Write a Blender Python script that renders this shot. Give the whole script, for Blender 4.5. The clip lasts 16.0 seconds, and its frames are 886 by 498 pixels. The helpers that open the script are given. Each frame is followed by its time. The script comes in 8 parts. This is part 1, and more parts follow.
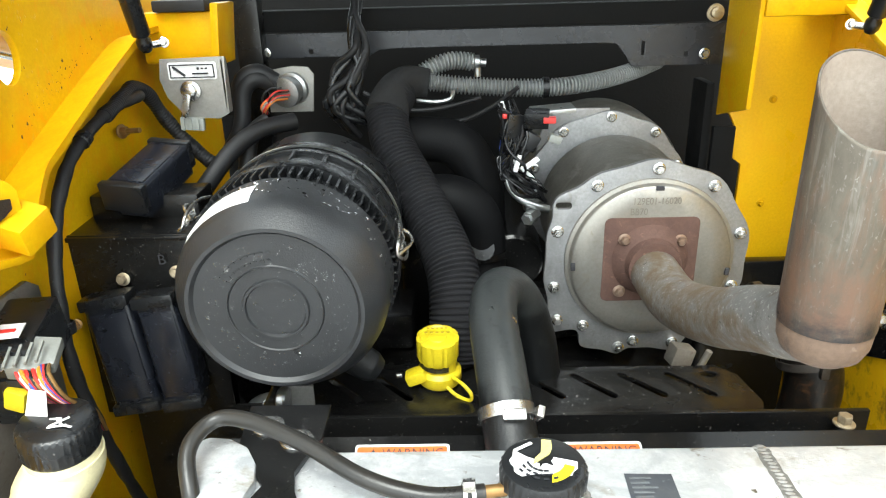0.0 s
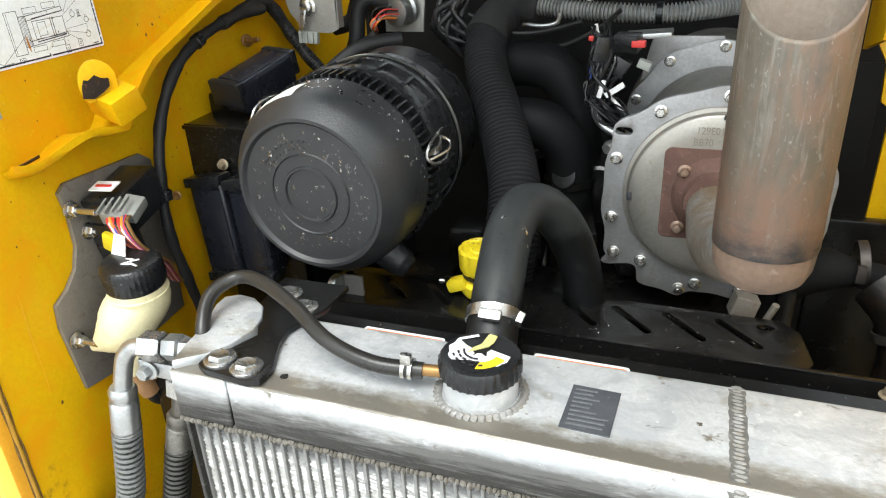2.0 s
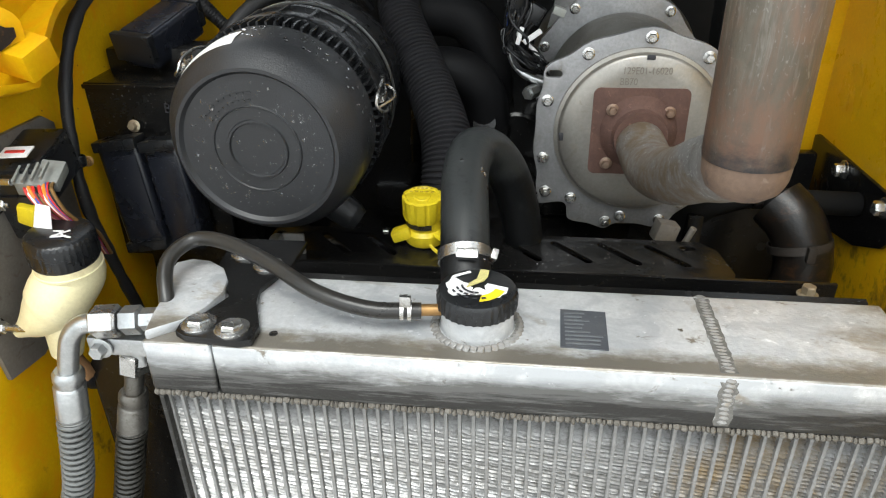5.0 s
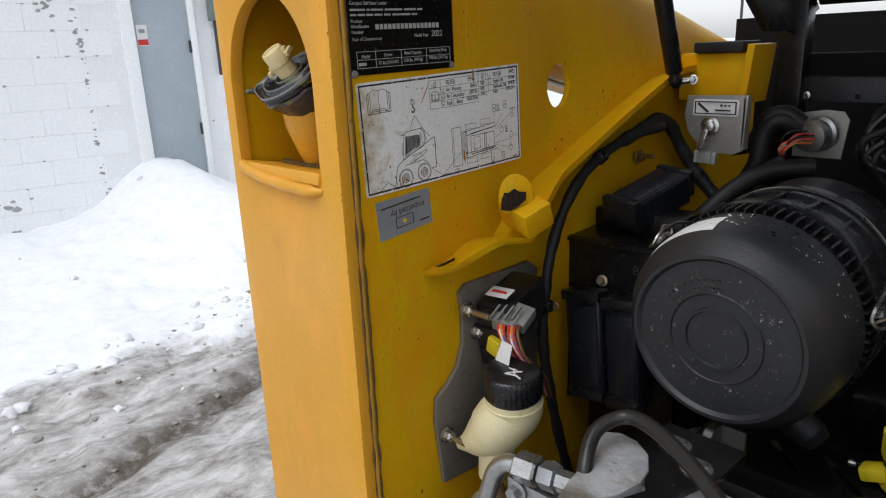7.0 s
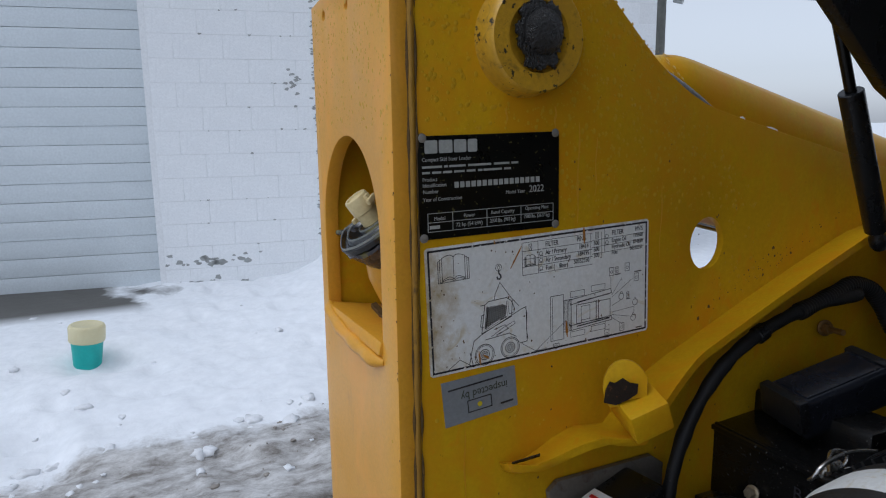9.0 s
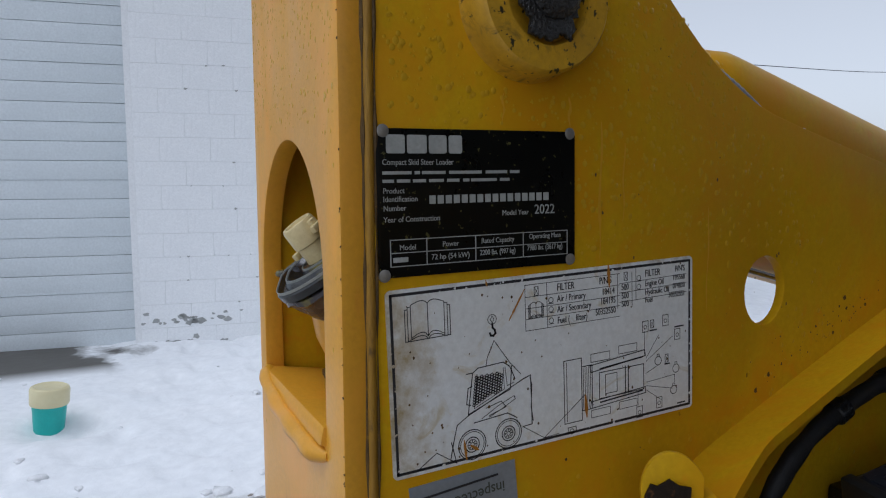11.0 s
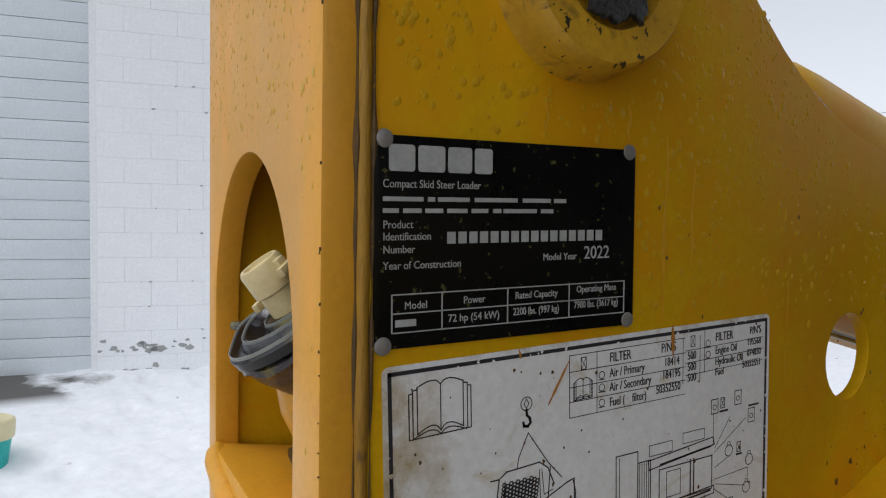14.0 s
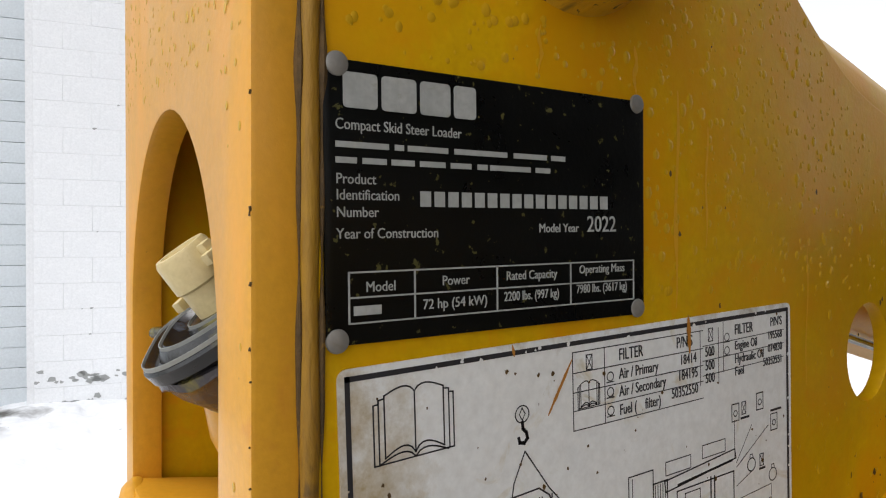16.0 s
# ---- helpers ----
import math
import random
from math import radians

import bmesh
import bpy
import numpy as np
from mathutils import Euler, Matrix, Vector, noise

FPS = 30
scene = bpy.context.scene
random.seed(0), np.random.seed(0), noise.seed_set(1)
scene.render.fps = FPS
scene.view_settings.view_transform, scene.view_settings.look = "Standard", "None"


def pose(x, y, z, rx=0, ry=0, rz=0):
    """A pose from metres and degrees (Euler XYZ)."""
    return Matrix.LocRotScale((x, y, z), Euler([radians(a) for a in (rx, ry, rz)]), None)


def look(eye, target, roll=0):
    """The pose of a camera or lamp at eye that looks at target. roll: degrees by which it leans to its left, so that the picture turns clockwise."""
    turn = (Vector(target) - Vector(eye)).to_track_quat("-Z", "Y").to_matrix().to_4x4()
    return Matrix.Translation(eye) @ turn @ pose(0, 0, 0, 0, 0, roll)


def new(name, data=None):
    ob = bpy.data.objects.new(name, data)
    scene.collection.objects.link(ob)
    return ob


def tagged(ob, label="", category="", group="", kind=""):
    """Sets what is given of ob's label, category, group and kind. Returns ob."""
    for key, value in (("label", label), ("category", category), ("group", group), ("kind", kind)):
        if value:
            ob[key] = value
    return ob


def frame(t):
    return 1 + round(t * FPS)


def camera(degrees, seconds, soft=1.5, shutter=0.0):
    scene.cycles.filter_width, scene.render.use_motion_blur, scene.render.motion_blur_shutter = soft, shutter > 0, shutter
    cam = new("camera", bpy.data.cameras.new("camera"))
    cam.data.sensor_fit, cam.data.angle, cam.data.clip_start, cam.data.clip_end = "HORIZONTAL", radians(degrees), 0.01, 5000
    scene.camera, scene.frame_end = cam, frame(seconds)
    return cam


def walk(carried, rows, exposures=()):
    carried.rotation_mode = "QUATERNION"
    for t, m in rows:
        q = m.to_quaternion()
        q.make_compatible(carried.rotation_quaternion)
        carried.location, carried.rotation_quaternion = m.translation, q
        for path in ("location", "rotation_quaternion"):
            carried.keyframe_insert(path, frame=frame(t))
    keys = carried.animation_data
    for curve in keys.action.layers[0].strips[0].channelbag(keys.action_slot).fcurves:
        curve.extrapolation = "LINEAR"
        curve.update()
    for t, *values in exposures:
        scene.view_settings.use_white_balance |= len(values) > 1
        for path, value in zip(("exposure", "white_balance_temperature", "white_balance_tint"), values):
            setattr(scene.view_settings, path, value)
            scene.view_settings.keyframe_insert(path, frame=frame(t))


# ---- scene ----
cam = camera(66.0, 16.0, soft=1.12)
PATH = [
    (0, (0.024, 0.012, 1.357), (-0.018, 1.871, 0.620), -1.6),
    (0.5, (0.104, 0.013, 1.355), (-0.185, 1.850, 0.617), 0.2),
    (1, (0.170, 0.012, 1.347), (-0.380, 1.790, 0.616), -0.0),
    (1.5, (0.185, 0.003, 1.336), (-0.527, 1.709, 0.574), -1.1),
    (2, (0.218, 0.002, 1.317), (-0.445, 1.694, 0.481), -2.8),
    (2.5, (0.257, 0.005, 1.306), (-0.033, 1.749, 0.371), -2.2),
    (3, (0.273, -0.001, 1.301), (0.222, 1.750, 0.335), -3.0),
    (5.5, (0.098, -0.051, 1.307), (-0.303, 1.680, 0.388), 0.7),
    (6, (0.152, -0.060, 1.312), (-0.736, 1.524, 0.475), 2.3),
    (6.5, (0.118, -0.046, 1.331), (-1.091, 1.371, 0.601), -0.9),
    (7, (0.106, -0.005, 1.347), (-1.292, 1.310, 0.783), -2.4),
    (7.5, (0.094, 0.073, 1.391), (-1.543, 1.129, 0.939), 0.1),
    (8, (0.092, 0.119, 1.408), (-1.641, 1.063, 1.083), -0.0),
    (8.5, (0.099, 0.138, 1.415), (-1.681, 0.990, 1.091), 0.0),
    (9, (0.073, 0.154, 1.410), (-1.699, 1.012, 1.057), -0.7),
    (9.5, (0.047, 0.171, 1.394), (-1.745, 1.022, 1.138), -0.6),
    (12, (-0.104, 0.247, 1.372), (-1.877, 1.162, 1.230), -0.1),
    (12.5, (-0.107, 0.247, 1.371), (-1.891, 1.148, 1.297), -0.1),
    (13, (-0.127, 0.254, 1.367), (-1.917, 1.146, 1.350), -0.1),
    (13.5, (-0.146, 0.252, 1.378), (-1.903, 1.200, 1.257), 0.9),
    (14, (-0.162, 0.259, 1.375), (-1.903, 1.239, 1.280), 1.0),
    (14.5, (-0.176, 0.267, 1.369), (-1.910, 1.260, 1.337), 0.8),
    (15, (-0.193, 0.274, 1.365), (-1.912, 1.290, 1.360), 0.9),
    (15.5, (-0.205, 0.279, 1.357), (-1.891, 1.350, 1.410), 0.8),
    (16, (-0.215, 0.283, 1.356), (-1.885, 1.377, 1.325), 0.2),
]
EXPOSURES = [(0, 1.9, 6400, 1), (1.5, 1.75, 6400, 1), (2, 1.45, 6450, 4), (3, 1.26, 6400, 5), (5.5, 1.05, 6450, 5), (6, 0.97, 6450, 4), (6.5, 0.08, 6450, 11), (7, -0.15, 6350, 10), (7.5, -0.13, 6200, 10), (8, -0.33, 6050, 10), (8.5, -0.53, 5850, 10), (9, -0.7, 5750, 10), (9.5, -0.78, 5700, 10), (12, -0.62, 6000, 11), (14, -0.42, 6300, 11), (16, 0.08, 6650, 11)]
walk(cam, [(t, look(eye, target, roll)) for t, eye, target, roll in PATH], EXPOSURES)

# ---- light ----
world = bpy.data.worlds.new("overcast")
scene.world = world
world.use_nodes = True
wn, wl = world.node_tree.nodes, world.node_tree.links
sky = wn.new("ShaderNodeTexSky")
sky.sky_type = "NISHITA"
sky.sun_disc = False
sky.sun_elevation, sky.sun_rotation = radians(60), radians(165)
sky.air_density, sky.dust_density, sky.ozone_density = 1.0, 1.5, 1.0
grey = wn.new("ShaderNodeHueSaturation")
grey.inputs["Saturation"].default_value = 0.22
grey.inputs["Value"].default_value = 0.95
wl.new(sky.outputs["Color"], grey.inputs["Color"])
cloud = wn.new("ShaderNodeMix")
cloud.data_type, cloud.blend_type = "RGBA", "ADD"
cloud.inputs["Factor"].default_value = 1.0
wl.new(grey.outputs["Color"], cloud.inputs[6])
cloud.inputs[7].default_value = (2.5, 2.58, 2.7, 1)
wl.new(cloud.outputs[2], wn["Background"].inputs["Color"])
wn["Background"].inputs["Strength"].default_value = 0.15
sun = new("sun", bpy.data.lights.new("sun", "SUN"))
sun.data.energy, sun.data.angle, sun.data.color = 1.2, radians(30), (1.0, 0.985, 0.96)
sun.matrix_world = look((-0.7, -2.9, 7.0), (0, 0.4, 1.0))


# ---- shapes ----
def frame_of(axis, hint=(0, 0, 1)):
    n = Vector(axis).normalized()
    h = Vector(hint)
    if abs(n.dot(h.normalized())) > 0.95:
        h = Vector((0, 1, 0)) if abs(n.y) < 0.9 else Vector((1, 0, 0))
    u = h.cross(n).normalized()
    return u, n.cross(u), n


def put(bm, tmp):
    me = bpy.data.meshes.new("tmp")
    tmp.to_mesh(me)
    tmp.free()
    bm.from_mesh(me)
    bpy.data.meshes.remove(me)
    return bm


def box(bm, c, s, rot=None, bev=0.0, seg=2):
    t = bmesh.new()
    bmesh.ops.create_cube(t, size=1)
    bmesh.ops.scale(t, vec=s, verts=t.verts)
    if bev:
        bmesh.ops.bevel(t, geom=list(t.edges), offset=bev, segments=seg, affect="EDGES", profile=0.6)
    m = Matrix.Translation(c) @ (rot.to_4x4() if rot else Matrix())
    bmesh.ops.transform(t, matrix=m, verts=t.verts)
    return put(bm, t)


def turn(rx=0, ry=0, rz=0):
    return Euler([radians(a) for a in (rx, ry, rz)]).to_matrix()


def lathe(bm, origin, axis, profile, seg=32, hint=(0, 0, 1), arc=None):
    """Rings of (distance along the axis, radius)."""
    u, v, n = frame_of(axis, hint)
    o = Vector(origin)
    rings = []
    a0, a1 = arc if arc else (0, 360)
    cnt = seg if not arc else seg + 1
    for h, r in profile:
        if r < 1e-6 and not arc:
            rings.append([bm.verts.new(o + n * h)])
        else:
            rings.append([bm.verts.new(o + n * h + (u * math.cos(a) + v * math.sin(a)) * r)
                          for a in (radians(a0 + (a1 - a0) * k / seg) for k in range(cnt))])
    for a, b in zip(rings, rings[1:]):
        m = max(len(a), len(b))
        for k in range(m if not arc else m - 1):
            k2 = (k + 1) % m
            q = [a[k % len(a)], a[k2 % len(a)], b[k2 % len(b)], b[k % len(b)]]
            q = [x for i, x in enumerate(q) if x not in q[:i]]
            if len(q) > 2:
                bm.faces.new(q)
    return bm


def rod(bm, a, b, r, r2=None, seg=20, bev=0.0):
    a, b = Vector(a), Vector(b)
    n = (b - a).length
    r2 = r if r2 is None else r2
    e = bev or min(r, r2) * 0.08
    return lathe(bm, a, b - a, [(0, 0), (0, r - e), (e, r), (n - e, r2), (n, r2 - e), (n, 0)], seg)


def smooth_path(pts, step):
    P = [Vector(p) for p in pts]
    P = [P[0] * 2 - P[1], *P, P[-1] * 2 - P[-2]]
    out = []
    for i in range(1, len(P) - 2):
        p0, p1, p2, p3 = P[i - 1:i + 3]
        cnt = max(2, int((p2 - p1).length / step))
        for k in range(cnt):
            t = k / cnt
            out.append(0.5 * (2 * p1 + (p2 - p0) * t + (2 * p0 - 5 * p1 + 4 * p2 - p3) * t * t + (3 * p1 - p0 - 3 * p2 + p3) * t ** 3))
    out.append(P[-2])
    return out


def sweep(bm, pts, r, seg=12, step=0.008, rib=None, caps=True):
    """A tube along a smooth path; r may be a function of 0..1; rib: (pitch, depth) of corrugation."""
    if rib:
        step = rib[0] / 4
    line = smooth_path(pts, step)
    n = len(line)
    up = None
    rings = []
    run = 0.0
    for i, p in enumerate(line):
        d = (line[min(i + 1, n - 1)] - line[max(i - 1, 0)]).normalized()
        if up is None:
            up = Vector((0, 0, 1)) if abs(d.z) < 0.9 else Vector((0, 1, 0))
        up = (up - d * up.dot(d)).normalized()
        w = d.cross(up)
        rad = r(i / (n - 1)) if callable(r) else r
        if rib:
            rad += (0.0, rib[1], rib[1], 0.0)[i % 4] - rib[1] / 2
        rings.append([bm.verts.new(p + (up * math.cos(a) + w * math.sin(a)) * rad)
                      for a in (2 * math.pi * k / seg for k in range(seg))])
    for a, b in zip(rings, rings[1:]):
        for k in range(seg):
            bm.faces.new((a[k], a[(k + 1) % seg], b[(k + 1) % seg], b[k]))
    if caps:
        bm.faces.new(rings[0][::-1])
        bm.faces.new(rings[-1])
    return bm


def sheet(bm, outer, holes, o, u, v, thick, bev=0.0):
    """A flat plate with through holes, from 2D outlines in the frame o, u, v; it grows against the normal."""
    t = bmesh.new()
    o, u, v = Vector(o), Vector(u), Vector(v)
    n = u.cross(v).normalized()
    es = []
    for loop in (outer, *holes):
        vs = [t.verts.new(o + u * a + v * b) for a, b in loop]
        es += [t.edges.new((vs[i], vs[(i + 1) % len(vs)])) for i in range(len(vs))]
    bmesh.ops.triangle_fill(t, edges=es, use_beauty=True, use_dissolve=False)
    bmesh.ops.recalc_face_normals(t, faces=t.faces)
    for f in list(t.faces):
        if f.normal.dot(n) < 0:
            f.normal_flip()
    fs = list(t.faces)
    got = bmesh.ops.extrude_face_region(t, geom=fs)
    moved = [g for g in got["geom"] if isinstance(g, bmesh.types.BMVert)]
    bmesh.ops.translate(t, vec=n * -thick, verts=moved)
    bmesh.ops.recalc_face_normals(t, faces=t.faces)
    if bev:
        rim = [e for e in t.edges if e.is_manifold and e.calc_face_angle(0) > 0.9 and
               abs((e.verts[0].co - e.verts[1].co).normalized().dot(n)) < 0.5]
        bmesh.ops.bevel(t, geom=rim, offset=bev, segments=2, affect="EDGES", profile=0.6)
    return put(bm, t)


def arc2(cx, cy, rx, ry, a0=0, a1=360, n=32):
    full = abs(a1 - a0) >= 360
    return [(cx + rx * math.cos(radians(a0 + (a1 - a0) * k / n)), cy + ry * math.sin(radians(a0 + (a1 - a0) * k / n)))
            for k in range(n if full else n + 1)]


def rounded(w, h, r, n=5, cx=0, cy=0):
    out = []
    for sx, sy, a in ((1, 1, 0), (-1, 1, 90), (-1, -1, 180), (1, -1, 270)):
        out += arc2(cx + sx * (w / 2 - r), cy + sy * (h / 2 - r), r, r, a, a + 90, n)
    return out


def bolt(bm, p, axis, s, shank=0.0, washer=True):
    """A flanged hex head, s across the corners."""
    p = Vector(p)
    n = Vector(axis).normalized()
    if washer:
        lathe(bm, p, n, [(0, 0), (0, s * 0.72), (s * 0.1, s * 0.72), (s * 0.16, s * 0.6), (s * 0.16, 0)], 20)
    lathe(bm, p + n * s * 0.14, n, [(0, 0), (0, s * 0.5), (s * 0.5, s * 0.5), (s * 0.6, s * 0.42), (s * 0.6, 0)], 6)
    if shank:
        rod(bm, p + n * s * 0.5, p + n * (s * 0.5 + shank), s * 0.26, seg=12)
    return bm


def mesh_of(name, bm, material, angle=38):
    me = bpy.data.meshes.new(name)
    bmesh.ops.recalc_face_normals(bm, faces=bm.faces)
    bm.to_mesh(me)
    bm.free()
    me.polygons.foreach_set("use_smooth", [True] * len(me.polygons))
    me.set_sharp_from_angle(angle=radians(angle))
    if material:
        me.materials.append(material)
    return me


def thing(name, base, label, category, group="", kind=""):
    ob = new(name)
    ob.location = base
    ob.empty_display_size = 0.02
    bpy.context.view_layer.update()
    return tagged(ob, label, category, group, kind)


def part(name, bm, material, parent, label="", angle=38):
    ob = new(name, mesh_of(name, bm, material, angle))
    m = Matrix.Translation(parent.location) if not parent.parent else Matrix()
    ob.parent = parent
    ob.matrix_parent_inverse = m.inverted()
    return tagged(ob, label)


def single(name, bm, material, label, category, group="", kind="", angle=38):
    return tagged(new(name, mesh_of(name, bm, material, angle)), label, category, group, kind)


B = bmesh.new


# ---- materials ----
def shade(name, c1, c2=None, rough=0.5, metal=0.0, scale=12.0, fine=180.0, bump=0.1, dirt=None, amount=0.5, coat=0.0, rvar=0.15,
          stretch=(1, 1, 1), spot=None, sscale=60.0, slevel=0.66, distance=0.002, spec=0.5, layers=()):
    """Two-scale procedural surface: base tones, fine grain, stains and spots."""
    m = bpy.data.materials.new(name)
    m.use_nodes = True
    nt = m.node_tree
    N, L = nt.nodes, nt.links
    bsdf = N["Principled BSDF"]
    tc = N.new("ShaderNodeTexCoord")
    mp = N.new("ShaderNodeMapping")
    mp.inputs["Scale"].default_value = stretch
    L.new(tc.outputs["Object"], mp.inputs["Vector"])

    def noise_tex(s, detail=5, dist=0.0):
        t = N.new("ShaderNodeTexNoise")
        t.inputs["Scale"].default_value, t.inputs["Detail"].default_value, t.inputs["Distortion"].default_value = s, detail, dist
        t.inputs["Roughness"].default_value = 0.62
        L.new(mp.outputs["Vector"], t.inputs["Vector"])
        return t

    def ramp(src, a, b):
        r = N.new("ShaderNodeValToRGB")
        r.color_ramp.elements[0].position, r.color_ramp.elements[1].position = a, b
        L.new(src, r.inputs["Fac"])
        return r

    def mix(fac, a, b):
        x = N.new("ShaderNodeMix")
        x.data_type = "RGBA"
        L.new(fac, x.inputs["Factor"])
        for val, key in ((a, 6), (b, 7)):
            if isinstance(val, tuple):
                x.inputs[key].default_value = (*val, 1)
            else:
                L.new(val, x.inputs[key])
        return x.outputs[2]

    big = noise_tex(scale, 6, 0.4)
    small = noise_tex(fine, 4)
    c2 = c2 or tuple(v * 0.8 for v in c1)
    col = mix(ramp(big.outputs["Fac"], 0.35, 0.68).outputs["Color"], c1, c2)
    col = mix(ramp(small.outputs["Fac"], 0.3, 0.9).outputs["Color"], col, tuple(v * 0.85 for v in c2))
    if dirt:
        patch = noise_tex(scale * 2.3, 8, 1.2)
        r = ramp(patch.outputs["Fac"], 0.72 - amount * 0.3, 0.86 - amount * 0.2)
        col = mix(r.outputs["Color"], col, dirt)
    if spot:
        sp = noise_tex(sscale, 3)
        col = mix(ramp(sp.outputs["Fac"], slevel, slevel + 0.03).outputs["Color"], col, spot)
    for tone, size, lo, hi, pull in layers:
        lm = N.new("ShaderNodeMapping")
        lm.inputs["Scale"].default_value = pull
        lm.inputs["Location"].default_value = (size * 0.37, size * 0.11, size * 0.73)
        L.new(tc.outputs["Object"], lm.inputs["Vector"])
        lt = noise_tex(size, 7, 0.6)
        L.new(lm.outputs["Vector"], lt.inputs["Vector"])
        col = mix(ramp(lt.outputs["Fac"], lo, hi).outputs["Color"], col, tone)
    L.new(col, bsdf.inputs["Base Color"])
    mr = N.new("ShaderNodeMapRange")
    mr.inputs["To Min"].default_value, mr.inputs["To Max"].default_value = max(0.03, rough - rvar), min(1, rough + rvar)
    L.new(big.outputs["Fac"], mr.inputs["Value"])
    L.new(mr.outputs["Result"], bsdf.inputs["Roughness"])
    bsdf.inputs["Metallic"].default_value = metal
    bsdf.inputs["Coat Weight"].default_value = coat
    bsdf.inputs["Coat Roughness"].default_value = 0.12
    bsdf.inputs["Specular IOR Level"].default_value = spec
    bp = N.new("ShaderNodeBump")
    bp.inputs["Strength"].default_value, bp.inputs["Distance"].default_value = bump, distance
    L.new(small.outputs["Fac"], bp.inputs["Height"])
    L.new(bp.outputs["Normal"], bsdf.inputs["Normal"])
    return m


def stain_or_shade(m, tone, axis, v0, v1, size, spread=1.2, lo=0.45, hi=0.75, pull=(1, 1, 1), flat=False):
    """Grime, or shade put into the colour, on one stretch of a thing: it grows from v0 to v1 along an axis, broken up
    by noise.
    """
    nt = m.node_tree
    N, L = nt.nodes, nt.links
    bsdf = N["Principled BSDF"]
    was = bsdf.inputs["Base Color"].links[0].from_socket
    geo = N.new("ShaderNodeNewGeometry")
    sep = N.new("ShaderNodeSeparateXYZ")
    L.new(geo.outputs["Position"], sep.inputs[0])
    grow = N.new("ShaderNodeMapRange")
    grow.inputs["From Min"].default_value, grow.inputs["From Max"].default_value = v0, v1
    L.new(sep.outputs[axis], grow.inputs["Value"])
    amount = grow.outputs["Result"]
    if flat:
        lie = N.new("ShaderNodeSeparateXYZ")
        L.new(geo.outputs["True Normal"], lie.inputs[0])
        top = N.new("ShaderNodeMath")
        top.operation, top.use_clamp = "MULTIPLY", True
        L.new(lie.outputs["Z"], top.inputs[0])
        L.new(amount, top.inputs[1])
        amount = top.outputs[0]
    mp = N.new("ShaderNodeMapping")
    mp.inputs["Scale"].default_value = pull
    L.new(geo.outputs["Position"], mp.inputs["Vector"])
    t = N.new("ShaderNodeTexNoise")
    t.inputs["Scale"].default_value, t.inputs["Detail"].default_value, t.inputs["Roughness"].default_value = size, 8, 0.7
    L.new(mp.outputs["Vector"], t.inputs["Vector"])
    mul = N.new("ShaderNodeMath")
    mul.operation = "MULTIPLY"
    L.new(t.outputs["Fac"], mul.inputs[0])
    L.new(amount, mul.inputs[1])
    r = N.new("ShaderNodeMapRange")
    r.inputs["From Min"].default_value, r.inputs["From Max"].default_value = lo / spread, hi / spread
    L.new(mul.outputs[0], r.inputs["Value"])
    x = N.new("ShaderNodeMix")
    x.data_type = "RGBA"
    L.new(r.outputs["Result"], x.inputs["Factor"])
    L.new(was, x.inputs[6])
    x.inputs[7].default_value = (*tone, 1)
    L.new(x.outputs[2], bsdf.inputs["Base Color"])
    return m


YEL = shade("yellow_paint", (0.62, 0.365, 0.005), (0.585, 0.333, 0.004), 0.34, 0, 7, 260, 0.06, dirt=(0.57, 0.26, 0.006), amount=0.3,
            spot=(0.09, 0.05, 0.015), sscale=75, slevel=0.735, spec=0.10,
            layers=[((0.60, 0.27, 0.004), 17, 0.47, 0.68, (1, 1, 0.75)), ((0.62, 0.27, 0.004), 55, 0.56, 0.74, (1, 1, 0.8)), ((0.55, 0.30, 0.012), 150, 0.60, 0.78, (1, 1, 1)), ((0.40, 0.20, 0.012), 11, 0.64, 0.84, (1, 1, 0.4)), ((0.10, 0.06, 0.015), 34, 0.74, 0.80, (1, 1, 0.6))])
YELD = shade("worn_yellow_paint", (0.66, 0.37, 0.015), (0.52, 0.29, 0.02), 0.42, 0, 25, 260, 0.2, dirt=(0.09, 0.065, 0.02), amount=0.5, spot=(0.03, 0.025, 0.015), sscale=150, slevel=0.62)
# Copy of the yellow paint with reflected skylight put into its tone.
ORANGE_LIT = shade("yellow_paint_sky_lit", (0.73, 0.36, 0.026), (0.70, 0.335, 0.025), 0.36, 0, 9, 300, 0.08, dirt=(0.62, 0.24, 0.03), amount=0.3,
               spot=(0.12, 0.06, 0.03), sscale=95, slevel=0.75, coat=0.08, spec=0.35,
               layers=[((0.76, 0.345, 0.03), 24, 0.50, 0.70, (1, 1, 0.6)), ((0.66, 0.30, 0.03), 140, 0.62, 0.78, (1, 1, 1)), ((0.45, 0.20, 0.03), 12, 0.66, 0.84, (1, 1, 0.3))])
SEAM = shade("seam_sealer", (0.42, 0.225, 0.010), (0.30, 0.15, 0.010), 0.6, 0, 40, 300, 0.4, dirt=(0.05, 0.03, 0.012), amount=0.45, stretch=(1, 1, 0.3), spot=(0.03, 0.02, 0.01), sscale=120, slevel=0.72)
SEAL = shade("dirty_seam_sealer", (0.16, 0.085, 0.015), (0.07, 0.04, 0.012), 0.7, 0, 60, 300, 0.5, dirt=(0.42, 0.22, 0.02), amount=0.4)
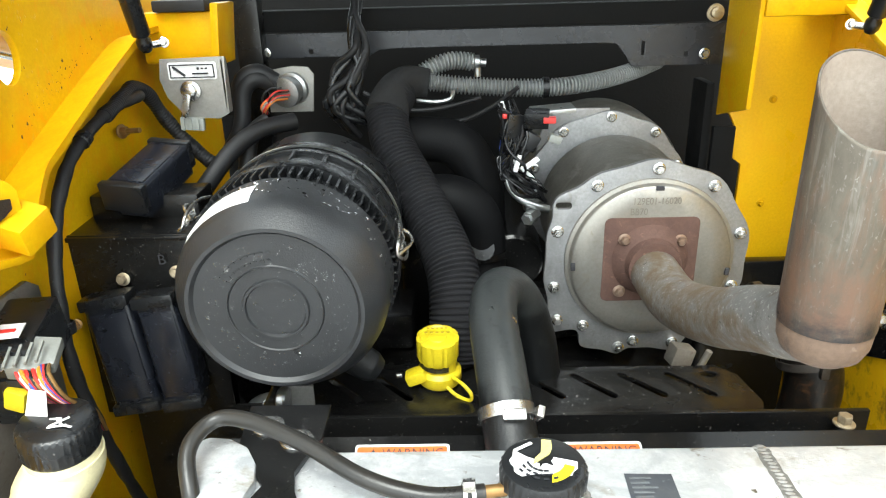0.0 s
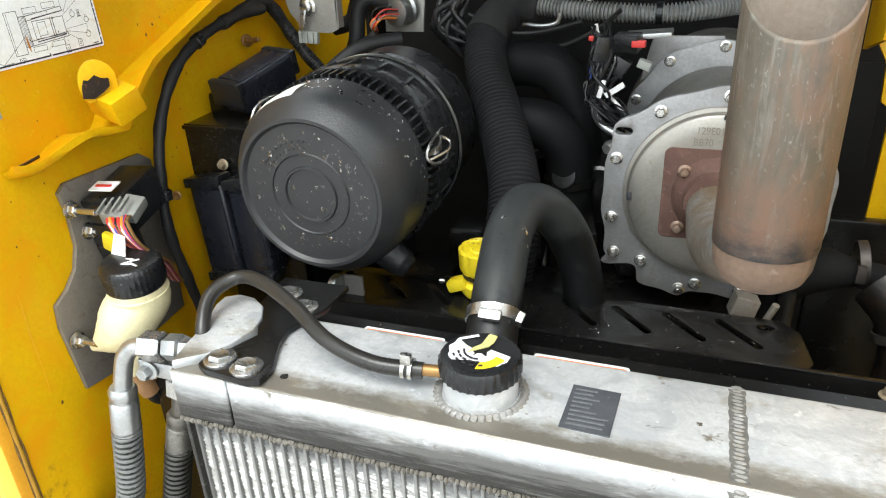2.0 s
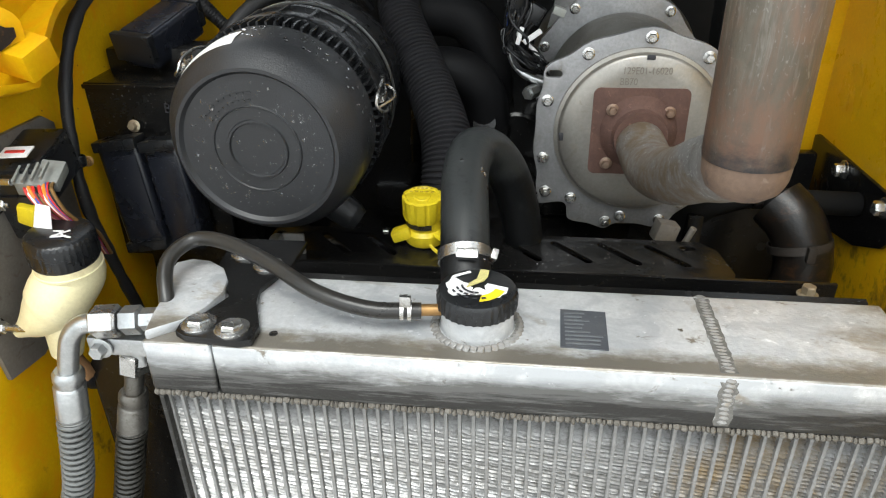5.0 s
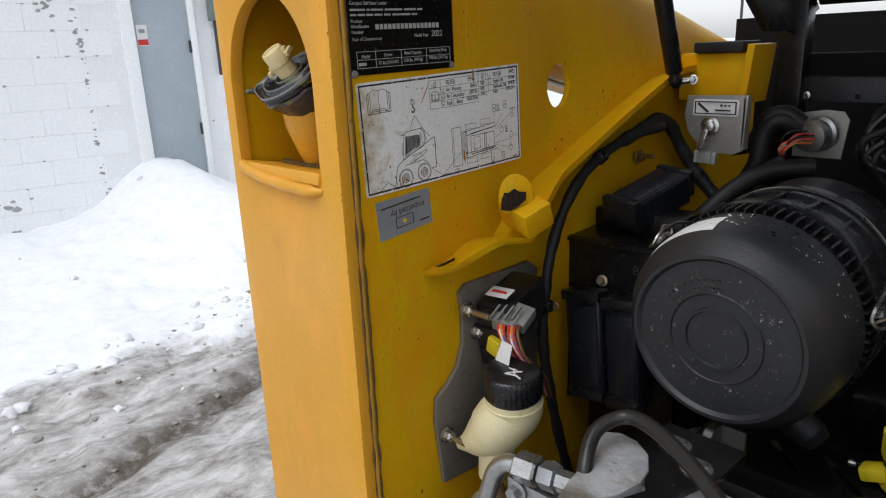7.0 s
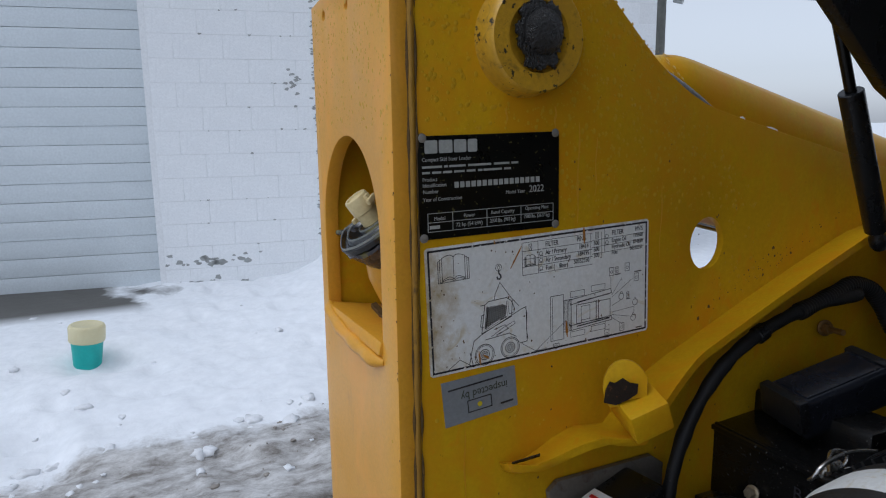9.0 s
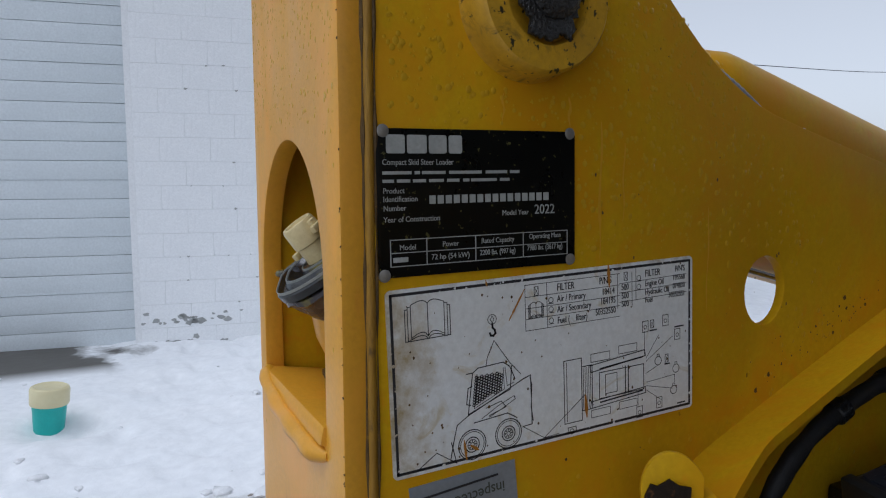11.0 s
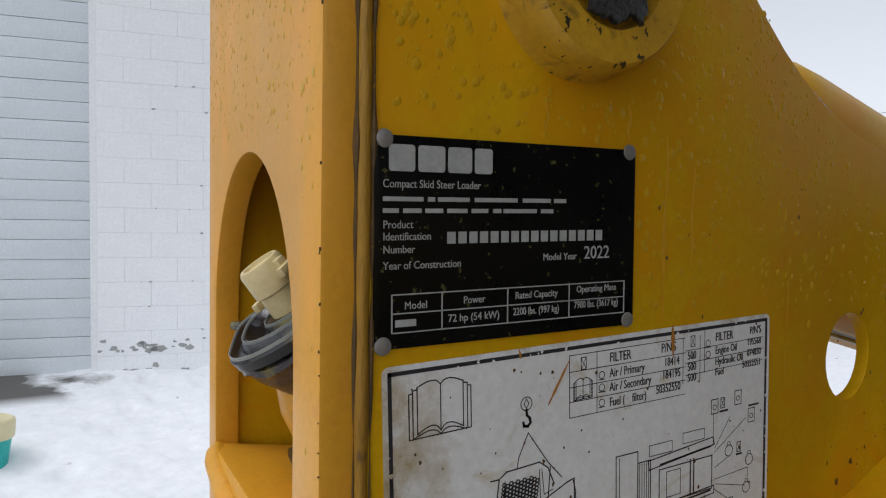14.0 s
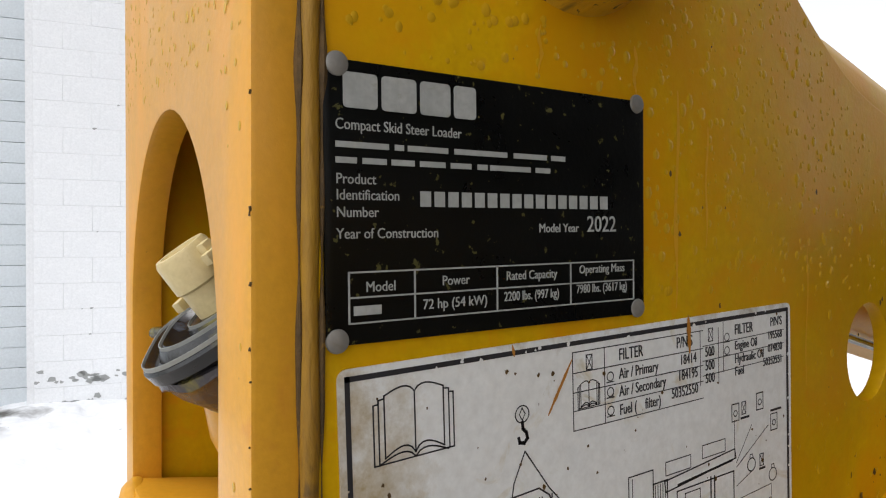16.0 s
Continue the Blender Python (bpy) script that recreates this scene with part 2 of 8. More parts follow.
BLKPL = shade("black_plastic", (0.008, 0.0085, 0.0095), (0.012, 0.0125, 0.0135), 0.28, 0, 20, 420, 0.08, dirt=(0.022, 0.021, 0.019), amount=0.25, spec=0.4, rvar=0.18, spot=(0.07, 0.07, 0.07), sscale=300, slevel=0.69)
BLKMAT = shade("grey_black_moulded_plastic", (0.0175, 0.0183, 0.020), (0.024, 0.025, 0.027), 0.36, 0, 16, 600, 0.2, dirt=(0.035, 0.034, 0.032), amount=0.2, spec=0.42, spot=(0.09, 0.09, 0.09), sscale=320, slevel=0.69)
BLKMET = shade("black_painted_steel", (0.005, 0.005, 0.0055), (0.008, 0.0078, 0.0074), 0.24, 0, 14, 300, 0.10, dirt=(0.018, 0.014, 0.010), amount=0.4, spec=0.34, rvar=0.16, spot=(0.10, 0.095, 0.085), sscale=300, slevel=0.675)
RUBBER = shade("black_rubber", (0.010, 0.010, 0.011), (0.016, 0.016, 0.017), 0.5, 0, 30, 500, 0.2, dirt=(0.030, 0.027, 0.025), amount=0.3, spec=0.28, spot=(0.07, 0.065, 0.06), sscale=260, slevel=0.70)
HOSEG = shade("damp_coolant_hose_rubber", (0.019, 0.0215, 0.022), (0.028, 0.030, 0.030), 0.4, 0, 26, 350, 0.2, dirt=(0.006, 0.006, 0.007), amount=0.55, spec=0.32)
CLOTH = shade("woven_sleeve", (0.010, 0.010, 0.012), (0.017, 0.017, 0.019), 0.85, 0, 40, 900, 0.6, spec=0.2)
ALU = shade("cast_aluminium_tank", (0.70, 0.71, 0.72), (0.56, 0.57, 0.575), 0.36, 0.45, 14, 240, 0.3, dirt=(0.38, 0.38, 0.37), amount=0.45, spot=(0.10, 0.085, 0.06), sscale=60, slevel=0.71,
            layers=[((0.46, 0.475, 0.49), 34, 0.44, 0.60, (0.8, 1, 1)), ((0.33, 0.29, 0.23), 16, 0.60, 0.68, (0.7, 1, 1.4)), ((0.20, 0.175, 0.14), 58, 0.63, 0.70, (0.7, 1, 1)), ((0.80, 0.81, 0.82), 75, 0.62, 0.70, (0.8, 1, 1))])
ALUW = shade("weld_aluminium", (0.32, 0.318, 0.31), (0.21, 0.20, 0.185), 0.5, 0.35, 40, 300, 0.2, dirt=(0.22, 0.18, 0.13), amount=0.6)
ALUF = shade("aluminium_fin", (0.46, 0.465, 0.47), (0.26, 0.255, 0.245), 0.34, 0.6, 45, 300, 0.2, dirt=(0.10, 0.09, 0.075), amount=0.55)
ALUD = shade("dirty_aluminium_seam", (0.20, 0.185, 0.16), (0.09, 0.08, 0.065), 0.6, 0.3, 60, 300, 0.5)
STEEL = shade("filter_steel", (0.335, 0.318, 0.288), (0.28, 0.264, 0.238), 0.40, 0.8, 10, 300, 0.08, dirt=(0.2, 0.17, 0.13), amount=0.3,
              layers=[((0.33, 0.29, 0.24), 40, 0.55, 0.75, (1, 1, 1)), ((0.16, 0.11, 0.07), 70, 0.70, 0.78, (1, 1, 1))])
FLANGE = shade("grey_flange_steel", (0.32, 0.32, 0.325), (0.22, 0.218, 0.22), 0.42, 0.65, 22, 300, 0.2, dirt=(0.16, 0.14, 0.12), amount=0.35)
ZINC = shade("zinc_plated_steel", (0.62, 0.62, 0.60), (0.45, 0.44, 0.42), 0.26, 0.95, 40, 400, 0.15, dirt=(0.22, 0.18, 0.12), amount=0.25)
GALV = shade("dull_zinc_fitting", (0.52, 0.53, 0.53), (0.38, 0.39, 0.39), 0.32, 0.9, 40, 300, 0.15, dirt=(0.2, 0.18, 0.15), amount=0.35)
RUST = shade("rusty_flange_plate", (0.115, 0.060, 0.044), (0.080, 0.042, 0.033), 0.8, 0.15, 40, 350, 0.4, dirt=(0.24, 0.14, 0.10), amount=0.4)
EXH = shade("weathered_exhaust_steel", (0.106, 0.093, 0.070), (0.070, 0.057, 0.042), 0.5, 0.3, 18, 260, 0.25, dirt=(0.15, 0.095, 0.065), amount=0.5, stretch=(1, 1, 0.35),
            layers=[((0.16, 0.165, 0.145), 34, 0.54, 0.74, (1, 1, 0.12)), ((0.125, 0.072, 0.046), 60, 0.46, 0.70, (1, 1, 0.3)), ((0.055, 0.047, 0.040), 26, 0.52, 0.74, (1, 1, 0.3)), ((0.15, 0.132, 0.112), 240, 0.55, 0.74, (1, 1, 0.10)), ((0.17, 0.155, 0.135), 420, 0.60, 0.72, (1, 1, 0.6))])
# Pale rust, with light falling into the bore put into the tone.
EXHIN = shade("lit_exhaust_bore", (0.27, 0.23, 0.19), (0.21, 0.165, 0.13), 0.8, 0.0, 30, 300, 0.2)
EXHB = shade("exhaust_elbow_steel", (0.225, 0.222, 0.214), (0.165, 0.160, 0.150), 0.6, 0.35, 14, 260, 0.25, dirt=(0.12, 0.085, 0.062), amount=0.35, spot=(0.36, 0.355, 0.34), sscale=150, slevel=0.66,
             layers=[((0.15, 0.088, 0.058), 18, 0.54, 0.72, (1, 1, 1)), ((0.085, 0.082, 0.078), 11, 0.58, 0.74, (1, 1, 1)), ((0.40, 0.39, 0.375), 330, 0.59, 0.66, (1, 1, 1)), ((0.06, 0.055, 0.05), 210, 0.63, 0.70, (1, 1, 1))])
GREYPL = shade("grey_zinc_plate", (0.34, 0.33, 0.31), (0.28, 0.27, 0.25), 0.5, 0.5, 20, 300, 0.1, dirt=(0.2, 0.17, 0.12), amount=0.3)
BRKGREY = shade("bare_grey_bracket", (0.23, 0.21, 0.18), (0.18, 0.16, 0.135), 0.55, 0.4, 20, 300, 0.15, dirt=(0.09, 0.05, 0.03), amount=0.4)
WHITE = shade("white_label", (0.86, 0.88, 0.88), (0.82, 0.83, 0.81), 0.4, 0, 20, 300, 0.03, dirt=(0.58, 0.49, 0.30), amount=0.45, spot=(0.16, 0.10, 0.04), sscale=120, slevel=0.74)
WHITEC = shade("clean_white", (0.78, 0.78, 0.78), (0.7, 0.7, 0.7), 0.4, 0, 20, 300, 0.03)
INK = shade("black_ink", (0.012, 0.012, 0.016), (0.03, 0.03, 0.036), 0.5, 0, 60, 400, 0.02)
PLATE = shade("black_anodised_plate", (0.003, 0.0032, 0.0032), (0.0045, 0.0048, 0.0045), 0.3, 0.0, 30, 500, 0.08, spec=0.2, spot=(0.09, 0.085, 0.03), sscale=260, slevel=0.655)
LETTER = shade("pale_etched_letters", (0.46, 0.475, 0.46), (0.36, 0.375, 0.36), 0.45, 0, 60, 400, 0.02, dirt=(0.25, 0.26, 0.16), amount=0.35)
SILV = shade("silver_label", (0.30, 0.32, 0.34), (0.24, 0.26, 0.28), 0.5, 0.1, 20, 300, 0.03)
ORLAB = shade("orange_label", (0.75, 0.16, 0.02), (0.68, 0.13, 0.02), 0.45, 0, 20, 300, 0.03)
TANKPL = shade("cream_translucent_plastic", (0.72, 0.66, 0.42), (0.66, 0.58, 0.34), 0.42, 0, 12, 300, 0.08, dirt=(0.5, 0.42, 0.24), amount=0.3)
CAPYEL = shade("yellow_plastic_cap", (0.78, 0.62, 0.02), (0.7, 0.54, 0.02), 0.42, 0, 20, 300, 0.1, dirt=(0.28, 0.2, 0.03), amount=0.35)
CREAM = shade("cream_plastic_plug", (0.78, 0.66, 0.36), (0.7, 0.56, 0.28), 0.42, 0, 40, 300, 0.1, dirt=(0.5, 0.36, 0.14), amount=0.35)
RED = shade("red_wire", (0.62, 0.03, 0.025), (0.5, 0.025, 0.02), 0.4)
BLUE = shade("blue_wire", (0.04, 0.09, 0.45), None, 0.4)
ORW = shade("orange_wire", (0.75, 0.25, 0.03), None, 0.4)
GREEN = shade("green_wire", (0.03, 0.28, 0.16), None, 0.4)
BROWN = shade("brown_brass", (0.30, 0.17, 0.06), None, 0.45, 0.6)
CONNG = shade("grey_connector", (0.30, 0.31, 0.29), (0.25, 0.26, 0.24), 0.45, 0, 30, 300, 0.08)
GREASE = shade("black_grease", (0.008, 0.008, 0.008), (0.016, 0.014, 0.012), 0.3, 0, 120, 400, 0.8, distance=0.004)
BLOCK = shade("white_painted_block", (0.90, 0.91, 0.92), (0.86, 0.875, 0.89), 0.6, 0, 2.5, 60, 0.3, dirt=(0.50, 0.52, 0.53), amount=0.2, spot=(0.18, 0.18, 0.17), sscale=7, slevel=0.78)
JOINT = shade("stained_mortar", (0.86, 0.87, 0.88), (0.82, 0.83, 0.84), 0.8, 0, 4, 60, 0.4, spot=(0.25, 0.25, 0.24), sscale=5, slevel=0.70)
CHIP = shade("bare_block_stain", (0.30, 0.31, 0.30), (0.42, 0.43, 0.42), 0.9, 0, 12, 80, 0.4)
SIDING = shade("grey_garage_door", (0.72, 0.77, 0.80), (0.67, 0.72, 0.75), 0.5, 0, 2, 60, 0.05)
DOORG = shade("grey_door_frame", (0.40, 0.46, 0.50), (0.34, 0.40, 0.44), 0.5, 0, 4, 60, 0.05)
TEAL = shade("teal_plastic", (0.02, 0.46, 0.42), None, 0.45)
POLEM = shade("weathered_pole", (0.16, 0.16, 0.14), (0.10, 0.10, 0.09), 0.8, 0, 6, 60, 0.3)
FAR = shade("dark_far_metal", (0.06, 0.06, 0.065), None, 0.7)
WATER = bpy.data.materials.new("water_drop")
WATER.use_nodes = True
wb = WATER.node_tree.nodes["Principled BSDF"]
wb.inputs["Base Color"].default_value = (1, 1, 1, 1)
wb.inputs["Roughness"].default_value = 0.14
wb.inputs["Specular IOR Level"].default_value = 0.3
wb.inputs["IOR"].default_value = 1.33
wb.inputs["Transmission Weight"].default_value = 1.0

stain_or_shade(WHITE, (0.40, 0.30, 0.14), "Y", 0.440, 0.352, 46, 1.0, 0.30, 0.56)
stain_or_shade(WHITE, (0.36, 0.27, 0.13), "Z", 1.290, 1.332, 60, 1.0, 0.40, 0.62)
stain_or_shade(ALU, (0.24, 0.21, 0.155), "Y", 0.425, 0.366, 38, 1.0, 0.27, 0.44, (0.5, 1, 1), True)
# Darker lower tank front: grime streaks plus shade put into the colour.
stain_or_shade(ALU, (0.115, 0.114, 0.110), "Z", 0.993, 0.968, 55, 1.0, 0.10, 0.40, (0.25, 1, 1.3))
stain_or_shade(ALU, (0.03, 0.029, 0.027), "Z", 0.990, 0.958, 150, 1.0, 0.30, 0.46, (0.12, 1, 1.6))
stain_or_shade(ALU, (0.17, 0.155, 0.13), "Y", 0.404, 0.372, 70, 1.0, 0.20, 0.44, (0.5, 1, 1), True)
stain_or_shade(EXH, (0.125, 0.070, 0.045), "Z", 1.28, 1.16, 90, 1.0, 0.28, 0.58, (1, 1, 0.6))
stain_or_shade(EXH, (0.018, 0.017, 0.018), "Z", 1.178, 1.150, 60, 1.0, 0.27, 0.60, (0.6, 0.6, 1))
stain_or_shade(EXHB, (0.11, 0.072, 0.052), "Y", 0.50, 0.40, 40, 1.0, 0.34, 0.66)
stain_or_shade(ALUF, (0.26, 0.19, 0.10), "X", 0.12, 0.24, 30, 1.0, 0.44, 0.66, (1, 1, 0.4))
BAYWALL = shade("bay_wall_paint", (0.82, 0.49, 0.008), (0.78, 0.44, 0.007), 0.30, 0, 7, 260, 0.05, dirt=(0.72, 0.36, 0.010), amount=0.25, coat=0.1, spec=0.35,
              spot=(0.08, 0.05, 0.015), sscale=60, slevel=0.74, layers=[((0.74, 0.38, 0.006), 18, 0.5, 0.75, (1, 1, 0.7))])
stain_or_shade(BAYWALL, (0.10, 0.06, 0.015), "Z", 1.08, 0.90, 34, 1.0, 0.52, 0.70, (1, 1, 0.7))
GUARD = shade("grey_spiral_guard", (0.13, 0.135, 0.13), (0.09, 0.093, 0.09), 0.42, 0, 20, 300, 0.1, dirt=(0.04, 0.035, 0.03), amount=0.5)
CONDUIT = shade("grey_conduit_plastic", (0.27, 0.28, 0.28), (0.16, 0.165, 0.16), 0.5, 0, 14, 300, 0.1, dirt=(0.05, 0.048, 0.045), amount=0.55)
SOOT = shade("matt_black_lining", (0.005, 0.005, 0.005), (0.008, 0.008, 0.008), 0.8, 0, 10, 200, 0.2, spec=0.15)
TUBEM = shade("dull_tube_aluminium", (0.30, 0.30, 0.295), (0.21, 0.207, 0.20), 0.5, 0.55, 20, 300, 0.1, dirt=(0.2, 0.17, 0.13), amount=0.4)
DRUM = shade("heat_tinted_drum_steel", (0.20, 0.19, 0.165), (0.14, 0.13, 0.112), 0.42, 0.7, 12, 300, 0.08, dirt=(0.10, 0.085, 0.06), amount=0.4, layers=[((0.26, 0.25, 0.23), 30, 0.56, 0.74, (1, 1, 1))])
BEAD = WATER.copy()
BEAD.name = "paint_toned_water_bead"
bead = BEAD.node_tree.nodes["Principled BSDF"]
# Paint seen through the drops is put into their colour.
bead.inputs["Base Color"].default_value = (0.60, 0.34, 0.012, 1)
bead.inputs["IOR"].default_value = 1.3
bead.inputs["Transmission Weight"].default_value = 0.1
bead.inputs["Roughness"].default_value = 0.34
bead.inputs["Specular IOR Level"].default_value = 0.2
PLUGG = shade("grey_plug", (0.22, 0.225, 0.21), (0.17, 0.175, 0.16), 0.42, 0, 30, 300, 0.08)
stain_or_shade(YEL, (0.60, 0.29, 0.004), "Z", 1.22, 1.36, 42, 1.0, 0.45, 0.66, (1, 1, 0.8))
stain_or_shade(YEL, (0.12, 0.07, 0.015), "Z", 1.02, 0.80, 30, 1.0, 0.56, 0.70, (1, 1, 0.6))
BOOT = shade("wet_black_boot", (0.008, 0.009, 0.010), (0.014, 0.015, 0.016), 0.22, 0, 30, 300, 0.15, dirt=(0.05, 0.05, 0.045), amount=0.45, spec=0.6, layers=[((0.17, 0.15, 0.045), 20, 0.55, 0.66, (1, 1, 1)), ((0.10, 0.105, 0.12), 60, 0.60, 0.72, (1, 1, 1))])
SKIRT = shade("violet_grey_rubber", (0.030, 0.028, 0.032), (0.060, 0.052, 0.058), 0.25, 0, 40, 300, 0.3, dirt=(0.11, 0.085, 0.03), amount=0.45, spec=0.6, layers=[((0.30, 0.29, 0.30), 70, 0.58, 0.72, (1, 1, 1)), ((0.22, 0.19, 0.03), 22, 0.55, 0.66, (1, 1, 1))])
# Grimy paint made darker still: the recess's shade is put into it.
GRIMYSHADE = shade("grimy_shaded_paint", (0.52, 0.245, 0.008), (0.38, 0.175, 0.010), 0.5, 0, 14, 200, 0.15, dirt=(0.10, 0.05, 0.010), amount=0.5, spec=0.2, layers=[((0.12, 0.06, 0.012), 22, 0.52, 0.66, (1, 1, 0.5))])
RUSTD = shade("dark_flaking_rust", (0.022, 0.012, 0.006), (0.010, 0.007, 0.005), 0.7, 0, 90, 400, 0.4, dirt=(0.12, 0.05, 0.015), amount=0.5, spec=0.2)
ALUM = shade("dull_weld_margin", (0.17, 0.165, 0.155), (0.11, 0.105, 0.095), 0.55, 0.2, 90, 300, 0.3, dirt=(0.42, 0.42, 0.41), amount=0.5)
OILSHADE = shade("oily_shaded_brown", (0.020, 0.010, 0.005), (0.012, 0.007, 0.004), 0.3, 0, 30, 300, 0.1, dirt=(0.05, 0.025, 0.008), amount=0.4, spec=0.4)
EXHE = shade("rusty_elbow_steel", (0.17, 0.112, 0.076), (0.12, 0.078, 0.055), 0.65, 0.2, 30, 260, 0.25, dirt=(0.20, 0.15, 0.115), amount=0.4, layers=[((0.03, 0.026, 0.024), 34, 0.56, 0.70, (1, 1, 0.5))])
ZINCD = shade("stamped_zinc_cap", (0.50, 0.53, 0.56), (0.38, 0.40, 0.43), 0.40, 0.75, 60, 500, 0.4, dirt=(0.22, 0.2, 0.17), amount=0.4)
BRKD = shade("dark_clamp_steel", (0.06, 0.052, 0.045), (0.04, 0.034, 0.03), 0.5, 0.5, 20, 300, 0.15)

stain_or_shade(HOSEG, (0.006, 0.0065, 0.007), "Z", 1.050, 1.015, 34, 1.0, 0.30, 0.46)
stain_or_shade(EXHB, (0.13, 0.095, 0.06), "Z", 1.135, 1.112, 60, 1.0, 0.36, 0.60)
GOLDZ = shade("gold_zinc", (0.50, 0.42, 0.30), (0.36, 0.29, 0.19), 0.4, 0.7, 60, 300, 0.2, dirt=(0.12, 0.08, 0.05), amount=0.4)
stain_or_shade(ALU, (0.26, 0.225, 0.175), "X", 0.20, 0.42, 30, 1.0, 0.36, 0.56, (0.6, 1, 1), True)
GUARDD = shade("grimy_spiral_guard", (0.030, 0.028, 0.022), (0.016, 0.015, 0.012), 0.45, 0, 20, 300, 0.1, dirt=(0.09, 0.085, 0.06), amount=0.4)
GALVD = shade("grimy_zinc_fitting", (0.20, 0.195, 0.18), (0.12, 0.11, 0.095), 0.4, 0.7, 40, 300, 0.15, dirt=(0.05, 0.04, 0.03), amount=0.5)


# ---- ground, building, distance ----
def ground_height(x, y):
    d = math.hypot(x, y)
    bank = max(0.0, min(1.0, (-x - 3.0) / 1.2)) * max(0.0, min(1.0, (12 + x) / 3))
    lump = noise.noise((x * 0.9, y * 0.9, 0.3)) * 0.16 + noise.noise((x * 2.7, y * 2.7, 5.0)) * 0.06
    far = max(0.0, 1 - max(0.0, d - 12) / 8)
    h = bank * (0.015 + 0.35 * lump + 0.20 * math.exp(-((y - 2.35) / 0.6) ** 2))
    near = math.exp(-((d - 3.0) / 3.0) ** 2)
    h += 0.45 * bank * (noise.noise((x * 6.0, y * 6.0, 1.0)) * 0.022 + noise.noise((x * 17.0, y * 17.0, 7.0)) * 0.012 + noise.noise((x * 2.6, y * 2.6, 3.0)) * 0.05)
    h += near * (noise.noise((x * 3.1, y * 2.0, 2.0)) * 0.025 + noise.noise((x * 9, y * 7, 3.0)) * 0.018 + noise.noise((x * 23, y * 19, 8.0)) * 0.008)
    step = noise.noise((x * 5.1, y * 5.3, 11.0))
    h -= bank * 0.05 * max(0.0, step - 0.22) * 2.5
    h -= 0.09 * math.exp(-((x + 4.30) ** 2 + (y + 0.02) ** 2) / 0.05)
    clear = max(0.0, min(1.0, (0.75 - y) / 0.7))
    h *= 1 - clear * clear * (3 - 2 * clear) * max(0.0, min(1.0, (-x - 4.9) / 0.7))
    h += 0.30 * math.exp(-((y - 2.30) / 0.42) ** 2) * max(0.0, min(1.0, (-x - 4.6) / 1.1))
    rut = math.exp(-((x + 1.98 + 0.39 * y) / 0.09) ** 2)
    other = math.exp(-((x + 1.38 + 0.39 * y) / 0.12) ** 2)
    edge = max(0.0, min(1.0, (-x - 2.95 + 0.5 * noise.noise((x * 1.6, y * 1.6, 9.0))) / 0.10))
    h += 0.055 * edge * max(0.0, min(1.0, (10 + x) / 3))
    churn = (1 - edge) * near
    h += churn * (noise.noise((x * 11, y * 6, 4.0)) * 0.022 + abs(noise.noise((x * 24, y * 15, 6.0))) * 0.022)
    h -= 0.055 * rut + 0.03 * other - 0.02 * rut * abs(noise.noise((x * 30, y * 30, 2.0)))
    return h * far


bm = B()
xs = sorted({round(-14 + 0.09 * k, 3) for k in range(115)} | {round(-3.68 + 0.034 * k, 3) for k in range(84)} | {round(-0.6 + 0.8 * k, 3) for k in range(0, 20)} | {-700.0, -250.0, -90.0, -40.0, -22.0, 30.0, 90.0, 300.0, 700.0})
ys = sorted({round(-5 + 0.1 * k, 3) for k in range(42)} | {round(-0.85 + 0.036 * k, 3) for k in range(92)} | {round(2.5 + 0.1 * k, 3) for k in range(65)} | {-700.0, -250.0, -90.0, -40.0, -20.0, -10.0, 10.5, 14.0, 20.0, 40.0, 90.0, 300.0, 700.0})
grid = [[bm.verts.new((x, y, ground_height(x, y))) for y in ys] for x in xs]
for i in range(len(xs) - 1):
    for j in range(len(ys) - 1):
        bm.faces.new((grid[i][j], grid[i + 1][j], grid[i + 1][j + 1], grid[i][j + 1]))
SNOWGROUND = shade("snow_and_slush", (0.92, 0.93, 0.95), (0.88, 0.90, 0.93), 0.6, 0, 1.3, 14, 0.25, distance=0.02)
nt = SNOWGROUND.node_tree
bs = nt.nodes["Principled BSDF"]
clean = bs.inputs["Base Color"].links[0].from_socket
tc = nt.nodes.new("ShaderNodeTexCoord")
sx = nt.nodes.new("ShaderNodeSeparateXYZ")
nt.links.new(tc.outputs["Object"], sx.inputs[0])
n1 = nt.nodes.new("ShaderNodeTexNoise")
n1.inputs["Scale"].default_value, n1.inputs["Detail"].default_value = 1.6, 9
n1.inputs["Roughness"].default_value = 0.7
nt.links.new(tc.outputs["Object"], n1.inputs["Vector"])
ma = nt.nodes.new("ShaderNodeMath")
ma.operation = "MULTIPLY_ADD"
ma.inputs[1].default_value = 1.1
nt.links.new(n1.outputs["Fac"], ma.inputs[0])
nt.links.new(sx.outputs["X"], ma.inputs[2])
rp = nt.nodes.new("ShaderNodeMapRange")
rp.inputs["From Min"].default_value, rp.inputs["From Max"].default_value = -2.52, -2.34
nt.links.new(ma.outputs[0], rp.inputs["Value"])
n2 = nt.nodes.new("ShaderNodeTexNoise")
n2.inputs["Scale"].default_value, n2.inputs["Detail"].default_value = 8.0, 10
n2.inputs["Roughness"].default_value = 0.75
mp2 = nt.nodes.new("ShaderNodeMapping")
mp2.inputs["Rotation"].default_value = (0, 0, radians(-21))
mp2.inputs["Scale"].default_value = (1.5, 0.6, 1)
nt.links.new(tc.outputs["Object"], mp2.inputs["Vector"])
nt.links.new(mp2.outputs["Vector"], n2.inputs["Vector"])
cr = nt.nodes.new("ShaderNodeValToRGB")
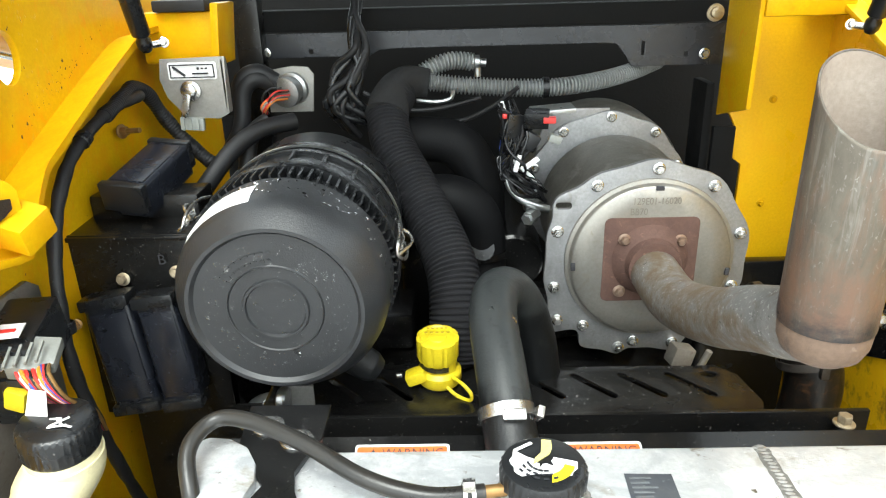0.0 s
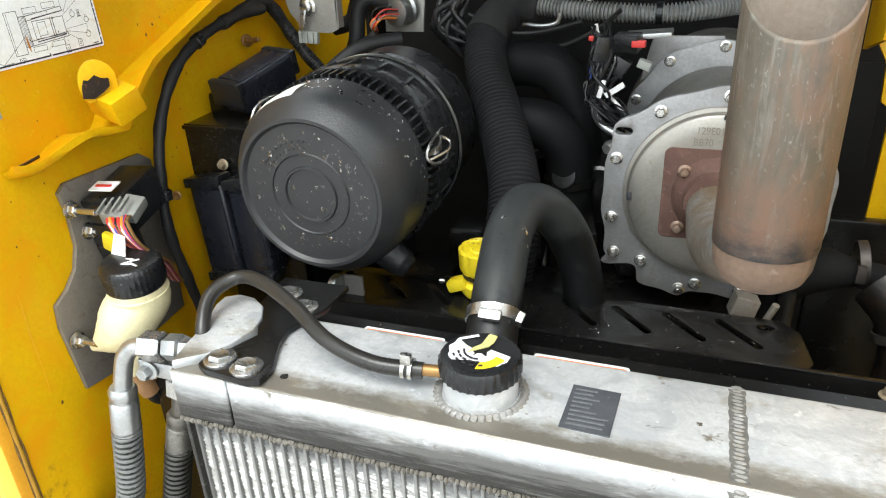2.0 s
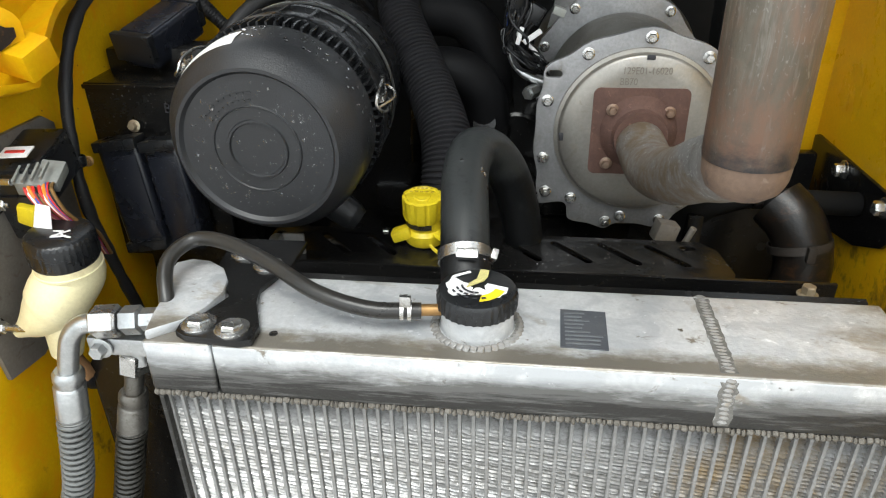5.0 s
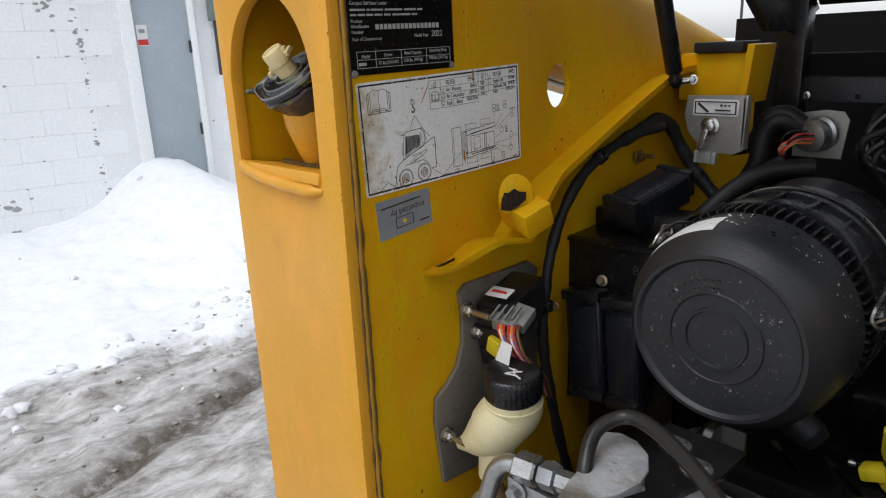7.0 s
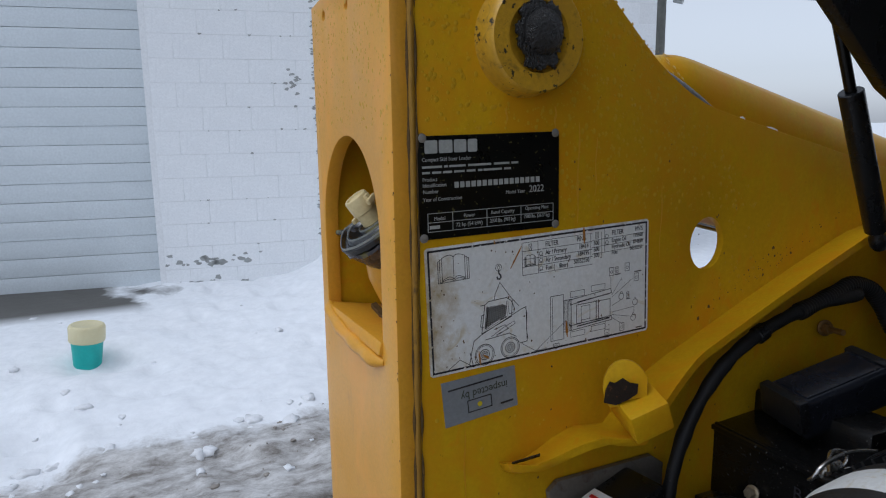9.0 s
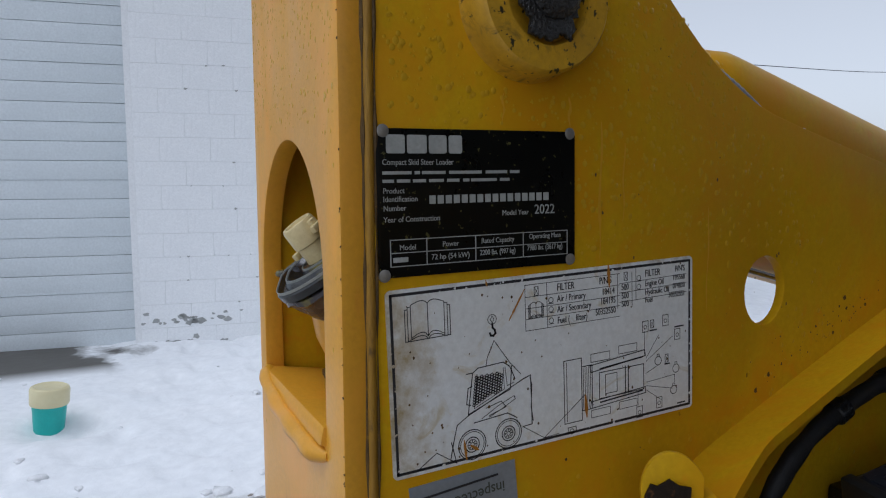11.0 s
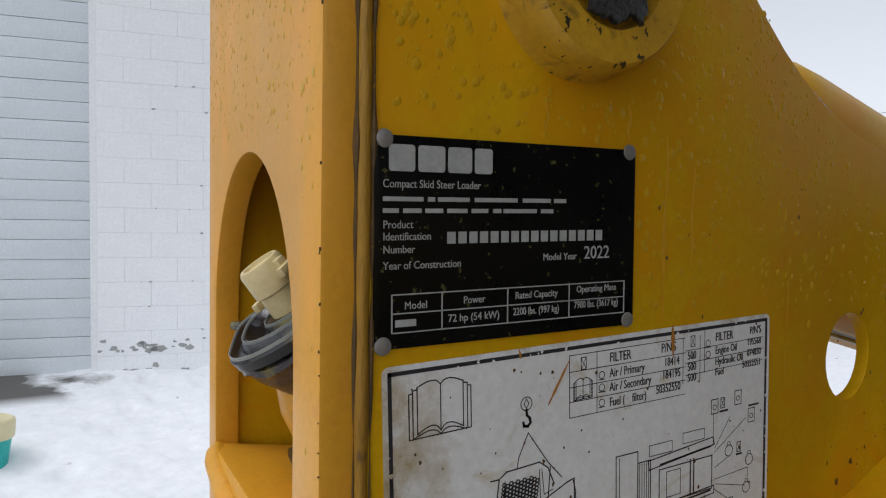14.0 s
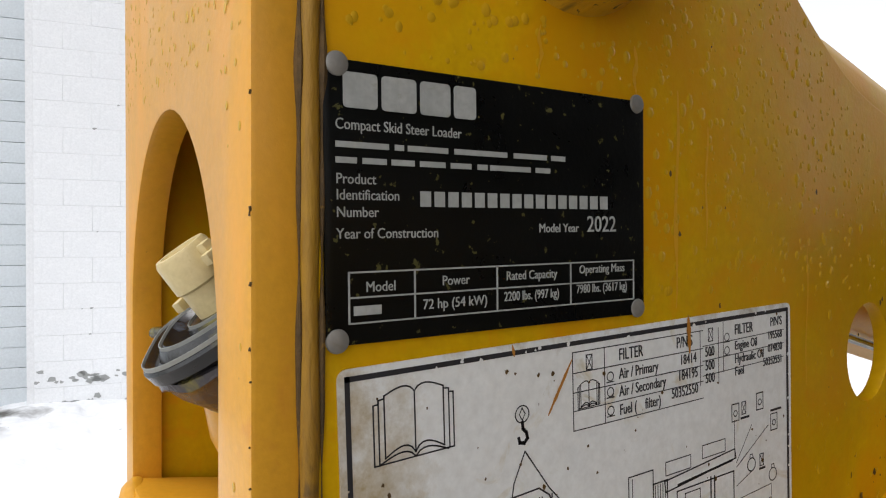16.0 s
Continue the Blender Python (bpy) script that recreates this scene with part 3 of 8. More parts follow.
cr.color_ramp.elements[0].position, cr.color_ramp.elements[0].color = 0.36, (0.17, 0.15, 0.13, 1)
cr.color_ramp.elements[1].position, cr.color_ramp.elements[1].color = 0.60, (0.60, 0.59, 0.58, 1)
nt.links.new(n2.outputs["Fac"], cr.inputs["Fac"])
mx = nt.nodes.new("ShaderNodeMix")
mx.data_type = "RGBA"
nt.links.new(rp.outputs[0], mx.inputs["Factor"])
nt.links.new(clean, mx.inputs[6])
nt.links.new(cr.outputs["Color"], mx.inputs[7])
n3 = nt.nodes.new("ShaderNodeTexNoise")
n3.inputs["Scale"].default_value, n3.inputs["Detail"].default_value = 2.2, 7
nt.links.new(tc.outputs["Object"], n3.inputs["Vector"])
dx = nt.nodes.new("ShaderNodeMath")
dx.operation = "MULTIPLY_ADD"
dx.inputs[1].default_value = 1.6
nt.links.new(n3.outputs["Fac"], dx.inputs[0])
nt.links.new(sx.outputs["Y"], dx.inputs[2])
r1 = nt.nodes.new("ShaderNodeMapRange")
r1.inputs["From Min"].default_value, r1.inputs["From Max"].default_value = 1.15, 0.95
nt.links.new(dx.outputs[0], r1.inputs["Value"])
r2 = nt.nodes.new("ShaderNodeMapRange")
r2.inputs["From Min"].default_value, r2.inputs["From Max"].default_value = -5.45, -5.75
nt.links.new(sx.outputs["X"], r2.inputs["Value"])
mm = nt.nodes.new("ShaderNodeMath")
mm.operation = "MULTIPLY"
nt.links.new(r1.outputs[0], mm.inputs[0])
nt.links.new(r2.outputs[0], mm.inputs[1])
m2 = nt.nodes.new("ShaderNodeMix")
m2.data_type = "RGBA"
nt.links.new(mm.outputs[0], m2.inputs["Factor"])
track = nt.nodes.new("ShaderNodeMath")
track.operation = "MULTIPLY_ADD"
track.inputs[1].default_value = 0.39
nt.links.new(sx.outputs["Y"], track.inputs[0])
nt.links.new(sx.outputs["X"], track.inputs[2])
shift = nt.nodes.new("ShaderNodeMath")
shift.inputs[1].default_value = 1.98
nt.links.new(track.outputs[0], shift.inputs[0])
dist = nt.nodes.new("ShaderNodeMath")
dist.operation = "ABSOLUTE"
nt.links.new(shift.outputs[0], dist.inputs[0])
r3 = nt.nodes.new("ShaderNodeMapRange")
r3.inputs["From Min"].default_value, r3.inputs["From Max"].default_value = 0.17, 0.03
nt.links.new(dist.outputs[0], r3.inputs["Value"])
n4 = nt.nodes.new("ShaderNodeTexNoise")
n4.inputs["Scale"].default_value, n4.inputs["Detail"].default_value, n4.inputs["Roughness"].default_value = 14, 8, 0.75
nt.links.new(tc.outputs["Object"], n4.inputs["Vector"])
r4 = nt.nodes.new("ShaderNodeMapRange")
r4.inputs["From Min"].default_value, r4.inputs["From Max"].default_value = 0.28, 0.54
nt.links.new(n4.outputs["Fac"], r4.inputs["Value"])
m4 = nt.nodes.new("ShaderNodeMath")
m4.operation = "MULTIPLY"
nt.links.new(r3.outputs[0], m4.inputs[0])
nt.links.new(r4.outputs[0], m4.inputs[1])
m5 = nt.nodes.new("ShaderNodeMix")
m5.data_type = "RGBA"
nt.links.new(m4.outputs[0], m5.inputs["Factor"])
nt.links.new(mx.outputs[2], m5.inputs[6])
m5.inputs[7].default_value = (0.085, 0.068, 0.05, 1)
nt.links.new(m5.outputs[2], m2.inputs[6])
m2.inputs[7].default_value = (0.10, 0.095, 0.085, 1)
nt.links.new(m2.outputs[2], bs.inputs["Base Color"])
single("ground", bm, SNOWGROUND, "snow-covered yard with dirty slush and tyre ruts", "ground", kind="structure", angle=180)



def clumps(name, count, place, size, material, label, seed):
    """Broken lumps of snow lying on the ground, joined into one mesh."""
    rs = random.Random(seed)
    ball = B()
    bmesh.ops.create_icosphere(ball, subdivisions=2, radius=1.0)
    ball.verts.ensure_lookup_table()
    base = [v.co.copy() for v in ball.verts]
    tris = [[v.index for v in f.verts] for f in ball.faces]
    ball.free()
    verts, faces = [], []
    for _ in range(count):
        x, y = place(rs)
        r = size[0] + (size[1] - size[0]) * rs.random() ** 2.5
        sx, sy, sz, q = rs.uniform(0.8, 1.5), rs.uniform(0.8, 1.4), rs.uniform(0.35, 0.75), rs.uniform(0, 50)
        z = ground_height(x, y) - 0.05 * r
        o = len(verts)
        for c in base:
            k = r * (1 + 0.7 * noise.noise(c * 1.6 + Vector((q, 0, 0))) + 0.35 * noise.noise(c * 4.5 + Vector((0, q, 0))))
            verts.append((x + c.x * k * sx, y + c.y * k * sy, z + c.z * k * sz))
        faces += [[o + i for i in t] for t in tris]
    me = bpy.data.meshes.new(name)
    me.from_pydata(verts, [], faces)
    me.polygons.foreach_set("use_smooth", [True] * len(me.polygons))
    me.materials.append(material)
    tagged(new(name, me), label, "snow", kind="stuff")


def along_edge(rs):
    y = rs.uniform(-1.0, 2.4)
    return -2.98 - 0.12 * max(0.0, y - 0.6) + rs.gauss(0, 0.16), y


def on_bank(rs):
    return -3.1 - 2.6 * rs.random() ** 1.6, rs.uniform(-0.6, 2.3)


def in_slush(rs):
    y = rs.uniform(-0.8, 2.2)
    return -1.95 - 0.39 * y - 0.75 * rs.random(), y


SNOWLUMP = shade("broken_snow", (0.90, 0.91, 0.93), (0.80, 0.81, 0.83), 0.6, 0, 9, 60, 0.4, dirt=(0.50, 0.47, 0.43), amount=0.25, distance=0.01)
SLUSHLUMP = shade("dirty_slush_crumbs", (0.42, 0.39, 0.35), (0.24, 0.21, 0.18), 0.45, 0, 12, 80, 0.4, dirt=(0.72, 0.72, 0.72), amount=0.4, distance=0.01)
clumps("snow_clump", 90, along_edge, (0.010, 0.048), SNOWLUMP, "broken white snow lumps along the slush", 51)
clumps("snow_clump", 26, on_bank, (0.010, 0.034), SNOWLUMP, "small loose lumps on the snow bank", 52)
clumps("slush_clump", 170, in_slush, (0.004, 0.016), SLUSHLUMP, "frozen grey crumbs in the slush", 53)

WO, WU = Vector((-6.22, 0.717, 0)), Vector((0.17, 0.985, 0))
WN = Vector((0.985, -0.17, 0))


def on_wall(s, z, d=0.0):
    return WO + WU * s + WN * d + Vector((0, 0, z))


wallrot = Matrix((WU, -WN, Vector((0, 0, 1)))).transposed()
bm = B()
box(bm, on_wall(2.175, 2.4, -0.149), (4.85, 0.3, 4.8), wallrot)
wall_ob = single("wall_block", bm, JOINT, "white-painted concrete block building wall with stained joints", "wall", kind="structure")
bm = B()
box(bm, on_wall(-2.85, 4.64, -0.2), (5.2, 0.3, 0.36), wallrot)
box(bm, on_wall(-5.5, 2.4, -0.2), (0.6, 0.3, 4.8), wallrot)
single("wall_lintel", bm, BLOCK, "white wall above the garage door", "wall", kind="structure")
bm = B()
box(bm, on_wall(-0.6, 4.85, -2.2), (10.4, 4.6, 0.12), wallrot)
box(bm, on_wall(-0.6, 2.4, -4.5), (10.4, 0.2, 4.8), wallrot)
single("roof", bm, DOORG, "flat roof and back of the building", "roof", kind="structure")
garage = thing("garage_door", on_wall(-2.6, 0), "pale grey ribbed overhead garage door, closed", "garage door")
z = 0.03
for k in range(27):
    bm = B()
    box(bm, on_wall(-2.77, z + 0.0785, -0.16), (5.15, 0.04, 0.155), wallrot, 0.005)
    if k % 3 == 0:
        box(bm, on_wall(-2.77, z + 0.004, -0.138), (5.15, 0.006, 0.008), wallrot, 0.002)
    z += 0.158
    part("panel", bm, SIDING, garage)
bm = B()
box(bm, on_wall(-2.77, 0.016, -0.15), (5.15, 0.03, 0.03), wallrot, 0.004)
part("bottom_seal", bm, RUBBER, garage, "black rubber bottom seal")
entry = thing("door_1", on_wall(1.8, 0), "grey-blue steel entry door in a white frame, snow drifted against it", "door", kind="structure")
for c, w, z, h in ((1.525, 0.10, 1.0, 2.0), (2.045, 0.05, 1.0, 2.0), (1.77, 0.60, 2.03, 0.08)):
    bm = B()
    box(bm, on_wall(c, z, 0.035), (w, 0.08, h), wallrot, 0.006)
    part("frame", bm, BLOCK, entry, "white painted frame")
bm = B()
box(bm, on_wall(1.7975, 1.0, 0.018), (0.445, 0.03, 1.98), wallrot, 0.004)
leaf = part("leaf", bm, DOORG, entry)
for z in (0.75, 1.45):
    bm = B()
    rod(bm, on_wall(2.012, z - 0.05, 0.042), on_wall(2.012, z + 0.05, 0.042), 0.012, seg=12)
    part("hinge", bm, FAR, leaf, "dark hinge")
bm = B()
box(bm, on_wall(1.635, 1.55, 0.037), (0.085, 0.004, 0.17), wallrot)
sign = part("sign", bm, WHITEC, entry, "white sign with a red foot")
bm = B()
box(bm, on_wall(1.635, 1.495, 0.041), (0.080, 0.003, 0.045), wallrot)
part("red_block", bm, RED, sign)
bm = B()
box(bm, on_wall(1.635, 1.585, 0.041), (0.045, 0.003, 0.030), wallrot)
part("dark_block", bm, SILV, sign)
meter = thing("meter_box", on_wall(2.28, 1.6), "small grey-green meter box with a conduit on the white wall", "meter box")
bm = B()
box(bm, on_wall(2.28, 1.80, 0.06), (0.16, 0.11, 0.28), wallrot, 0.008)
box(bm, on_wall(2.28, 1.80, 0.118), (0.13, 0.01, 0.24), wallrot, 0.004)
part("case", bm, shade("grey_green_enamel", (0.20, 0.25, 0.23), (0.15, 0.19, 0.18), 0.5), meter)
bm = B()
rod(bm, on_wall(2.25, 1.20, 0.035), on_wall(2.25, 1.67, 0.035), 0.016, seg=12)
part("conduit", bm, FAR, meter)

pail = thing("marker_pot", (-4.45, -0.065, 0.02), "teal plastic pot with a cream lid sunk in snow", "pot")
PA = Vector((0.03, 0.07, 1)).normalized()
PB = Vector((-4.45, -0.075, -0.05))
bm = B()
lathe(bm, PB, PA, [(0, 0), (0, 0.072), (0.02, 0.075), (0.19, 0.088), (0.215, 0.090), (0.215, 0)], 28)
part("pot", bm, TEAL, pail)
bm = B()
lathe(bm, PB + PA * 0.213, PA, [(0, 0), (0, 0.098), (0.008, 0.102), (0.085, 0.103), (0.098, 0.098), (0.104, 0.086), (0.100, 0.080), (0.100, 0)], 32)
part("lid", bm, TANKPL, pail)
pole = thing("utility_pole", (-11.64, 11.0, 0), "tall weathered utility pole with a thin conduit and crossarm", "pole")
bm = B()
rod(bm, (-11.64, 11.0, 0), (-11.64, 11.0, 10), 0.19, 0.15, 16)
part("post", bm, POLEM, pole)
bm = B()
rod(bm, (-11.88, 10.78, 0), (-11.88, 10.78, 10), 0.05, seg=8)
part("conduit", bm, FAR, pole)
bm = B()
rod(bm, (-12.64, 10.2, 3.9), (-11.54, 11.1, 3.95), 0.03, seg=8)
part("crossarm", bm, FAR, pole)
bm = B()
lathe(bm, (-11.39, 11.2, 4.0), (0.8, 0.5, -0.2), [(0, 0), (0, 0.06), (0.2, 0.08), (0.22, 0)], 12)
part("camera_lamp", bm, GALV, pole)
lamp = thing("street_lamp", (-26, 60, 0), "far slim street lamp", "street lamp")
bm = B()
rod(bm, (-26, 60, 0), (-26, 60, 12.2), 0.12, seg=8)
part("post", bm, FAR, lamp)
bm = B()
box(bm, (-25.6, 60, 12.25), (1.2, 0.4, 0.16), None, 0.04)
part("head", bm, FAR, lamp)
bm = B()
sweep(bm, [(-11.64, 11.1, 4.15), (-18, 34, 6.6), (-26, 60, 12.1)], 0.012, 5, 2.0)
sweep(bm, [(-26, 60, 12.1), (-12, 64, 11.2), (6, 70, 12.4)], 0.02, 5, 2.0)
sweep(bm, [(6, 70, 0), (6, 70, 12.6)], 0.12, 6, 4.0)
single("power_line", bm, FAR, "thin overhead power line between far poles", "cable")

# ---- loader frame ----
WX = -0.383
loader = thing("tower_frame", (WX, 0.6, 0.3), "yellow painted steel side tower of a skid loader, wet and scuffed", "loader frame")
RW = 0.555
Y3, Z3, X3 = (0, 1, 0), (0, 0, 1), (1, 0, 0)
bm = B()
outer = [(0.349, 0.30), (1.20, 0.30), (1.20, 1.292), (0.926, 1.357), (0.85, 1.3745), (0.743, 1.400), (0.680, 1.4155), (0.650, 1.4235), (0.636, 1.4285), (0.622, 1.4350), (0.609, 1.4425), (0.596, 1.4510), (0.581, 1.4620), (0.566, 1.4755), (0.529, 1.511), (0.508, 1.5285), (0.492, 1.545), (0.349, 1.545)]
hole = arc2(0.648, 1.300, 0.0205, 0.0245, n=28)
sheet(bm, outer, [hole], (WX, 0, 0), Y3, Z3, 0.0075, 0.0012)
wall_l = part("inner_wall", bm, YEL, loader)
bm = B()
arch = arc2(-0.4885, 1.317, 0.0735, 0.0862, 0, 180, 28) + [(-0.562, 1.238), (-0.415, 1.238)]
sheet(bm, [(-0.580, 0.30), (-0.3838, 0.30), (-0.3838, 1.545), (-0.580, 1.520)],
      [arch, arc2(-0.541, 1.508, 0.0042, 0.0042, n=12), arc2(-0.478, 1.508, 0.0042, 0.0042, n=12)], (0, 0.336, 0), X3, Z3, 0.0135, 0.0018)
part("rear_plate", bm, ORANGE_LIT, loader)
bm = B()
sheet(bm, [(0.349, 0.30), (0.585, 0.30), (0.585, 1.463), (0.505, 1.53), (0.349, 1.52)], [], (-0.568, 0, 0), Y3, Z3, 0.012, 0.001)
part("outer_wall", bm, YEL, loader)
# Unseen plate, added to keep skylight out of the tower.
bm = B()
box(bm, (-0.478, 0.428, 1.522), (0.178, 0.156, 0.008), None, 0.002)
part("added_top_plate", bm, YEL, loader)
bm = B()
box(bm, (-0.478, 0.515, 1.40), (0.178, 0.008, 0.24), None, 0.001)
part("inner_web", bm, GRIMYSHADE, loader)
bm = B()
sweep(bm, [(-0.3836, 0.3515, 0.32), (-0.3836, 0.3515, 0.9), (-0.3836, 0.3515, 1.54)], lambda t: 0.0027 + 0.0006 * noise.noise((t * 40, 1, 2)), 14, 0.008)
part("seam", bm, SEAM, loader, "cracked dirty sealer along the seam")
for sx, sy in ((-0.3834, 0.3487), (-0.3824, 0.3546)):
    bm = B()
    sweep(bm, [(sx, sy, 0.32), (sx, sy, 0.9), (sx, sy, 1.54)], lambda t: 0.0010 + 0.0012 * noise.noise((t * 60, sx * 90, 0)) + 0.0003 * math.sin(t * 170), 8, 0.004)
    part("seam_crack", bm, SEAL, loader, "dark grime along the seam")
bm = B()
rs = random.Random(5)
for k in range(20):
    z = rs.uniform(1.22, 1.45) if k < 12 else rs.uniform(0.92, 1.5)
    box(bm, (-0.3842 + rs.uniform(-0.0006, 0.0), 0.3362, z), (rs.uniform(0.0003, 0.0008), 0.0006, rs.uniform(0.0004, 0.0013)), turn(rs.uniform(-20, 20), rs.uniform(-25, 25)))
tagged(part("chipped_paint", bm, SEAL, loader), "dark paint chips on the edge", kind="stuff")
# welded sill under the arch
bm = B()
sweep(bm, [(-0.562, 0.338, 1.240), (-0.550, 0.3345, 1.237), (-0.520, 0.333, 1.231), (-0.48, 0.333, 1.227), (-0.44, 0.333, 1.225), (-0.424, 0.3345, 1.225), (-0.414, 0.338, 1.226)], lambda t: 0.0068 + 0.0006 * math.sin(t * 23) - 0.003 * abs(2 * t - 1) ** 6, 12, 0.004)
part("sill_weld", bm, ORANGE_LIT, loader, "smooth weld along the arch sill")
bm = B()
box(bm, (-0.489, 0.37, 1.231), (0.15, 0.075, 0.012), turn(-10, 0, 0), 0.003)
part("sill_shelf", bm, ORANGE_LIT, loader)
# pivot boss
bm = B()
lathe(bm, (WX, 0.4455, 1.4740), X3, [(-0.002, 0.0440), (0.002, 0.0422), (0.006, 0.0412), (0.019, 0.0405), (0.021, 0.0388), (0.021, 0.026), (0.014, 0.024), (0.012, 0.0)], 56)
boss = part("pivot_boss", bm, YELD, loader, "scuffed yellow pivot boss")
bm = B()
rs = random.Random(3)
u = [0.0245 + 0.009 * noise.noise((2.2 * math.cos(k * math.pi / 45), 2.2 * math.sin(k * math.pi / 45), 4.0)) + 0.0045 * noise.noise((8 * math.cos(k * math.pi / 45), 8 * math.sin(k * math.pi / 45), 1.0)) + rs.uniform(-0.0004, 0.0004) for k in range(90)]
sheet(bm, [(0.4455 + u[k] * math.cos(k * math.pi / 45) * 0.80, 1.4755 + u[k] * math.sin(k * math.pi / 45) * 1.03) for k in range(90)], [], (WX + 0.0235, 0, 0), Y3, Z3, 0.003, 0.0006)
part("grease_smear", bm, GREASE, boss, "black grease smeared round the pin")
bm = B()
lathe(bm, (WX + 0.017, 0.4475, 1.4775), X3, [(0, 0.0165), (0.008, 0.0165), (0.0115, 0.013), (0.0125, 0.006), (0.0125, 0)], 28)
part("pin_end", bm, GREASE, boss, "greasy black pivot pin end")
# lip along the wall that carries the gas spring
def lip_half(sign, wx, parent):
    """The folded lip; sign +1 grows to +x."""
    bm = B()
    pts = [Vector((0, *p)) for p in [(0.424, 1.134), (0.446, 1.131), (0.474, 1.143), (0.500, 1.151), (0.532, 1.147), (0.548, 1.166), (0.585, 1.190), (0.64, 1.214), (0.72, 1.247), (0.80, 1.278), (0.86, 1.298), (0.92, 1.302), (1.0, 1.303)]]
    pts = smooth_path(pts, 0.012)
    wide = []
    for p in pts:
        y = p.y
        w = 0.020 + 0.036 * max(0, min(1, (y - 0.42) / 0.10))
        if y > 0.54:
            w = 0.056 - 0.016 * max(0, min(1, (y - 0.55) / 0.06))
        wide.append(w)
    rows = []
    for p, w in zip(pts, wide):
        rows.append([bm.verts.new((wx, p.y, p.z)), bm.verts.new((wx + sign * w * 0.55, p.y - 0.001, p.z + 0.004)), bm.verts.new((wx + sign * w, p.y - 0.004, p.z + 0.010)),
                     bm.verts.new((wx + sign * w, p.y - 0.001, p.z + 0.003)), bm.verts.new((wx + sign * w * 0.55, p.y + 0.002, p.z - 0.004)), bm.verts.new((wx, p.y + 0.003, p.z - 0.007))])
    for a, b in zip(rows, rows[1:]):
        for k in range(6):
            bm.faces.new((a[k], a[(k + 1) % 6], b[(k + 1) % 6], b[k]))
    bm.faces.new(rows[0])
    bm.faces.new(rows[-1][::-1])
    return part("folded_lip", bm, YEL, parent, angle=65)


lip_l = lip_half(1, WX, loader)
bm = B()
sheet(bm, arc2(0, 0, 0.019, 0.024, 20, 200, 20) + [(-0.015, -0.014), (0.015, -0.012)], [], (-0.333, 0.514, 1.199), (0.55, 0.80, 0.12), (-0.15, -0.05, 1), 0.005, 0.001)
box(bm, (-0.334, 0.528, 1.181), (0.048, 0.034, 0.028), turn(22, 12, -12), 0.003)
part("catch_ear", bm, YEL, loader, "rounded yellow catch ear with a worn hole")
bm = B()
sheet(bm, [(-0.0155, -0.010), (-0.006, -0.0125), (0.004, -0.009), (0.012, -0.0045), (0.0135, 0.003), (0.007, 0.0045), (0.002, 0.0085), (-0.005, 0.005), (-0.009, 0.0065), (-0.013, 0.0)], [], (-0.3325, 0.5085, 1.2005), (0.55, 0.80, 0.12), (-0.15, -0.05, 1), 0.002)
part("worn_patch", bm, RUSTD, loader, "dark rusted worn hole")
bm = B()
sheet(bm, [(-0.012, -0.002), (0.012, -0.0015), (0.012, 0.002), (-0.012, 0.0012)], [], (-0.366, 0.440, 1.1405), (0.35, 0.9, 0.25), (0.4, -0.2, 0.8), 0.001)
part("scrape", bm, GREASE, loader)
# hinge block at the front of the lip
bm = B()
box(bm, (-0.318, 0.925, 1.296), (0.098, 0.05, 0.062), None, 0.004)
box(bm, (-0.269, 0.918, 1.300), (0.010, 0.068, 0.074), turn(0, 6, 0), 0.002)
part("hinge_block", bm, YEL, loader)
bm = B()
box(bm, (-0.312, 0.922, 1.334), (0.066, 0.06, 0.014), None, 0.003)
part("rest_pad", bm, RUBBER, loader, "black rubber rest pad")
# inside of the arch: a cone, a boot with a drawn-out lip and its plug
BA = Vector((-0.05, -0.60, 0.80)).normalized()
BC = Vector((-0.484, 0.357, 1.330))
bm = B()
lathe(bm, BC - BA * 0.022, (-0.12, 0.30, -0.945), [(-0.002, 0.0), (-0.002, 0.018), (0.008, 0.025), (0.030, 0.027), (0.062, 0.022), (0.092, 0.014), (0.092, 0)], 36)
part("lamp_bucket", bm, ORANGE_LIT, loader, "orange cone behind the rubber boot")
LIPWAY = Vector((-0.93, -0.20, -0.30))
LIPWAY = (LIPWAY - BA * LIPWAY.dot(BA)).normalized()


def drawn_out(bm, start=0.020):
    """Pulls one side of a round boot out to a blunt point."""
    across = BA.cross(LIPWAY)
    for w in bm.verts:
        d = w.co - BC
        far = d.dot(LIPWAY) - start
        if far > 0:
            w.co += LIPWAY * far * 0.75 - across * d.dot(across) * min(0.55, far * 26)


bm = B()
lathe(bm, BC, BA, [(-0.011, 0), (-0.011, 0.033), (-0.0075, 0.0375), (-0.003, 0.0380), (-0.001, 0.0362), (-0.0035, 0.0335), (-0.0030, 0.0310), (0.0005, 0.0285), (0.0015, 0.0262), (-0.0020, 0.0240), (-0.0045, 0.0205), (-0.0035, 0.0175), (0.0002, 0.0160), (0.001, 0.0138), (0.001, 0)], 56)
drawn_out(bm)
boot = part("rubber_boot", bm, BOOT, loader, "black flexible rubber boot")
bm = B()
tipat = BC + LIPWAY * 0.046 - BA * 0.005
sweep(bm, [tipat - LIPWAY * 0.010, tipat, tipat + LIPWAY * 0.009 + BA * 0.001, tipat + LIPWAY * 0.018 + BA * 0.003], lambda t: 0.0046 - 0.0020 * t, 10, 0.003)
part("lip", bm, BOOT, boot, "drawn-out rubber lip hooked over the plate")
bm = B()
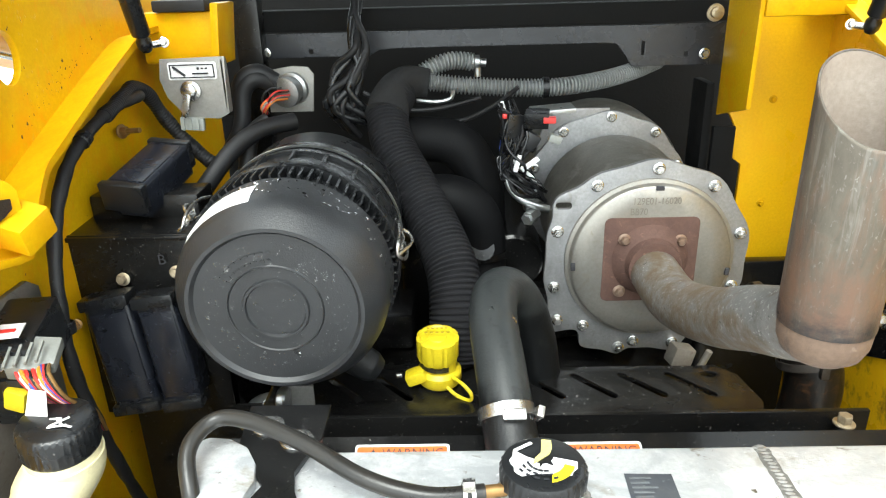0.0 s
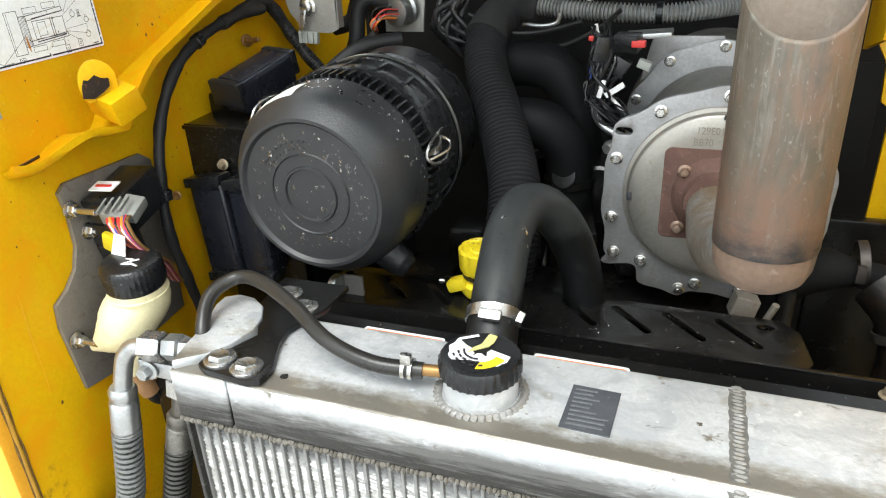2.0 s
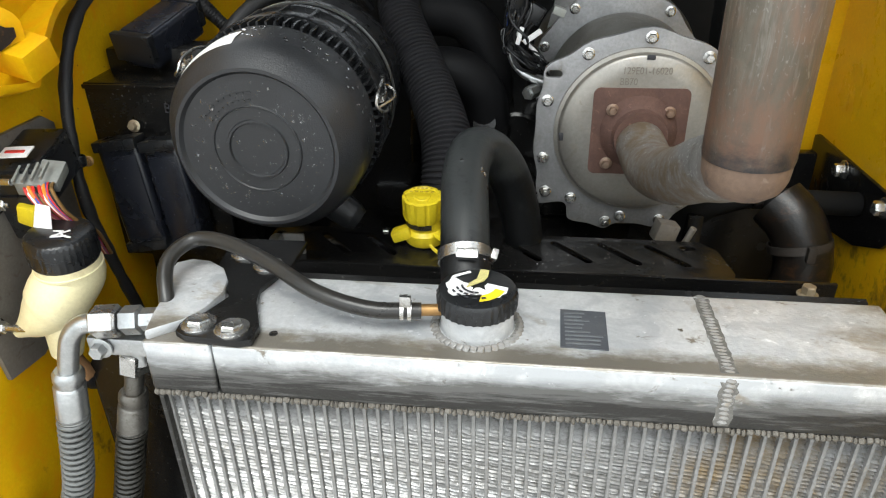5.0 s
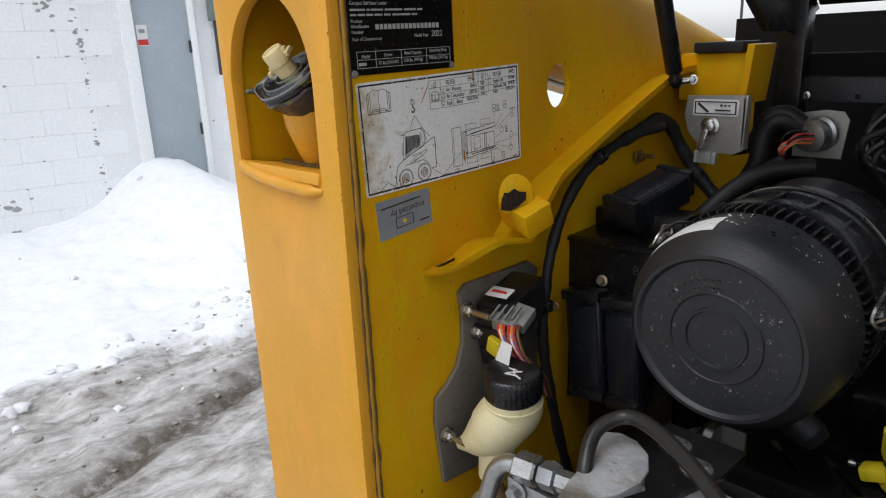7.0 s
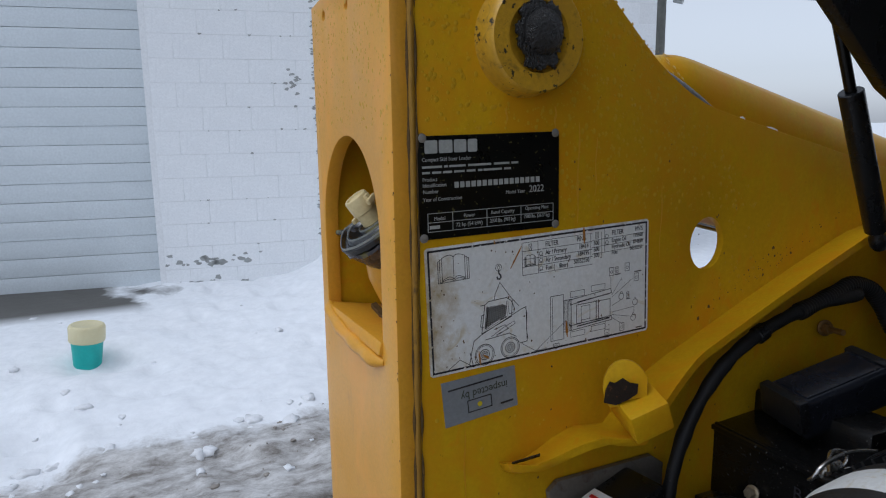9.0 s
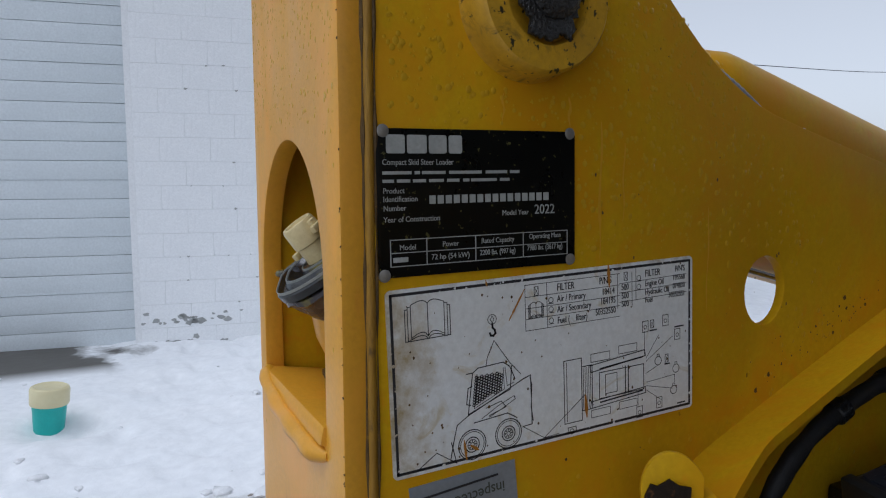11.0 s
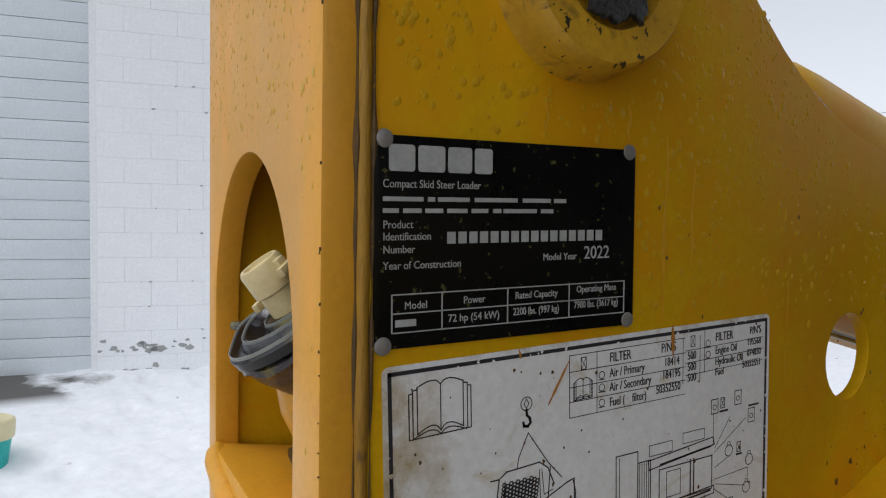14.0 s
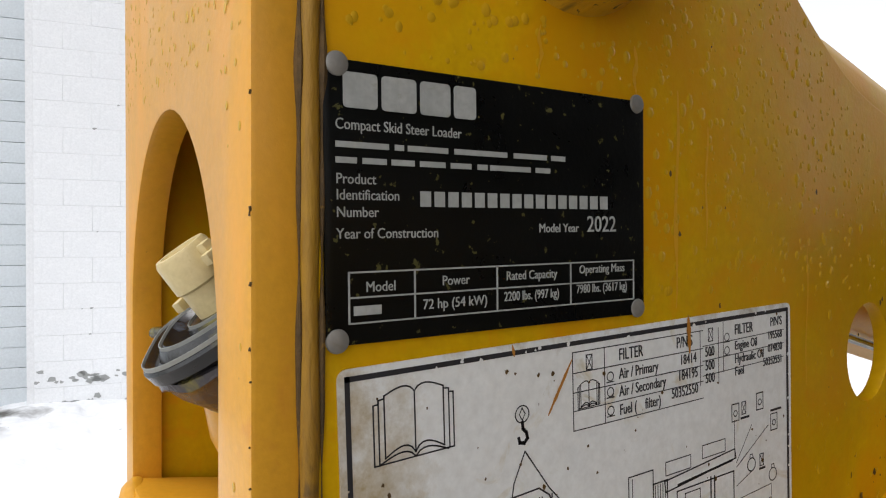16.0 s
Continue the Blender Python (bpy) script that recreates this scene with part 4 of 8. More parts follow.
lathe(bm, BC, -BA, [(0.008, 0.029), (0.009, 0.0365), (0.012, 0.0372), (0.015, 0.0352), (0.019, 0.0345), (0.024, 0.0310), (0.034, 0.0272), (0.040, 0.0225)], 48)
for w in bm.verts:
    w.co += BA * (0.006 * noise.noise(w.co * 70))
drawn_out(bm, 0.026)
part("skirt", bm, SKIRT, boot, "wet violet-grey wrinkled skirt of the boot")
for r0, h0 in ((0.0366, 0.0), (0.0277, 0.0020), (0.0150, 0.0016)):
    bm = B()
    lathe(bm, BC, BA, [(h0 - 0.0016, r0 - 0.0005), (h0, r0 - 0.0002), (h0, r0 + 0.0002), (h0 - 0.0016, r0 + 0.0005)], 56)
    drawn_out(bm)
    part("seal_ring", bm, CONNG, boot, "pale moulding line")
bm = B()
lathe(bm, BC + BA * 0.001, BA, [(0, 0), (0, 0.0102), (0.011, 0.0100), (0.012, 0.0114), (0.0245, 0.0110), (0.0262, 0.0100), (0.0262, 0.0082), (0.0245, 0.0078), (0.0245, 0.0)], 28)
keyway = (Vector((-0.75, -0.62, 0.1)) - BA * BA.dot(Vector((-0.75, -0.62, 0.1)))).normalized()
R3 = Matrix((keyway, BA.cross(keyway), BA)).transposed()
for k, hgt in ((1, 0.0095), (-1, 0.021)):
    box(bm, BC + BA * hgt + keyway * k * 0.0115, (0.006, 0.0052, 0.0085), R3, 0.0010)
    box(bm, BC + BA * (hgt - 0.0015) + keyway * k * 0.0150, (0.0042, 0.0125, 0.0046), R3, 0.0010)
part("plug", bm, CREAM, boot, "cream plastic screw plug with side keys")
bm = B()
rs = random.Random(8)
for k in range(26):
    a, b = rs.uniform(-0.545, -0.43), rs.uniform(1.24, 1.41)
    r = rs.uniform(0.0006, 0.0022)
    sheet(bm, [(a + r * math.cos(j * 1.05) * rs.uniform(0.5, 1.1), b + r * math.sin(j * 1.05) * rs.uniform(0.6, 1.8)) for j in range(6)], [], (0, 0.5025, 0), X3, Z3, 0.001)
tagged(part("rust_speck", bm, SEAL, loader), "rust specks inside the arch", kind="stuff")
bm = B()
sheet(bm, [(-0.540, 0.372), (-0.50, 0.366), (-0.46, 0.374), (-0.425, 0.369), (-0.425, 0.376), (-0.47, 0.381), (-0.515, 0.375), (-0.545, 0.379)], [], (0, 0, 1.2405), X3, Y3, 0.004)
part("rust_streak", bm, SEAL, loader, "dark rust line along the shelf")
bm = B()
sheet(bm, [(-0.56, 1.235), (-0.39, 1.235), (-0.39, 1.42), (-0.56, 1.42)], [], (0, 0.507, 0), X3, Z3, 0.004)
part("inner_bulkhead", bm, GRIMYSHADE, loader, "grimy inside of the tower, its shade put into the brown")

arm = thing("lift_arm", (-0.475, 1.4, 0.9), "yellow rounded lift arm beaded with meltwater", "loader arm")
AS = -0.2565
ang = math.degrees(math.atan(AS))


def arm_top(y):
    return 1.4700 + AS * (y - 0.6674)


bm = B()
box(bm, (-0.476, 1.60, arm_top(1.60) - 0.076), (0.150, 2.07, 0.148), turn(ang, 0, 0), 0.045, 6)
part("beam", bm, YEL, arm)
# Added dark tube stands for the arm's shaded, greasy inner face.
bm = B()
rod(bm, (-0.46, 0.60, 1.317 - AS * 0.18), (-0.46, 1.25, 1.317 + AS * 0.47), 0.030, seg=28)
part("arm_shade_tube", bm, OILSHADE, arm, "dark tube added for the arm's shaded, oily inner face")
for k in range(2):
    bm = B()
    rod(bm, (-0.4425, 0.62, 1.3115 - AS * 0.08 - 0.0065 * k), (-0.4425, 0.84, 1.3115 + AS * 0.14 - 0.0065 * k), 0.0017, seg=8)
    part("steel_line", bm, GALV, arm, "thin bright steel line")
bm = B()
sweep(bm, [(-0.393, 0.580, 1.4650), (-0.393, 0.597, 1.4535), (-0.393, 0.612, 1.4445), (-0.393, 0.628, 1.4360), (-0.393, 0.646, 1.4280), (-0.393, 0.664, 1.4205)],
      lambda t: 0.0003 + 0.0046 * math.sin(math.pi * t) ** 1.3 + 0.0005 * noise.noise((t * 30, 2, 1)), 10, 0.002)
part("slush_strip", bm, shade("grey_slush", (0.30, 0.31, 0.33), (0.16, 0.165, 0.18), 0.5, 0, 60, 500, 0.6, dirt=(0.08, 0.08, 0.085), amount=0.5), arm, "line of grey slush in the gap")
for y0, y1 in ((0.724, 0.748), (0.690, 0.698)):
    bm = B()
    sweep(bm, [(-0.392, y0, 1.4165 - 0.253 * (y0 - 0.680)), (-0.392, (y0 + y1) / 2, 1.4175 - 0.253 * ((y0 + y1) / 2 - 0.680)), (-0.392, y1, 1.4165 - 0.253 * (y1 - 0.680))], lambda t: 0.0004 + 0.0018 * math.sin(math.pi * t), 8, 0.002)
    part("snow_rest", bm, WHITEC, arm, "last crumbs of white snow")

# right hand side
right = thing("loader_side", (RW, 0.7, 0.3), "yellow painted steel side wall of the engine bay, greasy below", "loader frame")
bm = B()
sheet(bm, [(0.16, 0.30), (1.06, 0.30), (1.06, 1.38), (0.16, 1.38)], [[(0.465 + 0.080 * math.cos(t) * 0.84 - 0.050 * math.sin(t) * 0.54, 1.0 - 0.080 * math.cos(t) * 0.54 - 0.050 * math.sin(t) * 0.84) for t in (k * math.pi / 16 for k in range(32))], rounded(0.075, 0.05, 0.02, cx=0.420, cy=0.950)], (RW, 0, 0), (0, 1, 0), Z3, 0.010, 0.001)
part("inner_wall", bm, BAYWALL, right)
bm = B()
sheet(bm, [(0.12, 0.3), (1.0, 0.3), (1.0, 1.5), (0.12, 1.5)], [], (RW + 0.19, 0, 0), (0, 1, 0), Z3, 0.010)
part("outer_wall", bm, YEL, right)
bm = B()
nose = [(0.546, 1.0), (0.500, 1.0), (0.500, 0.70), (0.503, 0.601), (0.508, 0.551), (0.507, 0.528), (0.500, 0.5225), (0.493, 0.517), (0.490, 0.508), (0.4905, 0.498), (0.496, 0.4925), (0.506, 0.490), (0.514, 0.482), (0.518, 0.462), (0.523, 0.444), (0.531, 0.435), (0.540, 0.433), (0.546, 0.436)]
sheet(bm, [(x, (y - 0.474) / 0.925) for x, y in nose], [], (0, 0.474, 1.143), X3, (0, 0.925, 0.379), 0.007, 0.002)
part("folded_lip", bm, BAYWALL, right, "folded lip with a rounded nose")
bm = B()
sheet(bm, [(0.443, 0.55), (0.546, 0.55), (0.546, 1.34), (0.405, 1.34), (0.405, 1.19), (0.428, 1.15), (0.432, 1.10), (0.445, 1.09)], [], (0, 1.0, 0), X3, Z3, 0.008, 0.001)
part("front_pillar", bm, BAYWALL, right)
bm = B()
sheet(bm, [(0.900, 1.19), (1.0, 1.165), (1.0, 1.335), (0.898, 1.325)], [], (0.405, 0, 0), Y3, Z3, 0.006, 0.001)
box(bm, (0.46, 0.925, 1.318), (0.11, 0.06, 0.03), None, 0.004)
part("pillar_flange", bm, YEL, right)
bm = B()
box(bm, (0.455, 0.918, 1.339), (0.06, 0.05, 0.012), None, 0.003)
part("rest_pad", bm, RUBBER, right, "black rubber rest pad")
for p in ((0.478, 1.0, 1.185), (0.482, 1.0, 1.03)):
    bm = B()
    bolt(bm, p, (0, -1, 0), 0.008)
    part("pillar_bolt", bm, YEL, right)


# ---- engine bay shell ----
bm = B()
box(bm, (0.07, 1.22, 0.95), (1.0, 0.02, 0.85))
single("wall_firewall", bm, SOOT, "dark bulkhead behind the engine", "wall", kind="structure")
bm = B()
box(bm, (0.07, 0.79, 0.545), (0.90, 0.86, 0.02))
single("floor", bm, BLKMET, "oily dark engine bay floor", "floor", kind="structure")

rail = thing("cross_rail", (0.08, 1.05, 1.24), "black and grey folded steel cross rail over the engine", "rail")
bm = B()
box(bm, (0.075, 1.07, 1.305), (0.70, 0.05, 0.03), None, 0.003)
part("upper_rail", bm, SOOT, rail)
bm = B()
sheet(bm, [(-0.262, 1.288), (0.415, 1.288), (0.415, 1.230), (0.285, 1.230), (0.275, 1.245), (0.262, 1.262), (0.245, 1.264), (-0.06, 1.264), (-0.085, 1.262), (-0.10, 1.254), (-0.262, 1.254)],
      [rounded(0.004, 0.020, 0.0015, cx=0.300, cy=1.255), rounded(0.006, 0.007, 0.001, cx=0.363, cy=1.246), rounded(0.004, 0.012, 0.001, cx=-0.12, cy=1.266), rounded(0.006, 0.006, 0.001, cx=-0.185, cy=1.262)],
      (0, 1.046, 0), X3, Z3, 0.003, 0.0006)
part("lower_flange", bm, shade("worn_grey_flange", (0.030, 0.034, 0.042), (0.014, 0.015, 0.019), 0.28, 0.1, 20, 260, 0.1, dirt=(0.02, 0.02, 0.02), amount=0.5), rail, angle=8)
for p in ((-0.251, 1.043, 1.262), (0.388, 1.043, 1.246)):
    bm = B()
    bolt(bm, p, (0, -1, 0), 0.011)
    part("rail_bolt", bm, ZINC, rail, "zinc bolt")
bm = B()
lathe(bm, (0.398, 1.044, 1.302), (0, -1, 0), [(0, 0), (0, 0.0125), (0.002, 0.0122), (0.0025, 0.008), (0.007, 0.0075), (0.008, 0.005), (0.008, 0)], 20)
part("latch_plate", bm, GOLDZ, rail, "worn metal latch plate")
bm = B()
box(bm, (-0.266, 1.03, 1.25), (0.036, 0.03, 0.34), None, 0.003)
single("corner_post", bm, BLKMET, "black square upright post beside the rail", "post")
guard = thing("heat_shield", (0.395, 1.0, 0.87), "black sheet shield beside the exhaust filter", "shield")
bm = B()
box(bm, (0.388, 1.03, 1.04), (0.012, 0.06, 0.34), None, 0.002)
part("sheet", bm, SOOT, guard)
bm = B()
box(bm, (0.410, 0.992, 1.08), (0.032, 0.010, 0.14), None, 0.002)
part("flange", bm, SOOT, guard)

hood = thing("hood", (0.07, 1.08, 1.36), "black rear hood standing open above the engine", "hood")
bm = B()
sheet(bm, [(1.02, 1.35), (1.10, 1.38), (0.30, 1.98), (0.24, 1.93), (0.60, 1.515), (0.70, 1.435), (0.765, 1.402), (0.86, 1.398), (0.93, 1.352)], [], (-0.262, 0, 0), Y3, Z3, 0.012, 0.002)
part("side_panel", bm, BLKPL, hood)
bm = B()
sheet(bm, [(1.02, 1.35), (1.10, 1.38), (0.30, 1.98), (0.24, 1.93), (0.60, 1.515), (0.70, 1.435), (0.765, 1.402), (0.86, 1.398), (0.93, 1.352)], [], (0.415, 0, 0), Y3, Z3, 0.012, 0.002)
part("side_panel", bm, BLKPL, hood)
bm = B()
box(bm, (0.075, 0.70, 1.695), (0.68, 1.02, 0.012), turn(-36.9, 0, 0), 0.003)
part("top_panel", bm, BLKPL, hood)
for p in ((-0.258, 0.76, 1.475), (-0.258, 0.78, 1.435)):
    bm = B()
    bolt(bm, p, (-1, 0, 0), 0.012)
    part("hood_bolt", bm, ZINC, hood)


def gas_spring(x, s):
    g = thing("gas_spring", (x, 0.812, 1.295), "black gas spring with a ball end holding the hood", "gas spring", "gas springs")
    a, b = Vector((x, 0.806, 1.308)), Vector((x + 0.02 * s, 0.62, 1.66))
    d = (b - a).normalized()
    bm = B()
    rod(bm, a, a + d * 0.145, 0.0105, seg=20)
    part("cylinder", bm, BLKPL, g)
    bm = B()
    rod(bm, a + d * 0.145, b, 0.0048, seg=12)
    part("piston_rod", bm, BLKMET, g)
    bm = B()
    lathe(bm, a - d * 0.022, d, [(0, 0), (0.001, 0.006), (0.006, 0.0085), (0.014, 0.0085), (0.018, 0.006), (0.024, 0.006), (0.024, 0)], 16)
    part("ball_end", bm, BLKPL, g)
    bm = B()
    bolt(bm, (x + 0.016 * s, 0.825, 1.297), (0.2 * s, -1, 0.2), 0.0085, 0.004)
    rod(bm, (x - 0.004 * s, 0.812, 1.294), (x + 0.018 * s, 0.828, 1.297), 0.004, seg=10)
    part("stud", bm, ZINC, g, "zinc stud and nut")
    return g


gas_spring(-0.325, 1)
gas_spring(0.488, -1)

# ---- radiator ----
rad = thing("radiator", (0.115, 0.42, 0.56), "aluminium radiator with a welded top tank, greasy and stained", "radiator")
TX0, TX1, TY0, TY1, TZ = -0.176, 0.409, 0.364, 0.472, 0.997
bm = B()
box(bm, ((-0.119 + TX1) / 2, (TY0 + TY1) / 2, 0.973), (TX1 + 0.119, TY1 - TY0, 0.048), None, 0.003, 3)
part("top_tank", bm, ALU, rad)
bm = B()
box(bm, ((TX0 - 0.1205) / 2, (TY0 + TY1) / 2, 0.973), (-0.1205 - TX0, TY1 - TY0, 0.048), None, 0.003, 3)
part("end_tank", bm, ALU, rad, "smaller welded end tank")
bm = B()
for k in range(25):
    y = TY0 + 0.004 + k * 0.0042
    lathe(bm, (0.2665 + 0.0007 * math.sin(k * 2.1), y, TZ - 0.0066), (0.10, 1, 0), [(0, 0), (0.0004, 0.0073), (0.0022, 0.0080), (0.0042, 0.0072), (0.0042, 0)], 24)
for k in range(10):
    lathe(bm, (0.2665 + 0.0006 * math.sin(k * 1.7), TY0 + 0.0058, 0.953 + k * 0.0042), (0.1, 0, 1), [(0, 0), (0.0004, 0.0064), (0.0022, 0.0071), (0.0042, 0.0063), (0.0042, 0)], 24)
tagged(part("weld_bead", bm, ALUW, rad, "rippled weld bead"), "rippled weld bead", kind="stuff")
bm = B()
rs = random.Random(6)
edge_a = [(0.2665 - 0.0052 - rs.uniform(0, 0.0016), TY0 + 0.004 + k * 0.004) for k in range(26)]
edge_b = [(0.2665 + 0.0050 + rs.uniform(0, 0.0016), TY0 + 0.004 + k * 0.004) for k in range(26)]
sheet(bm, edge_a + edge_b[::-1], [], (0, 0, TZ + 0.0004), X3, Y3, 0.0008)
edge_a = [(0.2665 - 0.0052 - rs.uniform(0, 0.0024), 0.952 + k * 0.004) for k in range(11)]
edge_b = [(0.2665 + 0.0050 + rs.uniform(0, 0.0024), 0.952 + k * 0.004) for k in range(11)]
sheet(bm, edge_a + edge_b[::-1], [], (0, TY0 - 0.0002, 0), X3, Z3, 0.0008)
part("burnt_margin", bm, ALUM, rad, "dark burnt margin beside the weld")
bm = B()
rs = random.Random(11)
x = TX0
while x < TX1:
    w = rs.uniform(0.003, 0.006)
    lathe(bm, (x, TY0 + 0.001, 0.9470 + rs.uniform(-0.0012, 0.0012)), X3, [(0, 0), (0.0006, 0.0022), (w * 0.7, 0.0031), (w, 0.0019), (w, 0)], 8)
    x += w
tagged(part("seam_bead", bm, ALUD, rad), "rough dirty bead under the tank", kind="stuff")
# Dark backing block: shade between the fins is put into its colour.
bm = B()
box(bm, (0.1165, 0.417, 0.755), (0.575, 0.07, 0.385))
part("core_backing", bm, shade("core_gap_shade", (0.09, 0.086, 0.08), None, 0.6, 0.3), rad)
# vertical flat tubes and folded fins between them
npitch = 52
pitch = 0.575 / npitch
bm_t = B()
box(bm_t, (0, 0, 0), (0.0032, 0.024, 0.385), None, 0.0012)
tube_mesh = mesh_of("core_tube", bm_t, TUBEM)
rs = random.Random(17)
fin_meshes = []
for variant in range(4):
    bm_f = B()
    below = None
    for k in range(96):
        zz = -0.190 + k * 0.0040 + variant * 0.0010
        dy = -0.0112 + rs.uniform(-0.0008, 0.0008)
        sag = rs.uniform(0.0005, 0.0012)
        tall = rs.uniform(0.0017, 0.0023)
        w = pitch / 2 - 0.0016
        front = [(-w, dy, zz + sag), (-w * 0.35, dy - 0.0004, zz + sag * 0.4), (w * 0.35, dy - 0.0002, zz - sag * 0.4 + rs.uniform(-0.0003, 0.0003)), (w, dy, zz - sag)]
        rear = [(x, dy + 0.0034, z + tall) for x, y, z in front]
        f, r, g = [[bm_f.verts.new(p) for p in row] for row in (front, rear, [(x, y + 0.0022, z - 0.0008) for x, y, z in front])]
        for j in range(3):
            bm_f.faces.new((f[j], f[j + 1], r[j + 1], r[j]))
            bm_f.faces.new((f[j + 1], f[j], g[j], g[j + 1]))
            if below:
                bm_f.faces.new((below[j], below[j + 1], g[j + 1], g[j]))
        below = r
    fin_meshes.append(mesh_of("fin_strip", bm_f, ALUF, 15))
for k in range(npitch + 1):
    ob = new("core_tube", tube_mesh)
    ob.parent = rad
    ob.location = Vector((-0.171 + k * pitch, 0.386, 0.755)) - rad.location
    if k < npitch:
        ob = new("fin_strip", fin_meshes[k * 7 % 4])
        ob.parent = rad
        ob.location = Vector((-0.171 + (k + 0.5) * pitch, 0.388, 0.755)) - rad.location
for x in (-0.1735, 0.4065):
    bm = B()
    box(bm, (x, 0.418, 0.755), (0.004, 0.10, 0.395), None, 0.001)
    part("side_plate", bm, ALU, rad)
baffle = thing("side_baffle", (-0.24, 0.47, 0.56), "black steel baffle between the wall and the radiator", "baffle")
bm = B()
sheet(bm, [(-0.318, 0.56), (-0.180, 0.56), (-0.180, 0.925), (-0.205, 0.935), (-0.290, 0.930), (-0.318, 0.880)], [], (0, 0.474, 0), X3, Z3, 0.004, 0.001)
part("sheet", bm, BLKMET, baffle)
bm = B()
box(bm, (-0.318, 0.485, 0.72), (0.004, 0.022, 0.32), None, 0.001)
part("fold", bm, BLKMET, baffle)
# data label
bm = B()
sheet(bm, [(-0.018, -0.026), (0.018, -0.026), (0.018, 0.026), (-0.018, 0.026)], [], (0.1665, 0.413, TZ + 0.001), (0.999, -0.03, 0), (0.03, 0.999, 0), 0.0012)
lab = part("data_label", bm, shade("grey_foil_label", (0.05, 0.055, 0.065), (0.085, 0.09, 0.10), 0.35, 0.2, 40, 300, 0.05, dirt=(0.16, 0.165, 0.17), amount=0.4), rad, "dull grey data label with faint bars")
bm = B()
rs = random.Random(4)
for k in range(9):
    w = rs.uniform(0.012, 0.03)
    box(bm, (0.152 + w / 2, 0.434 - k * 0.0052, TZ + 0.0013), (w, 0.0016, 0.0006))
tagged(part("printed_line", bm, shade("faded_bars", (0.16, 0.17, 0.18), (0.09, 0.095, 0.10), 0.6), lab), "faint printed bars", kind="stuff")
bm = B()
lathe(bm, (-0.0755, 0.384, TZ - 0.002), Z3, [(0.0025, 0), (0.0025, 0.0032), (0.0026, 0.0034), (0.0, 0.0036)], 16)
part("tank_hole", bm, GREASE, rad)
# filler neck and weld ring
CX, CY = 0.083, 0.412
bm = B()
lathe(bm, (CX, CY, TZ - 0.002), Z3, [(0, 0), (0, 0.029), (0.022, 0.0285), (0.022, 0)], 32)
part("filler_neck", bm, ALU, rad)
bm = B()
for k in range(40):
    a = 2 * math.pi * k / 40
    c = Vector((CX + 0.0335 * math.cos(a), CY + 0.0335 * math.sin(a), TZ - 0.001))
    lathe(bm, c, (-math.sin(a) + 0.3 * math.cos(a), math.cos(a) + 0.3 * math.sin(a), 0), [(-0.0026, 0), (-0.002, 0.0036), (0.0014, 0.0042), (0.0028, 0.0034), (0.003, 0)], 8)
tagged(part("neck_weld", bm, ALUW, rad), "coarse rippled weld ring", kind="stuff")

cap = thing("pressure_cap", (CX, CY, 1.016), "black ribbed radiator cap with a torn white and yellow label", "cap")
bm = B()
prof = [(0, 0), (0, 0.0278), (0.002, 0.0305), (0.0135, 0.0310), (0.0170, 0.0297), (0.0187, 0.026), (0.0190, 0)]
lathe(bm, (CX, CY, 1.014), Z3, prof, 96)
for v in bm.verts:
    r = math.hypot(v.co.x - CX, v.co.y - CY)
    if r > 0.030 and round(math.atan2(v.co.y - CY, v.co.x - CX) / (2 * math.pi / 96)) % 3 == 0:
        v.co.x, v.co.y = CX + (v.co.x - CX) * 1.035, CY + (v.co.y - CY) * 1.035
part("cap_body", bm, BLKPL, cap)
ct = Vector((CX, CY, 1.0335))
bm = B()
rs = random.Random(9)
outer_edge = [(0.0242 * rs.uniform(0.93, 1.03) * math.cos(radians(a)), 0.0242 * rs.uniform(0.93, 1.03) * math.sin(radians(a))) for a in range(150, 366, 9)]
inner_edge = [(0.0085 * rs.uniform(0.6, 1.5) * math.cos(radians(a)) + 0.001, 0.0085 * rs.uniform(0.6, 1.5) * math.sin(radians(a)) + 0.003) for a in range(366, 150, -18)]
sheet(bm, outer_edge + inner_edge, [], ct, X3, (0, 1, 0.05), 0.0006)
sheet(bm, [(-0.0215, 0.009), (-0.006, 0.0185), (-0.0075, 0.0205), (-0.0205, 0.0125)], [], ct, X3, (0, 1, 0.05), 0.0006)
part("cap_label", bm, WHITEC, cap, "torn white label")
bm = B()
sheet(bm, [(0.001, 0.022), (0.008, 0.0205), (0.0075, 0.012), (0.005, 0.006), (0.0, 0.002), (-0.008, -0.004), (-0.006, 0.002), (-0.001, 0.008)], [], ct + Vector((0, 0, 0.0009)), X3, (0, 1, 0.05), 0.0008)
part("cap_flash", bm, shade("dusty_pale_yellow", (0.62, 0.56, 0.20), (0.42, 0.38, 0.16), 0.6, 0, 300, 600, 0.4), cap, "scuffed pale yellow strip")
bm = B()
sheet(bm, [(0.0225 * math.cos(radians(a)), 0.0225 * math.sin(radians(a))) for a in range(278, 348, 7)] + [(0.0150 * math.cos(radians(a)), 0.0150 * math.sin(radians(a))) for a in range(342, 285, -8)], [], ct + Vector((0, 0, 0.0009)), X3, (0, 1, 0.05), 0.0005)
part("cap_band", bm, CAPYEL, cap, "yellow band")
bm = B()
for k in range(3):
    for j in range(5):
        a = radians(196 + k * 8 + j * 19)
        r = 0.0118 + k * 0.0042
        box(bm, ct + Vector((r * math.cos(a), r * math.sin(a), 0.0009)), (0.0034, 0.0017, 0.0004), turn(0, 0, math.degrees(a) + 90))
